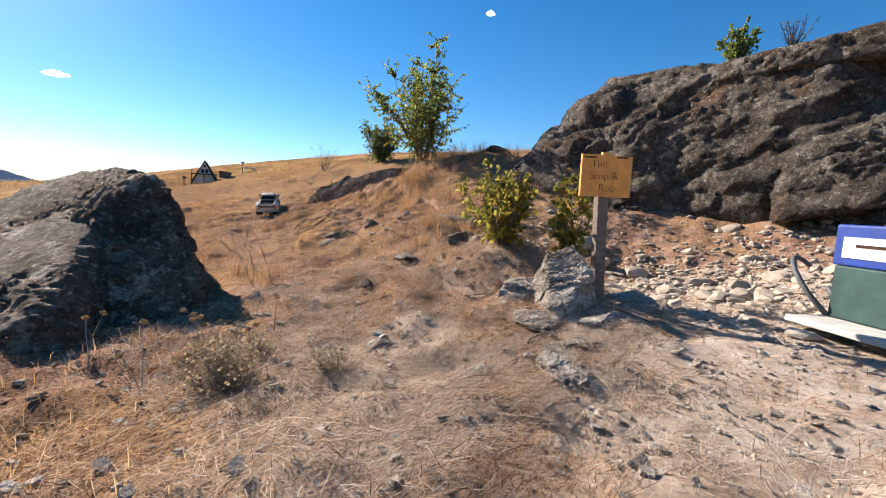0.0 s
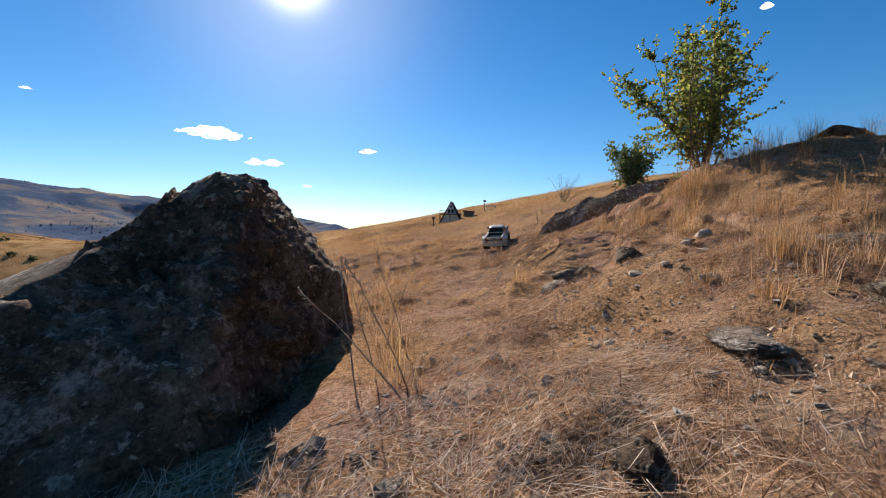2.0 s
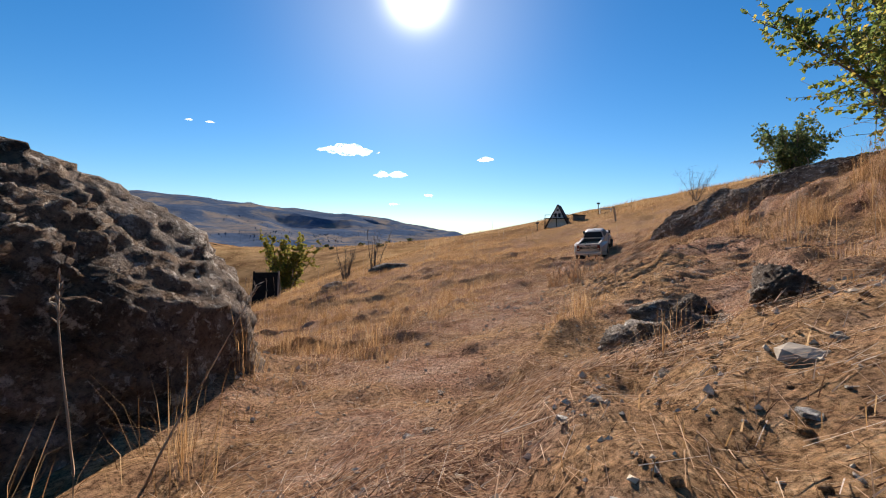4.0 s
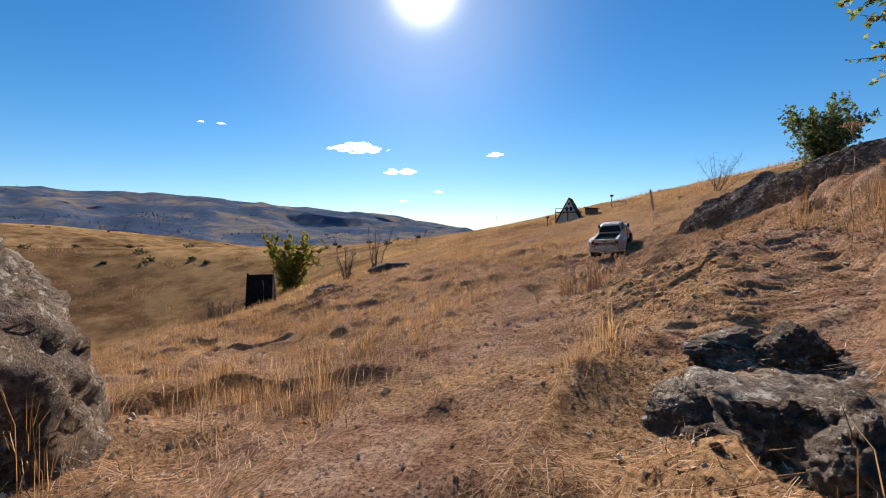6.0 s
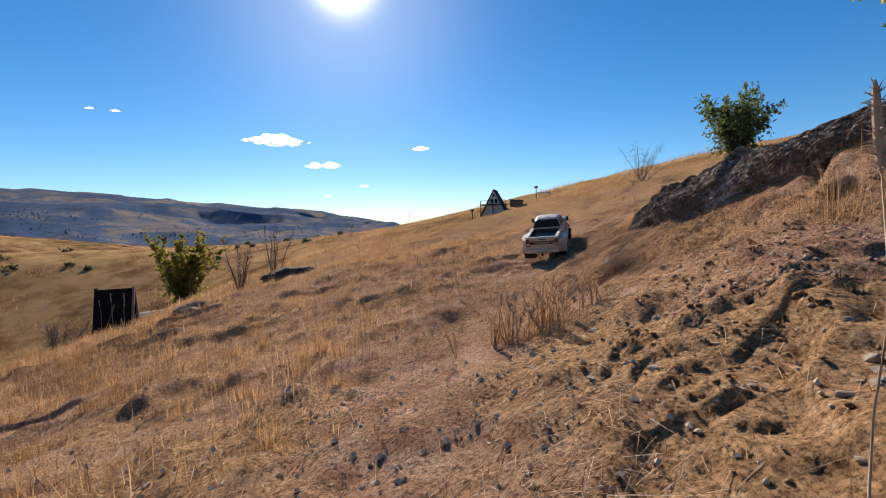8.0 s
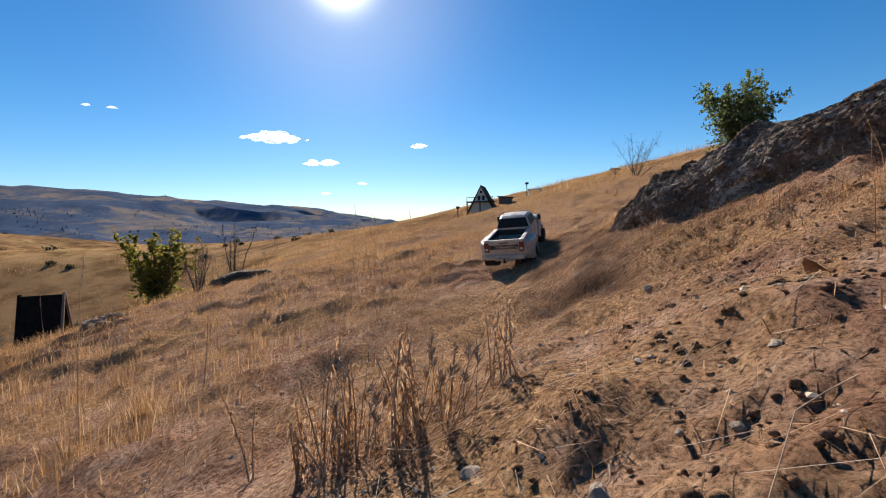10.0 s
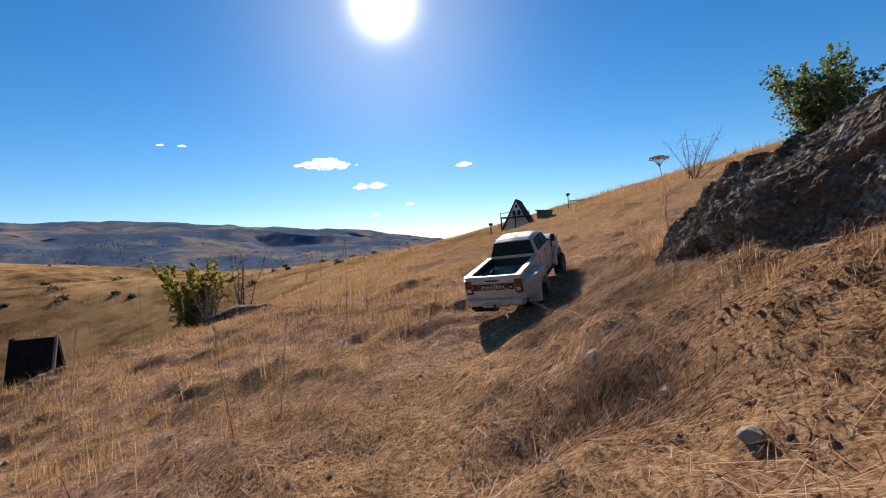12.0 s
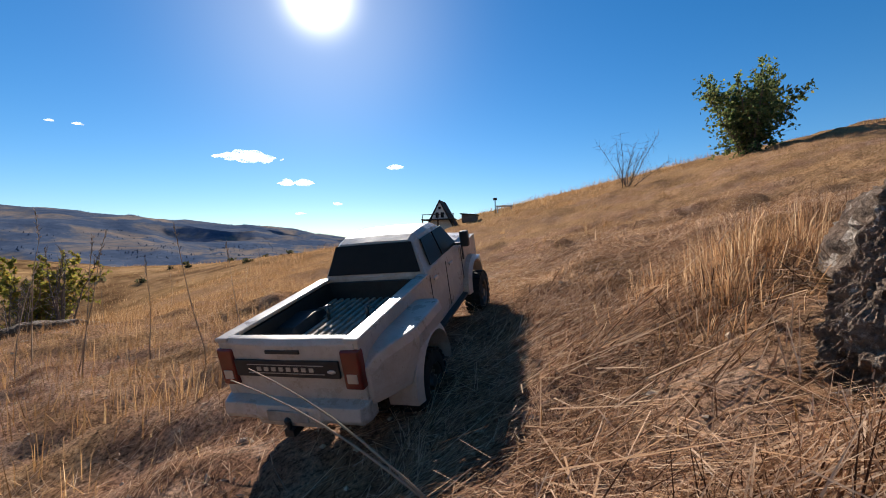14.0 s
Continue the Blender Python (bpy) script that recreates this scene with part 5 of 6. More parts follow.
def build_tufts():
    rnd = random.Random(77)
    spots = [(0.85, 1.76, 0.12, 40), (0.97, 2.5, 0.17, 130), (1.02, 2.58, 0.13, 90), (0.25, 2.55, 0.1, 140), (0.12, 2.62, 0.11, 160), (0.36, 2.48, 0.08, 110),
             (0.08, 1.3, 0.2, 90), (0.1, 1.5, 0.18, 90), (0.14, 1.75, 0.17, 90), (0.05, 2.15, 0.2, 110), (-0.1, 2.4, 0.22, 120),
             (1.28, 3.54, 0.1, 120), (1.36, 3.62, 0.1, 130), (1.22, 3.62, 0.09, 100), (2.55, 4.95, 0.09, 140), (2.62, 5.05, 0.1, 120), (1.02, 1.25, 0.16, 120), (0.25, 0.35, 0.06, 90), (0.0, 0.1, 0.05, 90)]
    for _ in range(46):      # the bank above the track
        x, y = rnd.uniform(1.3, 3.3), rnd.uniform(1.3, 3.5)
        spots.append((x, y, rnd.uniform(0.12, 0.3), rnd.randint(80, 150)))
    for _ in range(26):      # tall pale grass below the tree
        x = rnd.uniform(2.2, 4.0)
        spots.append((x, 2.9 + rnd.gauss(0, 0.35), rnd.uniform(0.2, 0.38), 130))
    for _ in range(34):      # matted clumps on the near bank
        spots.append((rnd.uniform(0.75, 2.0), rnd.uniform(1.1, 2.5), rnd.uniform(0.06, 0.13), rnd.randint(130, 200)))
    for _ in range(120):     # low soft clumps on the slope
        x, y = rnd.uniform(-1.8, 0.9), rnd.uniform(2.3, 6.2)
        spots.append((x, y, rnd.uniform(0.05, 0.11), rnd.randint(100, 170)))
    for _ in range(60):      # the slope below the track
        x, y = rnd.uniform(-2.2, 0.9), rnd.uniform(2.6, 7.5)
        spots.append((x, y, rnd.uniform(0.09, 0.2), rnd.randint(80, 150)))
    for _ in range(30):      # up the hill
        x, y = rnd.uniform(1.5, 5.0), rnd.uniform(5.6, 9.5)
        spots.append((x, y, rnd.uniform(0.07, 0.15), rnd.randint(80, 140)))
    for j, (x, y, h) in enumerate(((2.7, 5.1, 0.13), (2.78, 5.22, 0.14), (2.62, 5.0, 0.12), (2.86, 5.08, 0.15), (2.74, 4.98, 0.12), (2.95, 5.3, 0.14), (2.5, 5.45, 0.1))):
        grass_tuft(x, y, h * 0.42, 280, 0.07, 900 + j, STRAW if j % 2 else WITHERED, "thick tuft of matted tan dry grass on the bank")
    for j, (x, y, h) in enumerate(((2.5, 4.93, 0.13), (2.57, 5.03, 0.15), (2.43, 4.88, 0.1), (2.62, 4.95, 0.14), (2.48, 5.05, 0.12))):
        grass_tuft(x, y, h * 0.75, 320, 0.05, 970 + j, WITHERED, "brown dry weed clump beside a rock outcrop")
    for j in range(40):      # wild dry grass on the low bank beside the bush
        x, y = rnd.uniform(0.95, 2.0), rnd.uniform(0.78, 1.5)
        grass_tuft(x, y, rnd.uniform(0.07, 0.19), rnd.randint(70, 130), 0.05, 1000 + j, (GOLD, STRAW, WITHERED)[j % 3], "straggling dry grass tuft on the low bank")
    for j in range(0, 16, 2):      # at the foot of the low outcrop
        f = j / 15
        grass_tuft(2.4 - 0.14 * f + rnd.gauss(0, 0.03), 3.8 + 0.9 * f, rnd.uniform(0.04, 0.075), 150, 0.06, 940 + j, STRAW if j % 4 else GOLD, "low tan grass tuft at the foot of a rock outcrop")
    for i, (x, y, h, n) in enumerate(spots):
        if i >= 19 and 0.7 < x < 1.4 and 1.35 < y < 2.4:
            continue
        if i >= 19 and x > 0.9 and 2.3 < y < 5.2 and x - 1.0 < (y - 2.5) * 0.6 + 0.55:
            continue
        if i >= 19 and (float(track_distance(np.array([x]), np.array([y]))[0]) < 0.2 + h * 0.8 or bool(keep_out(np.array([x]), np.array([y]))[0])):
            continue
        grass_tuft(x, y, h, n, 0.022 + h * 0.16, 500 + i, GOLD, "tuft of tall golden dry grass on the bank" if y < 3.6 and x > 0.8 else "tuft of golden dry grass on the slope")


build_tufts()


# ---- the model truck ----
def dusty_paint():
    """White model paint under a film of tan dust, thicker in patches, with fine scuffs."""
    m, nt, b = mat("dusty_white_paint", 0.3, 0, 0.6)
    co = object_pos(nt)
    base = ramp(nt, noise_out(nt, 30, 4, 0.6, co), [(0.3, (0.45, 0.39, 0.32)), (0.7, (0.54, 0.47, 0.39))])
    dust = ramp(nt, noise_out(nt, 16, 9, 0.75, co, 0.5), [(0.42, (0, 0, 0)), (0.68, (0.75, 0.75, 0.75))])
    col = mix(nt, dust, base, (0.33, 0.24, 0.165))
    scuff = ramp(nt, noise_out(nt, 190, 5, 0.8, co), [(0.3, (0.5, 0.47, 0.44)), (0.42, (1, 1, 1))])
    nt.links.new(mix(nt, 0.6, col, scuff, "MULTIPLY"), b.inputs["Base Color"])
    nt.links.new(ramp(nt, noise_out(nt, 22, 8, 0.7, co), [(0.35, (0.2, 0.2, 0.2)), (0.7, (0.6, 0.6, 0.6))]), b.inputs["Roughness"])
    bump(nt, b, noise_out(nt, 80, 6, 0.7, co), 0.15, 0.001)
    return m


PAINT = dusty_paint()
BLACK = plain("black_plastic", (0.022, 0.021, 0.02), 0.55, 0, 0.4, 0.35, 60)
LINER = plain("dusty_bed_liner", (0.33, 0.285, 0.23), 0.8, 0, 0.2, 0.4, 40)
RUBBER = plain("tyre_rubber", (0.025, 0.023, 0.021), 0.85, 0, 0.2, 0.4, 80)
RED = plain("red_lens", (0.16, 0.022, 0.014), 0.2, 0, 0.6, 0.15, 40)
CHROME = plain("dull_chrome", (0.6, 0.58, 0.55), 0.28, 1.0, 0.5, 0.1, 40)
STEEL = plain("dark_steel", (0.16, 0.15, 0.14), 0.45, 0.9, 0.5, 0.2, 60)
GLASS = plain("tinted_glass", (0.015, 0.014, 0.013), 0.3, 0, 0.12, 0.2, 20, 0.02)
SILVER = plain("silver_trim", (0.5, 0.49, 0.46), 0.4, 0.6, 0.5, 0.1, 60)
RED_METAL = plain("red_link", (0.35, 0.03, 0.02), 0.4, 0.5, 0.4, 0.1, 60)


def loft(bm, sections, cap=True):
    """Skin over closed outlines of equal length."""
    rings = [[bm.verts.new(p) for p in s] for s in sections]
    n = len(rings[0])
    for a, b in zip(rings, rings[1:]):
        for k in range(n):
            bm.faces.new((a[k], a[(k + 1) % n], b[(k + 1) % n], b[k]))
    if cap:
        bm.faces.new(rings[0][::-1])
        bm.faces.new(rings[-1])
    bmesh.ops.recalc_face_normals(bm, faces=bm.faces)


def bevelled(bm, width, segments=2):
    es = [e for e in bm.edges if len(e.link_faces) == 2 and e.calc_face_angle(0) > 0.45]
    bmesh.ops.bevel(bm, geom=es, offset=width, segments=segments, affect="EDGES", profile=0.6, clamp_overlap=True)


def wheel_part(parent, x, y, side, width=0.036, r=0.047):
    """A lugged tyre on a dished rim; side is +1 for the right."""
    hub = new("wheel")
    hub.parent = parent
    hub.matrix_basis = pose(x, y, r - 0.002)
    bm = bmesh.new()
    prof = [(0.6, -0.5), (0.72, -0.5), (0.93, -0.46), (1.0, -0.36), (1.0, 0.36), (0.93, 0.46), (0.72, 0.5), (0.6, 0.5), (0.58, 0.0)]
    n = 40
    rings = []
    for k in range(n):
        a = 2 * math.pi * k / n
        rings.append([bm.verts.new((w * width, math.cos(a) * r * q, math.sin(a) * r * q)) for q, w in prof])
    for k in range(n):
        a, b = rings[k], rings[(k + 1) % n]
        for i in range(len(prof)):
            j = (i + 1) % len(prof)
            bm.faces.new((a[i], a[j], b[j], b[i]))
    for k in range(22):
        a = 2 * math.pi * k / 22
        for s in (-1, 1):
            aa = a + (0.07 if s > 0 else -0.07)
            box(bm, (s * width * 0.27, math.cos(aa) * r * 1.0, math.sin(aa) * r * 1.0), (width * 0.42, r * 0.1, r * 0.16), 0.0,
                Euler((aa, 0, 0)))
    bmesh.ops.recalc_face_normals(bm, faces=bm.faces)
    part("tyre", bm, RUBBER, hub)
    bm = bmesh.new()
    secs = []
    for q, w in ((0.61, -0.42), (0.6, 0.46), (0.54, 0.42), (0.5, 0.2), (0.2, 0.26), (0.17, 0.44), (0.02, 0.46)):
        secs.append([(side * w * width, math.cos(2 * math.pi * k / 24) * r * q, math.sin(2 * math.pi * k / 24) * r * q) for k in range(24)])
    loft(bm, secs)
    part("rim", bm, STEEL, hub, "dark steel rim")
    bm = bmesh.new()
    for k in range(8):
        a = 2 * math.pi * k / 8
        bmesh.ops.create_cone(bm, cap_ends=True, segments=6, radius1=0.0022, radius2=0.0018, depth=0.006,
                              matrix=Matrix.Translation((side * width * 0.27, math.cos(a) * r * 0.34, math.sin(a) * r * 0.34)) @ Matrix.Rotation(math.pi / 2, 4, "Y"))
    part("wheel_nuts", bm, CHROME, hub, "small bright nuts")
    return hub


def arch(bm, x_in, x_out, yc, zc, r0, r1, a0=-8, a1=188, n=18):
    """A curved flare over a wheel."""
    secs = []
    for k in range(n + 1):
        a = radians(a0 + (a1 - a0) * k / n)
        c, s = math.cos(a), math.sin(a)
        secs.append([(x_in, yc + c * r0, zc + s * r0), (x_out, yc + c * r0, zc + s * r0), (x_out - (0.006 if x_out > x_in else -0.006), yc + c * r1, zc + s * r1), (x_in, yc + c * r1, zc + s * r1)])
    loft(bm, secs)


def side_panel(bm, s, y0, y1, z0, z1, hole_y, hole_r, hole_z, x0, x1, n=20):
    """A flat body side with a wheel opening cut in its lower edge; s is the side."""
    outline = [(y0, z1), (y0, z0)]
    if hole_r:
        for k in range(n + 1):
            outline.append((hole_y - hole_r * math.cos(math.pi * k / n), hole_z + hole_r * math.sin(math.pi * k / n)))
        outline = [(y0, z1), (y0, z0)] + [(hole_y - hole_r, z0)] + outline[2:] + [(hole_y + hole_r, z0)]
    outline += [(y1, z0), (y1, z1)]
    a = [bm.verts.new((s * x0, y, z)) for y, z in outline]
    b = [bm.verts.new((s * x1, y, z)) for y, z in outline]
    n2 = len(outline)
    bm.faces.new(a)
    bm.faces.new(b[::-1])
    for k in range(n2):
        bm.faces.new((a[k], b[k], b[(k + 1) % n2], a[(k + 1) % n2]))
    bmesh.ops.recalc_face_normals(bm, faces=bm.faces)


def build_truck(m):
    t = empty("model_truck", m, "dusty white radio-controlled crew-cab pickup with double rear wheels on a slope", "model truck")
    # chassis and axles
    bm = bmesh.new()
    for x in (-0.045, 0.045):
        box(bm, (x, -0.01, 0.078), (0.014, 0.52, 0.02), 0.002)
    for y in (-0.2, -0.06, 0.09, 0.2):
        box(bm, (0, y, 0.078), (0.09, 0.014, 0.014), 0.002)
    part("chassis", bm, BLACK, t, "black ladder chassis")
    for y in (-0.165, 0.213):
        bm = bmesh.new()
        tube(bm, [(-0.1, y, 0.046), (0.1, y, 0.046)], [0.008, 0.008], 12)
        bmesh.ops.create_icosphere(bm, subdivisions=2, radius=0.019, matrix=Matrix.Translation((0.015, y, 0.046)))
        part("axle", bm, BLACK, t, "black axle", True)
    for s in (-1, 1):
        bm = bmesh.new()
        tube(bm, [(s * 0.05, -0.16, 0.05), (s * 0.055, -0.03, 0.07)], [0.004, 0.004], 8)
        part("link", bm, RED_METAL, t, "red suspension link", True)
        bm = bmesh.new()
        tube(bm, [(s * 0.062, -0.15, 0.05), (s * 0.05, -0.12, 0.12)], [0.008, 0.006], 10)
        part("shock_absorber", bm, STEEL, t, "", True)
        wheel_part(t, s * 0.122, -0.165, s)
        wheel_part(t, s * 0.082, -0.165, s)
        wheel_part(t, s * 0.112, 0.213, s)
    # bed
    bm = bmesh.new()
    box(bm, (0, -0.165, 0.128), (0.176, 0.236, 0.006))
    liner = part("bed_floor", bm, LINER, t, "dusty ribbed bed liner")
    for k in range(13):
        bm = bmesh.new()
        box(bm, (-0.078 + k * 0.013, -0.165, 0.1325), (0.006, 0.232, 0.005), 0.0012)
        part("rib", bm, LINER, liner)
    for s in (-1, 1):
        bm = bmesh.new()
        box(bm, (s * 0.088, -0.165, 0.138), (0.008, 0.236, 0.05), 0.001)
        part("bed_inner_wall", bm, BLACK, t, "black bed wall")
        bm = bmesh.new()
        side_panel(bm, s, -0.288, -0.045, 0.082, 0.166, -0.165, 0.058, 0.082, 0.092, 0.103)
        bevelled(bm, 0.002, 2)
        part("bed_side", bm, PAINT, t)
        bm = bmesh.new()
        box(bm, (s * 0.095, -0.167, 0.1685), (0.02, 0.246, 0.006), 0.0022)
        part("bed_rail", bm, PAINT, t)
        # swollen fender over the double wheels, flat on top
        bm = bmesh.new()
        secs = []
        for y, top, out in ((-0.284, 0.132, 0.105), (-0.266, 0.145, 0.118), (-0.236, 0.15, 0.135), (-0.212, 0.151, 0.143), (-0.115, 0.15, 0.143), (-0.092, 0.145, 0.132), (-0.07, 0.128, 0.107)):
            low = 0.084 if y < -0.23 else max(0.1, top - 0.03)
            secs.append([(s * 0.1, y, top), (s * out, y, top), (s * (out + 0.003), y, top - 0.012), (s * (out + 0.003), y, low), (s * 0.1, y, low)])
        loft(bm, secs)
        bevelled(bm, 0.003, 3)
        part("fender", bm, PAINT, t)
        bm = bmesh.new()
        arch(bm, s * 0.1, s * 0.147, -0.165, 0.062, 0.06, 0.071)
        part("wheel_arch", bm, PAINT, t)
    bm = bmesh.new()
    box(bm, (0, -0.048, 0.138), (0.176, 0.006, 0.052), 0.001)
    part("bed_front_wall", bm, BLACK, t)
    # two wheel-well covers and body clips in the bed
    for s in (-1, 1):
        bm = bmesh.new()
        secs = []
        for y, z, w in ((-0.21, 0.134, 0.03), (-0.2, 0.146, 0.036), (-0.15, 0.15, 0.038), (-0.12, 0.143, 0.034), (-0.112, 0.134, 0.03)):
            secs.append([(s * 0.084, y, 0.132), (s * (0.084 - w), y, 0.132), (s * (0.084 - w + 0.006), y, z), (s * 0.084, y, z)])
        loft(bm, secs)
        bevelled(bm, 0.003, 2)
        part("wheel_well", bm, BLACK, t, "black wheel-well hump")
        bm = bmesh.new()
        tube(bm, [(s * 0.035, -0.14, 0.134), (s * 0.035, -0.14, 0.156)], [0.003, 0.003], 8)
        tube(bm, [(s * 0.05, -0.142, 0.152), (s * 0.036, -0.14, 0.154), (s * 0.026, -0.137, 0.157), (s * 0.03, -0.133, 0.153)], [0.0014] * 4, 6)
        part("body_clip", bm, STEEL, t, "", True)
    # tailgate
    bm = bmesh.new()
    secs = []
    for x in (-0.098, -0.094, 0.0, 0.094, 0.098):
        k = 0.004 if abs(x) < 0.09 else 0.0
        secs.append([(x, -0.276, 0.088), (x, -0.286 - k, 0.088), (x, -0.289 - k, 0.12), (x, -0.29 - k, 0.164), (x, -0.286 - k, 0.171), (x, -0.276, 0.171)])
    loft(bm, secs)
    bevelled(bm, 0.0018, 2)
    gate = part("tailgate", bm, PAINT, t)
    bm = bmesh.new()
    box(bm, (0, -0.2932, 0.134), (0.152, 0.004, 0.022), 0.001)
    part("trim_strip", bm, BLACK, gate, "dark strip across the tailgate")
    for k in range(8):
        bm = bmesh.new()
        box(bm, (-0.0385 + k * 0.011, -0.2956, 0.134), (0.006, 0.0016, 0.005))
        part("letter_bar", bm, SILVER, gate)
    for z in (0.1285, 0.1395):
        bm = bmesh.new()
        box(bm, (0, -0.2954, z), (0.112, 0.0012, 0.0008))
        part("trim_line", bm, SILVER, gate)
    bm = bmesh.new()
    bmesh.ops.create_icosphere(bm, subdivisions=2, radius=1, matrix=Matrix.Translation((0.066, -0.2955, 0.132)) @ Matrix.Diagonal((0.006, 0.0012, 0.0028, 1)))
    part("badge", bm, SILVER, gate, "small oval badge", True)
    bm = bmesh.new()
    box(bm, (0, -0.2935, 0.156), (0.05, 0.003, 0.005), 0.001)
    part("gate_handle", bm, BLACK, gate)
    for s in (-1, 1):
        bm = bmesh.new()
        box(bm, (s * 0.0915, -0.287, 0.133), (0.025, 0.014, 0.05), 0.004, None, 3)
        lamp = part("tail_light", bm, RED, t, "dull red tail light")
        bm = bmesh.new()
        box(bm, (s * 0.0915, -0.2935, 0.123), (0.014, 0.003, 0.012), 0.001)
        part("reverse_lens", bm, SILVER, lamp, "pale lens")
    bm = bmesh.new()
    secs = []
    for x, k in ((-0.106, 0.012), (-0.1, 0.0), (-0.05, 0.0), (-0.046, -0.002), (0.046, -0.002), (0.05, 0.0), (0.1, 0.0), (0.106, 0.012)):
        low = 0.062 if abs(x) < 0.048 else 0.068
        secs.append([(x, -0.274, low), (x, -0.303 + k, low), (x, -0.307 + k, 0.075), (x, -0.304 + k, 0.09), (x, -0.284, 0.093), (x, -0.274, 0.09)])
    loft(bm, secs)
    bevelled(bm, 0.002, 2)
    bumper = part("rear_bumper", bm, PAINT, t, "white stepped bumper")
    bm = bmesh.new()
    box(bm, (0, -0.3085, 0.078), (0.06, 0.003, 0.014), 0.001)
    part("plate_recess", bm, LINER, bumper)
    bm = bmesh.new()
    box(bm, (0, -0.298, 0.057), (0.014, 0.03, 0.01), 0.001)
    tube(bm, [(0, -0.31, 0.058), (0, -0.31, 0.07)], [0.003, 0.003], 8)
    bmesh.ops.create_icosphere(bm, subdivisions=2, radius=0.005, matrix=Matrix.Translation((0, -0.31, 0.073)))
    part("tow_hitch", bm, BLACK, t)
    # cab
    bm = bmesh.new()
    secs = []
    for y, zt, wt, zb, wb in ((-0.042, 0.168, 0.098, 0.074, 0.098), (-0.04, 0.172, 0.097, 0.07, 0.1), (-0.02, 0.226, 0.076, 0.07, 0.1), (0.0, 0.233, 0.077, 0.07, 0.1),
                              (0.05, 0.2355, 0.078, 0.07, 0.1), (0.095, 0.233, 0.077, 0.07, 0.1), (0.12, 0.226, 0.074, 0.07, 0.1), (0.158, 0.18, 0.084, 0.07, 0.1), (0.165, 0.172, 0.094, 0.07, 0.1)):
        zs = 0.17
        secs.append([(-wb, y, zb), (-wb - 0.002, y, 0.12), (-0.097, y, zs if zt > zs else zt), (-wt, y, max(zt - 0.006, zs - 0.001)), (-wt + 0.01, y, zt), (0, y, zt + 0.0015),
                     (wt - 0.01, y, zt), (wt, y, max(zt - 0.006, zs - 0.001)), (0.097, y, zs if zt > zs else zt), (wb + 0.002, y, 0.12), (wb, y, zb)])
    loft(bm, secs)
    bmesh.ops.remove_doubles(bm, verts=bm.verts, dist=0.0003)
    cab = part("cab", bm, PAINT, t, "", False)

    def pane(name, pts, parent, th=0.0016):
        b2 = bmesh.new()
        vs = [b2.verts.new(p) for p in pts]
        f = b2.faces.new(vs)
        b2.normal_update()
        nrm = f.normal.copy()
        r = bmesh.ops.extrude_face_region(b2, geom=[f])
        for v in r["geom"]:
            if isinstance(v, bmesh.types.BMVert):
                v.co += nrm * th
        bmesh.ops.recalc_face_normals(b2, faces=b2.faces)
        return part(name, b2, GLASS, parent, "dark tinted window")
    pane("rear_window", [(-0.09, -0.0415, 0.1745), (0.09, -0.0415, 0.1745), (0.0735, -0.0232, 0.2235), (-0.0735, -0.0232, 0.2235)], cab)
    pane("windscreen", [(0.078, 0.158, 0.184), (-0.078, 0.158, 0.184), (-0.066, 0.124, 0.223), (0.066, 0.124, 0.223)], cab)
    for s in (-1, 1):
        for y0, y1, y2, y3 in ((-0.012, 0.052, 0.052, -0.002), (0.058, 0.148, 0.11, 0.058)):
            q = [(s * 0.0962, y0, 0.1755), (s * 0.0962, y1, 0.1755), (s * 0.0806, y2, 0.222), (s * 0.0806, y3, 0.222)]
            pane("side_window", q if s > 0 else q[::-1], cab, 0.0022)
        for y in (-0.034, 0.054, 0.158):
            bm = bmesh.new()
            box(bm, (s * 0.1025, y, 0.122), (0.001, 0.0012, 0.085))
            part("door_gap", bm, BLACK, cab)
        for y in (0.035, 0.125):
            bm = bmesh.new()
            box(bm, (s * 0.1035, y - 0.045, 0.153), (0.004, 0.017, 0.006), 0.0015)
            part("door_handle", bm, CHROME, cab, "chrome door handle")
        bm = bmesh.new()
        box(bm, (s * 0.107, 0.135, 0.178), (0.018, 0.006, 0.005), 0.001)
        box(bm, (s * 0.122, 0.133, 0.188), (0.017, 0.014, 0.032), 0.004, None, 3)
        part("mirror", bm, BLACK, cab, "black wing mirror")
        bm = bmesh.new()
        box(bm, (s * 0.1, 0.055, 0.067), (0.022, 0.18, 0.006), 0.002)
        part("side_step", bm, BLACK, t)
        # front fender with its opening
        bm = bmesh.new()
        side_panel(bm, s, 0.163, 0.285, 0.082, 0.166, 0.213, 0.052, 0.082, 0.09, 0.102)
        bevelled(bm, 0.003, 2)
        part("front_fender", bm, PAINT, t)
        bm = bmesh.new()
        arch(bm, s * 0.1, s * 0.118, 0.213, 0.07, 0.052, 0.062)
        part("wheel_arch", bm, PAINT, t)
        bm = bmesh.new()
        box(bm, (s * 0.083, 0.287, 0.148), (0.034, 0.012, 0.03), 0.004)
        part("headlight", bm, CHROME, t, "clear headlight")
        bm = bmesh.new()
        box(bm, (s * 0.1025, 0.172, 0.15), (0.003, 0.008, 0.03), 0.001)
        part("fender_vent", bm, BLACK, t)
    bm = bmesh.new()
    secs = []
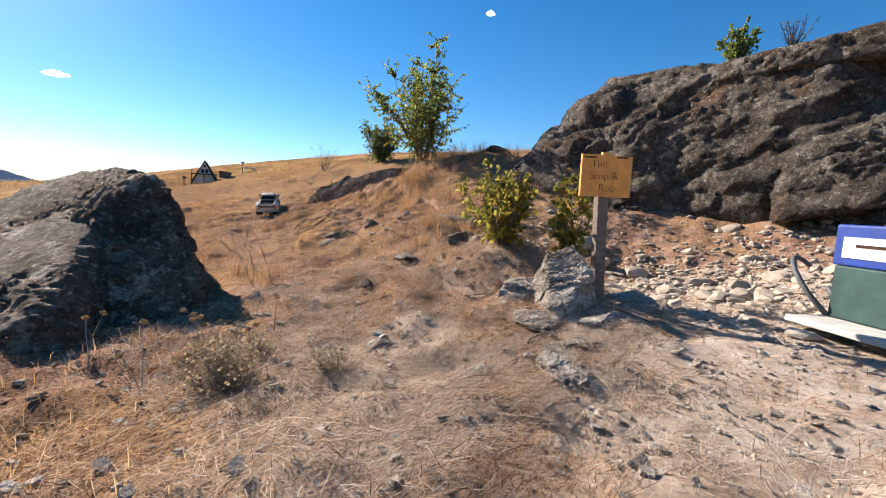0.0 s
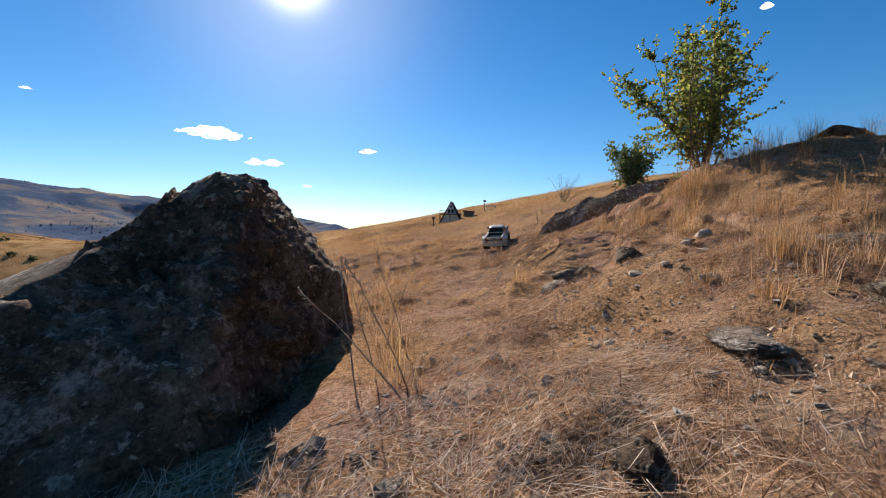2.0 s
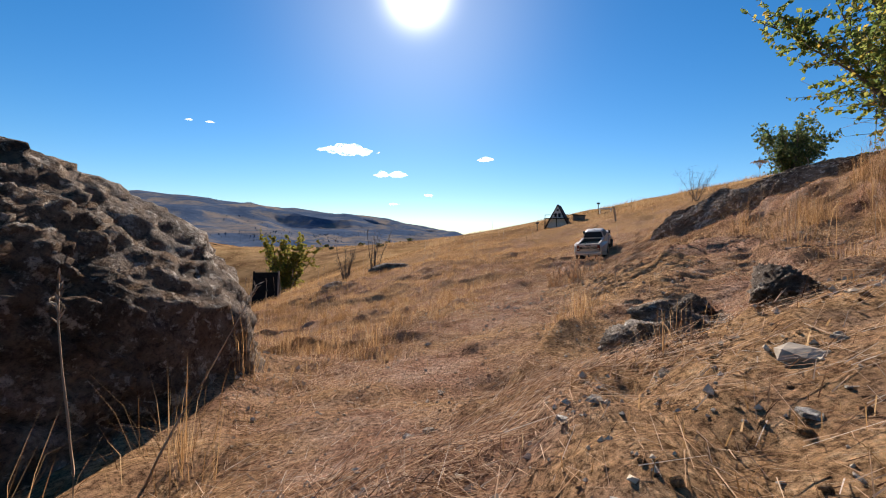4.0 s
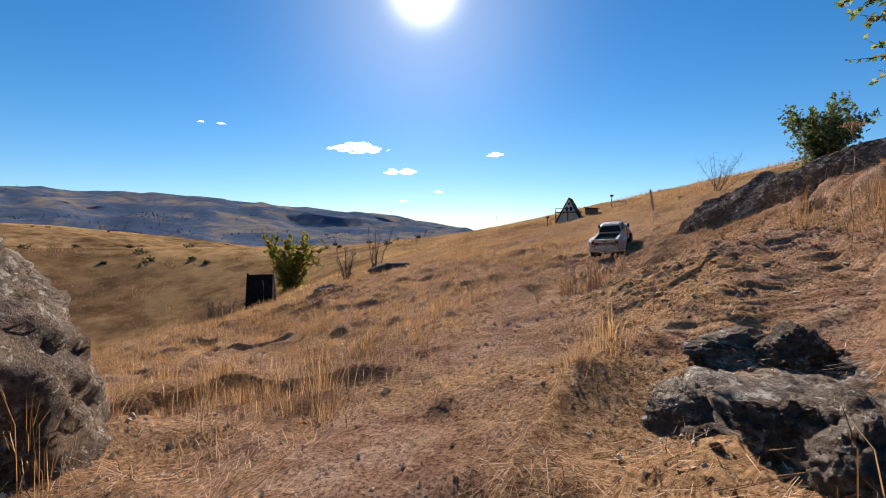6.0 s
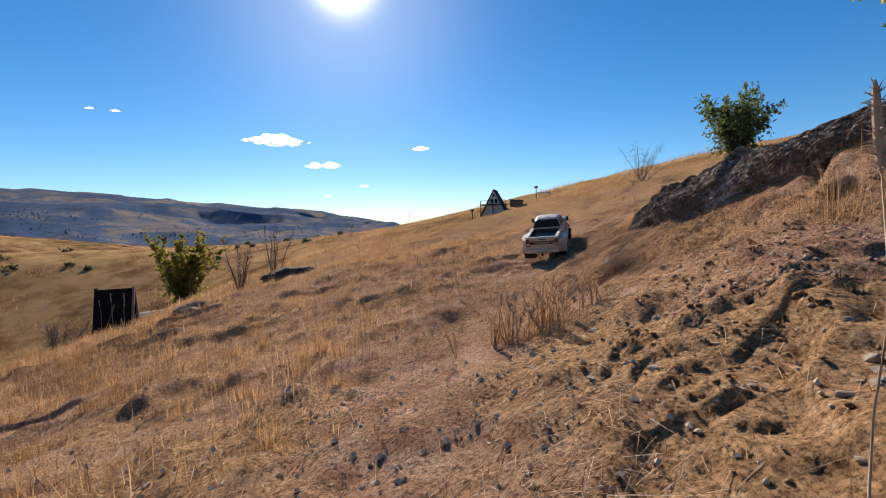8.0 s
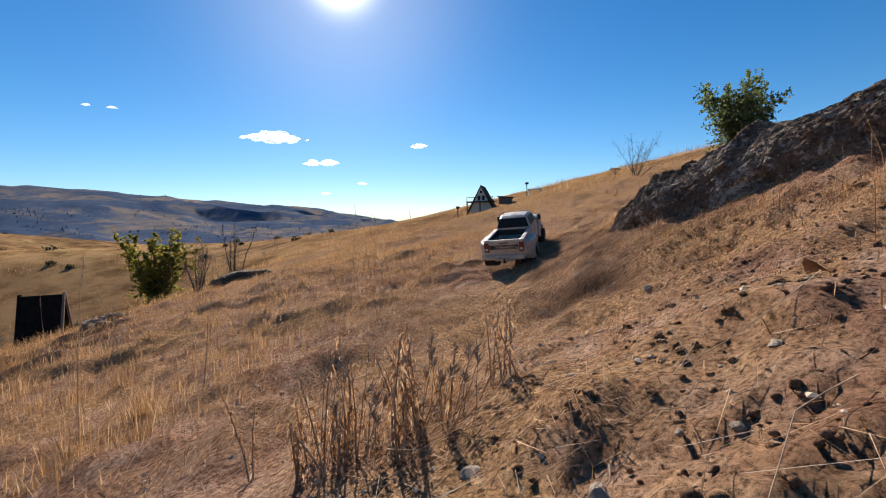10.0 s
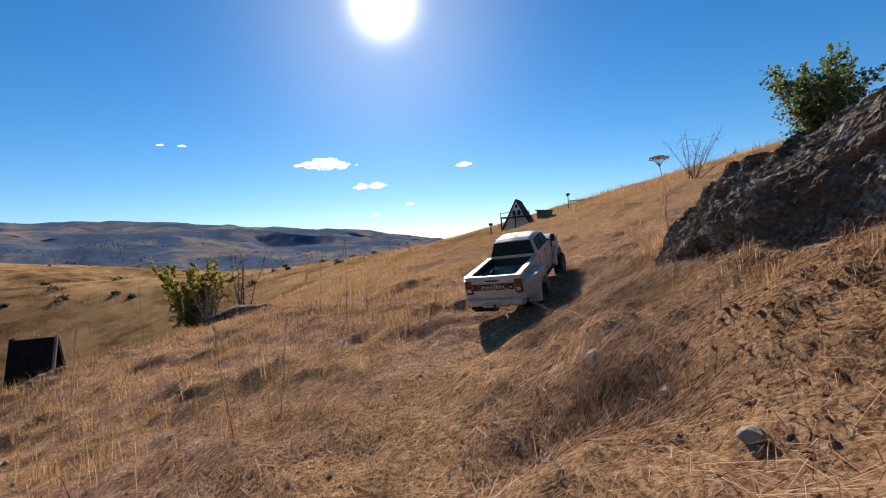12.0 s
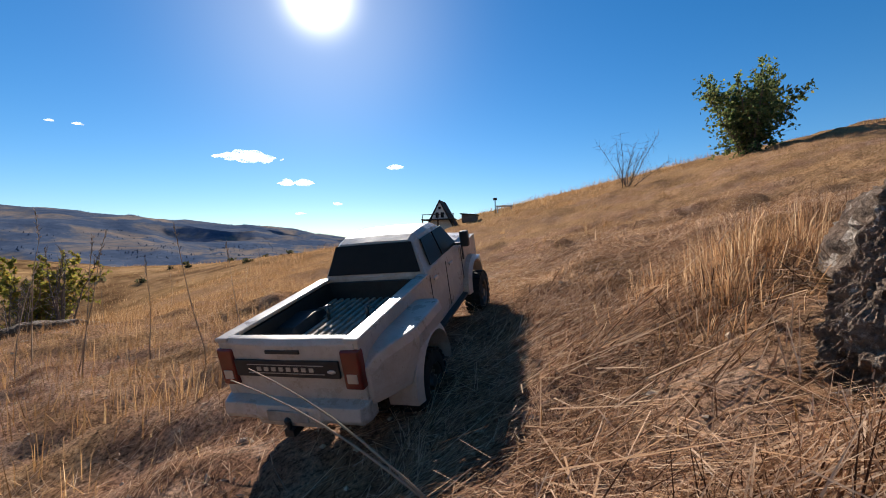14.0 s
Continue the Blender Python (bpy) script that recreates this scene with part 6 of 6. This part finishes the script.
    for y, z in ((0.158, 0.172), (0.17, 0.178), (0.22, 0.178), (0.27, 0.172), (0.287, 0.162)):
        secs.append([(-0.1, y, 0.15), (-0.1, y, z - 0.01), (-0.09, y, z), (-0.04, y, z + 0.004), (0, y, z + 0.002), (0.04, y, z + 0.004), (0.09, y, z), (0.1, y, z - 0.01), (0.1, y, 0.15)])
    loft(bm, secs)
    part("hood", bm, PAINT, t)
    bm = bmesh.new()
    box(bm, (0, 0.286, 0.14), (0.13, 0.012, 0.05), 0.003)
    part("grille", bm, BLACK, t)
    bm = bmesh.new()
    box(bm, (0, 0.296, 0.095), (0.21, 0.03, 0.03), 0.006)
    part("front_bumper", bm, CHROME, t, "chrome bumper")
    return t


build_truck(pose(2.12, 5.316, 0.305, 14.0, -2.5, -32.4))


# ---- sign on a post ----
BOARD = plain("orange_board", (0.82, 0.36, 0.085), 0.7, 0, 0.3, 0.14, 14)
POST = plain("weathered_post", (0.2, 0.15, 0.12), 0.9, 0, 0.2, 0.35, 40, 0.4, 0.002)
INK = plain("dark_ink", (0.06, 0.025, 0.015), 0.9, scale=30)


def build_sign(x, y):
    z = ground_at(x, y)
    s = empty("wooden_sign", pose(x, y, z, 0, 2.5, 142) @ Matrix.Scale(0.54, 4), "orange painted wooden sign on a weathered post", "sign")
    bm = bmesh.new()
    box(bm, (0, 0, 0.38), (0.075, 0.06, 0.9), 0.006)
    part("post", bm, POST, s, "weathered grey wooden post")
    bm = bmesh.new()
    box(bm, (0, 0.044, 0.86), (0.36, 0.022, 0.27), 0.003, Euler((0, radians(-2), 0)))
    board = part("board", bm, BOARD, s, "orange board with hand-lettered words")
    for row, (word, dx) in enumerate((("The", 0.055), ("Stop &", 0.02), ("Rob", 0.0))):
        cu = bpy.data.curves.new("lettering", "FONT")
        cu.body, cu.size, cu.extrude, cu.align_x, cu.offset = word, 0.074, 0.001, "CENTER", -0.0022
        cu.materials.append(INK)
        ob = new("lettering", cu)
        ob.parent = board
        ob.matrix_basis = Matrix.Translation((dx, 0.057, 0.915 - row * 0.078)) @ Matrix.Rotation(math.pi, 4, "Z") @ Matrix.Rotation(math.pi / 2, 4, "X") @ Matrix.Rotation(0.04 - 0.05 * row, 4, "Z")
    for dx in (-0.11, 0.12):
        bm = bmesh.new()
        box(bm, (dx, 0.0565, 0.98), (0.085, 0.002, 0.008))
        part("letter_bar", bm, INK, board)
    bm = bmesh.new()
    box(bm, (0.0, 0.03, 1.005), (0.05, 0.03, 0.022), 0.004)
    part("knob", bm, BOARD, s, "small block on the top edge")


build_sign(0.76, 0.14)


# ---- tank, hose and slab at the flat place ----
GREEN = plain("green_paint", (0.03, 0.07, 0.06), 0.5, 0, 0.4, 0.3, 12)
BLUE = plain("blue_paint", (0.02, 0.05, 0.26), 0.45, 0, 0.4, 0.2, 12)
WHITE = plain("white_paint", (0.72, 0.72, 0.7), 0.6, 0, 0.3, 0.08, 20)
HOSE = plain("grey_hose", (0.1, 0.1, 0.095), 0.6, 0, 0.3, 0.3, 40)
CONCRETE = plain("pale_slab", (0.52, 0.49, 0.44), 0.9, 0, 0.2, 0.2, 15)


def build_tank():
    x, y = 1.05, -0.71
    z = ground_at(x, y)
    t = empty("model_fuel_tank", pose(x, y, z + 0.012, 0, 0, 48) @ Matrix.Scale(0.65, 4), "green model fuel tank with a blue top and white label", "fuel tank")
    bm = bmesh.new()
    secs = []
    for zz, g in ((0.0, 0.0), (0.26, -0.004)):
        secs.append([(-0.25 - g, -0.2, zz), (0.25 + g, -0.2, zz), (0.25 + g, 0.2, zz), (-0.25 - g, 0.2, zz)])
    loft(bm, secs)
    bevelled(bm, 0.01, 3)
    part("body", bm, GREEN, t, "worn dark green body")
    bm = bmesh.new()
    box(bm, (0, 0, 0.36), (0.51, 0.41, 0.2), 0.012, None, 3)
    top = part("top", bm, BLUE, t, "blue top")
    bm = bmesh.new()
    box(bm, (0.06, 0.207, 0.35), (0.3, 0.006, 0.1), 0.001)
    label = part("label_plate", bm, WHITE, top, "white label plate")
    bm = bmesh.new()
    box(bm, (0.06, 0.2115, 0.36), (0.18, 0.003, 0.014))
    part("letter_bar", bm, INK, label)
    bm = bmesh.new()
    box(bm, (-0.257, 0.02, 0.35), (0.006, 0.24, 0.1), 0.001)
    part("label_plate", bm, WHITE, top, "white label plate")
    s = empty("concrete_slab", pose(x - 0.08, y + 0.03, z, 0, 0, 48) @ Matrix.Scale(0.65, 4), "flat pale slab under the model fuel tank", "slab")
    bm = bmesh.new()
    box(bm, (0, 0, 0.0), (0.66, 0.56, 0.03), 0.006)
    part("slab", bm, CONCRETE, s)
    h = empty("hose", pose(1.19, -0.47, ground_at(1.19, -0.47)) @ Matrix.Scale(0.6, 4), "coiled grey hose leaning by rubble", "hose")
    bm = bmesh.new()
    pts = [(0.17 * math.cos(a) - 0.05, 0.12 * math.sin(a), 0.17 + 0.16 * math.sin(a + 0.4)) for a in [radians(20 + k * 15) for k in range(22)]]
    tube(bm, pts, [0.014] * len(pts), 8)
    part("coil", bm, HOSE, h, "", True)


build_tank()


# ---- model A-frame cabin on the hill ----
SHINGLE = plain("dark_shingle", (0.05, 0.042, 0.036), 0.9, 0, 0.2, 0.4, 30)
CABIN = plain("pale_board_wall", (0.72, 0.69, 0.63), 0.8, 0, 0.2, 0.12, 18)
TIMBER = plain("dark_timber", (0.07, 0.05, 0.036), 0.85, 0, 0.2, 0.3, 30)


def build_cabin(x, y):
    z = ground_at(x, y)
    c = empty("model_cabin", pose(x, y, z - 0.02, 0, 0, -26), "small A-frame model cabin with dark roof and pale front", "cabin")
    W, D, H, F = 0.29, 0.5, 0.58, 0.24
    for s in (-1, 1):
        bm = bmesh.new()
        e = W + 0.03
        pts = [(s * e, -0.03), (0, H), (0, H + 0.035), (s * (e + 0.03), -0.03)]
        loft(bm, [[(px, yy, pz) for px, pz in pts] for yy in (-0.06, D)])
        roof = part("roof_slope", bm, SHINGLE, c, "dark shingled roof slope")
        for k in range(7):
            t = (k + 0.5) / 7
            bm = bmesh.new()
            ang = math.atan2(H + 0.03, e)
            box(bm, (s * (e + 0.025) * (1 - t), D / 2 - 0.03, -0.02 + (H + 0.05) * t), (0.095, D + 0.065, 0.008), 0.0, Euler((0, s * ang, 0)))
            part("shingle", bm, SHINGLE, roof)

    def tri(name, z0, z1, yy, th, material, label=""):
        bm = bmesh.new()
        w0, w1 = W * (1 - z0 / H), W * (1 - z1 / H)
        loft(bm, [[(-w0, q, z0), (w0, q, z0), (max(w1, 0.004), q, z1), (-max(w1, 0.004), q, z1)] for q in (yy, yy + th)])
        return part(name, bm, material, c, label)
    tri("lower_wall", 0.0, F - 0.01, -0.04, 0.012, CABIN, "pale lower front wall")
    tri("upper_wall", F + 0.01, H - 0.02, -0.045, 0.012, CABIN, "pale upper front wall")
    tri("back_wall", 0.0, H - 0.02, D - 0.03, 0.012, CABIN)
    for px, pz, w, h in ((-0.05, 0.33, 0.06, 0.1), (0.05, 0.33, 0.06, 0.1), (0, 0.46, 0.05, 0.05)):
        bm = bmesh.new()
        box(bm, (px, -0.049, pz), (w, 0.008, h), 0.002)
        part("window", bm, GLASS, c, "dark small window")
    bm = bmesh.new()
    box(bm, (0, -0.1, F), (0.62, 0.26, 0.02), 0.003)
    deck = part("deck", bm, TIMBER, c, "dark timber deck")
    for px in (-0.29, 0.0, 0.29):
        bm = bmesh.new()
        box(bm, (px, -0.21, F / 2 - 0.04), (0.022, 0.022, F + 0.06), 0.002)
        part("deck_post", bm, TIMBER, deck)
        bm = bmesh.new()
        box(bm, (px, -0.22, F + 0.05), (0.012, 0.012, 0.09))
        part("rail_post", bm, TIMBER, deck)
    bm = bmesh.new()
    box(bm, (0, -0.22, F + 0.092), (0.6, 0.014, 0.012))
    part("handrail", bm, TIMBER, deck)
    for s in (-1, 1):
        bm = bmesh.new()
        tube(bm, [(s * (W + 0.02), -0.065, -0.02), (0, -0.065, H + 0.02)], [0.009, 0.009], 6)
        part("barge_board", bm, TIMBER, c)


build_cabin(3.85, 12.35)


def build_small_yard():
    """The small fittings round the cabin."""
    for x, y, h in ((3.22, 12.0, 0.22), (5.3, 13.3, 0.3)):
        z = ground_at(x, y)
        l = empty("model_lamp_post", pose(x, y, z - 0.01), "small dark model lamp post near the cabin", "lamp post")
        bm = bmesh.new()
        tube(bm, [(0, 0, 0), (0, 0, h)], [0.012, 0.01], 8)
        part("pole", bm, TIMBER, l, "", True)
        bm = bmesh.new()
        box(bm, (0, 0, h + 0.025), (0.07, 0.07, 0.05), 0.006)
        part("lantern", bm, BLACK, l)
    x, y = 5.55, 13.4
    b = empty("model_bench", pose(x, y, ground_at(x, y) - 0.01, 0, 0, -20), "small pale model bench on the hill crest", "bench")
    bm = bmesh.new()
    box(bm, (0, 0, 0.14), (0.36, 0.14, 0.025), 0.003)
    part("seat", bm, CABIN, b)
    for px in (-0.15, 0.15):
        bm = bmesh.new()
        box(bm, (px, 0, 0.065), (0.025, 0.12, 0.13), 0.002)
        part("leg", bm, CABIN, b)
    x, y = 4.55, 12.75
    b = empty("model_shed", pose(x, y, ground_at(x, y) - 0.01, 0, 0, -26), "low weathered model shed beside the cabin", "shed")
    bm = bmesh.new()
    box(bm, (0, 0, 0.07), (0.3, 0.22, 0.15), 0.004)
    part("wall", bm, POST, b)
    bm = bmesh.new()
    box(bm, (0, 0, 0.155), (0.36, 0.28, 0.02), 0.003, Euler((0, radians(6), 0)))
    part("roof", bm, SHINGLE, b)


build_small_yard()


# ---- black folding board on the slope ----
MATT = plain("matt_black_board", (0.014, 0.013, 0.012), 0.95, 0, 0.05, 0.4, 20)


def build_board(x, y):
    z = ground_at(x, y)
    a = empty("folding_board", pose(x, y, z - 0.02, 0, 0, 12), "black folding A-board standing in grass, seen from behind", "folding board")
    for s, material, label in ((-1, MATT, "matt black panel"), (1, MATT, "matt black panel")):
        bm = bmesh.new()
        box(bm, (0, s * 0.1, 0.31), (0.38, 0.012, 0.6), 0.003, Euler((radians(s * 16), 0, 0)))
        part("panel", bm, material, a, label)
        for px in (-0.185, 0.185):
            bm = bmesh.new()
            box(bm, (px, s * 0.1, 0.3), (0.022, 0.026, 0.66), 0.003, Euler((radians(s * 16), 0, 0)))
            part("leg", bm, POST if px > 0 else MATT, a, "weathered wooden leg" if px > 0 else "")


build_board(-2.12, 8.1)


# ---- loose litter ----
LITTER = leaf_material("dead_leaf", [(0.0, (0.2, 0.09, 0.04)), (0.5, (0.36, 0.2, 0.1)), (1.0, (0.5, 0.33, 0.2))], True)


def build_litter():
    rnd = random.Random(91)
    meshes = []
    for ln, w in ((0.05, 0.034), (0.036, 0.026), (0.044, 0.02)):
        bm = leaf_bmesh(ln, w, 0.7)
        me = bpy.data.meshes.new("dead_leaf")
        bm.to_mesh(me)
        bm.free()
        me.materials.append(LITTER)
        meshes.append(me)
    for i in range(70):
        x, y = rnd.choice([(rnd.gauss(-0.1, 0.5), rnd.gauss(0.9, 0.35)), (rnd.gauss(1.3, 0.7), rnd.gauss(1.3, 0.6)), (rnd.gauss(2.1, 0.5), rnd.gauss(4.0, 0.7))])
        if float(track_distance(np.array([x]), np.array([y]))[0]) < 0.6 and y > 0.9:
            continue
        ob = new("dead_leaf", meshes[rnd.randrange(3)])
        ob.matrix_world = pose(x, y, ground_at(x, y) + 0.008, rnd.uniform(-30, 30), rnd.uniform(-30, 30), rnd.uniform(0, 360))
        tagged(ob, "curled brown dead leaf lying on straw", "leaf", "dead leaves on the ground")
    for i, (x, y, turn, ln) in enumerate([(0.62, -0.15, 70, 0.34), (0.2, 0.1, 10, 0.22), (1.25, 0.3, 100, 0.2), (1.75, 2.6, 20, 0.45), (0.45, 0.5, -20, 0.25)]):
        bm = bmesh.new()
        c, s = math.cos(radians(turn)), math.sin(radians(turn))
        pts = [(x + c * ln * k / 6 + rnd.gauss(0, 0.008), y + s * ln * k / 6 + rnd.gauss(0, 0.008)) for k in range(7)]
        tube(bm, [(px, py, ground_at(px, py) + 0.008) for px, py in pts], [0.0045 - 0.00045 * k for k in range(7)], 6)
        tagged(part("stick", bm, POST, None, "", True), "grey dead stick lying on the ground", "stick", "sticks on the ground")


build_litter()


# ---- clouds ----
def cloud_material():
    m, nt, b = mat("cloud", 1.0, 0, 0.0)
    b.inputs["Base Color"].default_value = (0.9, 0.9, 0.9, 1)
    b.inputs["Emission Color"].default_value = (0.95, 0.97, 1, 1)
    b.inputs["Emission Strength"].default_value = 0.6
    co = object_pos(nt)
    n = noise_out(nt, 0.02, 8, 0.65, co)
    tr = nt.nodes.new("ShaderNodeBsdfTransparent")
    mx = nt.nodes.new("ShaderNodeMixShader")
    nt.links.new(ramp(nt, n, [(0.4, (0, 0, 0)), (0.72, (0.9, 0.9, 0.9))]), mx.inputs[0])
    nt.links.new(tr.outputs[0], mx.inputs[1])
    nt.links.new(b.outputs[0], mx.inputs[2])
    nt.links.new(mx.outputs[0], nt.nodes["Material Output"].inputs["Surface"])
    return m


CLOUD = cloud_material()


def build_clouds():
    rnd = random.Random(12)
    for x, y, z, w, h in ((-560, 2960, 605, 420, 60), (-225, 2990, 452, 130, 34), (-330, 2990, 448, 130, 26), (380, 2970, 562, 120, 32), (-10, 3000, 315, 60, 18),
                          (-1330, 2650, 700, 50, 13), (-1430, 2600, 700, 40, 10), (2380, 1752, 1270, 60, 22), (-250, 3000, 250, 90, 14)):
        c = Vector((x, y, z))
        ob = empty("cloud", Matrix.Translation(c), "small white fair-weather cloud in a blue sky", "cloud", "clouds")
        ob["kind"] = "structure"
        side = Vector((y, -x, 0)).normalized()
        bm = bmesh.new()
        for k in range(16):
            t = rnd.uniform(-1, 1)
            size = h * rnd.uniform(0.4, 0.85) * (1.1 - abs(t))
            p = side * t * w / 2 + Vector((0, 0, abs(rnd.gauss(0, 0.25)) * h * (1 - abs(t))))
            bmesh.ops.create_icosphere(bm, subdivisions=2, radius=1, matrix=Matrix.Translation(p) @ Matrix.Diagonal((size * 1.9, size * 1.9, size * 0.8, 1)))
        for v in bm.verts:
            v.co += v.co.normalized() * 0 + Vector((noise.noise(v.co * 0.03), noise.noise(v.co * 0.03 + Vector((5, 0, 0))), noise.noise(v.co * 0.03 + Vector((0, 9, 0))))) * h * 0.25
        part("vapour", bm, CLOUD, ob, "", True)


build_clouds()


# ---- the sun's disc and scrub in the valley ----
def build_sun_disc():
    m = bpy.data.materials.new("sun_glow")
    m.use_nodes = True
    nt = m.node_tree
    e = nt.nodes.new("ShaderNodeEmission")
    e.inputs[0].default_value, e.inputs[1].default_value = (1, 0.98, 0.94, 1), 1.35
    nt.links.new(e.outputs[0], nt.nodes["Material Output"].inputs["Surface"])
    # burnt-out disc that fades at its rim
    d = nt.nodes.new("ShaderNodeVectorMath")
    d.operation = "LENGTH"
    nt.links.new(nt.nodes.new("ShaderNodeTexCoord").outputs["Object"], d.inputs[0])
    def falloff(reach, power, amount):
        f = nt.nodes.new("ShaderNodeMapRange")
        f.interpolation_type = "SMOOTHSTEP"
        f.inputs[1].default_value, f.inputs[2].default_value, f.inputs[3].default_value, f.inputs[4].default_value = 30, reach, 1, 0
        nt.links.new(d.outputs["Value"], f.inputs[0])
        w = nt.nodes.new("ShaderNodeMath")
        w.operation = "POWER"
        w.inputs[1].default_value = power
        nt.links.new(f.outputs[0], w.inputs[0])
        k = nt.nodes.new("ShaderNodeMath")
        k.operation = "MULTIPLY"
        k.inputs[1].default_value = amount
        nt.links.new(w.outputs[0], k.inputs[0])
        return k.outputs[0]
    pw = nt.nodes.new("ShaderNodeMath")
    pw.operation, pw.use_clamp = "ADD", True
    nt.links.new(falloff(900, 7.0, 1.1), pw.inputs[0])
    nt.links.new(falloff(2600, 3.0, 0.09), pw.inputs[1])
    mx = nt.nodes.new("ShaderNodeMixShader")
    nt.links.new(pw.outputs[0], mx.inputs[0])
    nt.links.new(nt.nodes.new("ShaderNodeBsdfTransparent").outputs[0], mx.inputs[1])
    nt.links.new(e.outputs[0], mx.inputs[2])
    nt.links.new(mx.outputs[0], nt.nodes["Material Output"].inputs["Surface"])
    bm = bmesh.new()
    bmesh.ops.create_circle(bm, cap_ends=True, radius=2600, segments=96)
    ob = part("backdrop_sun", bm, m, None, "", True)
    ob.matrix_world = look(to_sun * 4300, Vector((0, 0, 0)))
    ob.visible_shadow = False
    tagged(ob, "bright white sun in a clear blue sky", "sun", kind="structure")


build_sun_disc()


def build_scrub():
    SCRUB = leaf_material("scrub_leaf", [(0.0, (0.03, 0.035, 0.02)), (0.6, (0.07, 0.075, 0.04)), (1.0, (0.15, 0.14, 0.07))])
    places = []
    rnd = random.Random(44)
    for _ in range(300):
        a = radians(rnd.uniform(-62, 4))
        r = rnd.choice((rnd.uniform(28, 60), rnd.uniform(55, 85), rnd.uniform(30, 150)))
        x, y = r * math.sin(a), r * math.cos(a)
        if rnd.random() > 0.35 + 0.65 * (vnoise(np.array([x]), np.array([y]), 14, 51)[0] > 0):
            continue
        z, s = ground_at(x, y), rnd.uniform(0.1, 0.34)
        for _ in range(45):
            d = unit(rnd, 0.4)
            places.append((Vector((x, y, z)) + Vector((d.x * s * 1.3, d.y * s * 1.3, abs(d.z) * s)) * rnd.uniform(0.4, 1.0), unit(rnd)))
    ob = leaf_cloud("scrub", places, 0.17, SCRUB, None, "dark scrub dotted over the golden valley")
    tagged(ob, category="scrub")


build_scrub()


# ---- trees on the far range ----
def build_far_woods():
    # the tree colour carries the bluish haze of the distance
    m = plain("hazed_far_conifer", (0.1, 0.12, 0.15), 1.0, 0, 0.0, 0.3, 0.01)
    r = np.random.default_rng(15)
    n = 22000
    a, d = np.radians(r.uniform(-64, 8, n)), r.uniform(1400, 3050, n)
    x, y = d * np.sin(a), d * np.cos(a)
    keep = r.random(n) < smooth(-0.1, 0.45, vnoise(x, y, 260, 61) + 0.6 * vnoise(x, y, 90, 62)) * 0.22 + 0.5 * smooth(2700, 2950, d)
    x, y = x[keep], y[keep]
    n = len(x)
    z, h = height(x, y), r.uniform(2.5, 5.5, n)
    w = h * r.uniform(0.28, 0.5, n)
    v = np.empty((n, 5, 3))
    for k in range(4):
        v[:, k] = np.stack([x + w * math.cos(k * math.pi / 2 + 0.4), y + w * math.sin(k * math.pi / 2 + 0.4), z - 1], 1)
    v[:, 4] = np.stack([x + r.normal(0, 0.6, n), y, z + h], 1)
    f = np.array([0, 1, 4, 1, 2, 4, 2, 3, 4, 3, 0, 4])
    loops = (np.arange(n)[:, None] * 5 + f[None]).ravel()
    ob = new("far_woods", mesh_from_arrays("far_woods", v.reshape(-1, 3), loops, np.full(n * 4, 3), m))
    tagged(ob, "dark conifer woods on the far hills, tinted blue-grey for haze", "woods", kind="stuff")


build_far_woods()
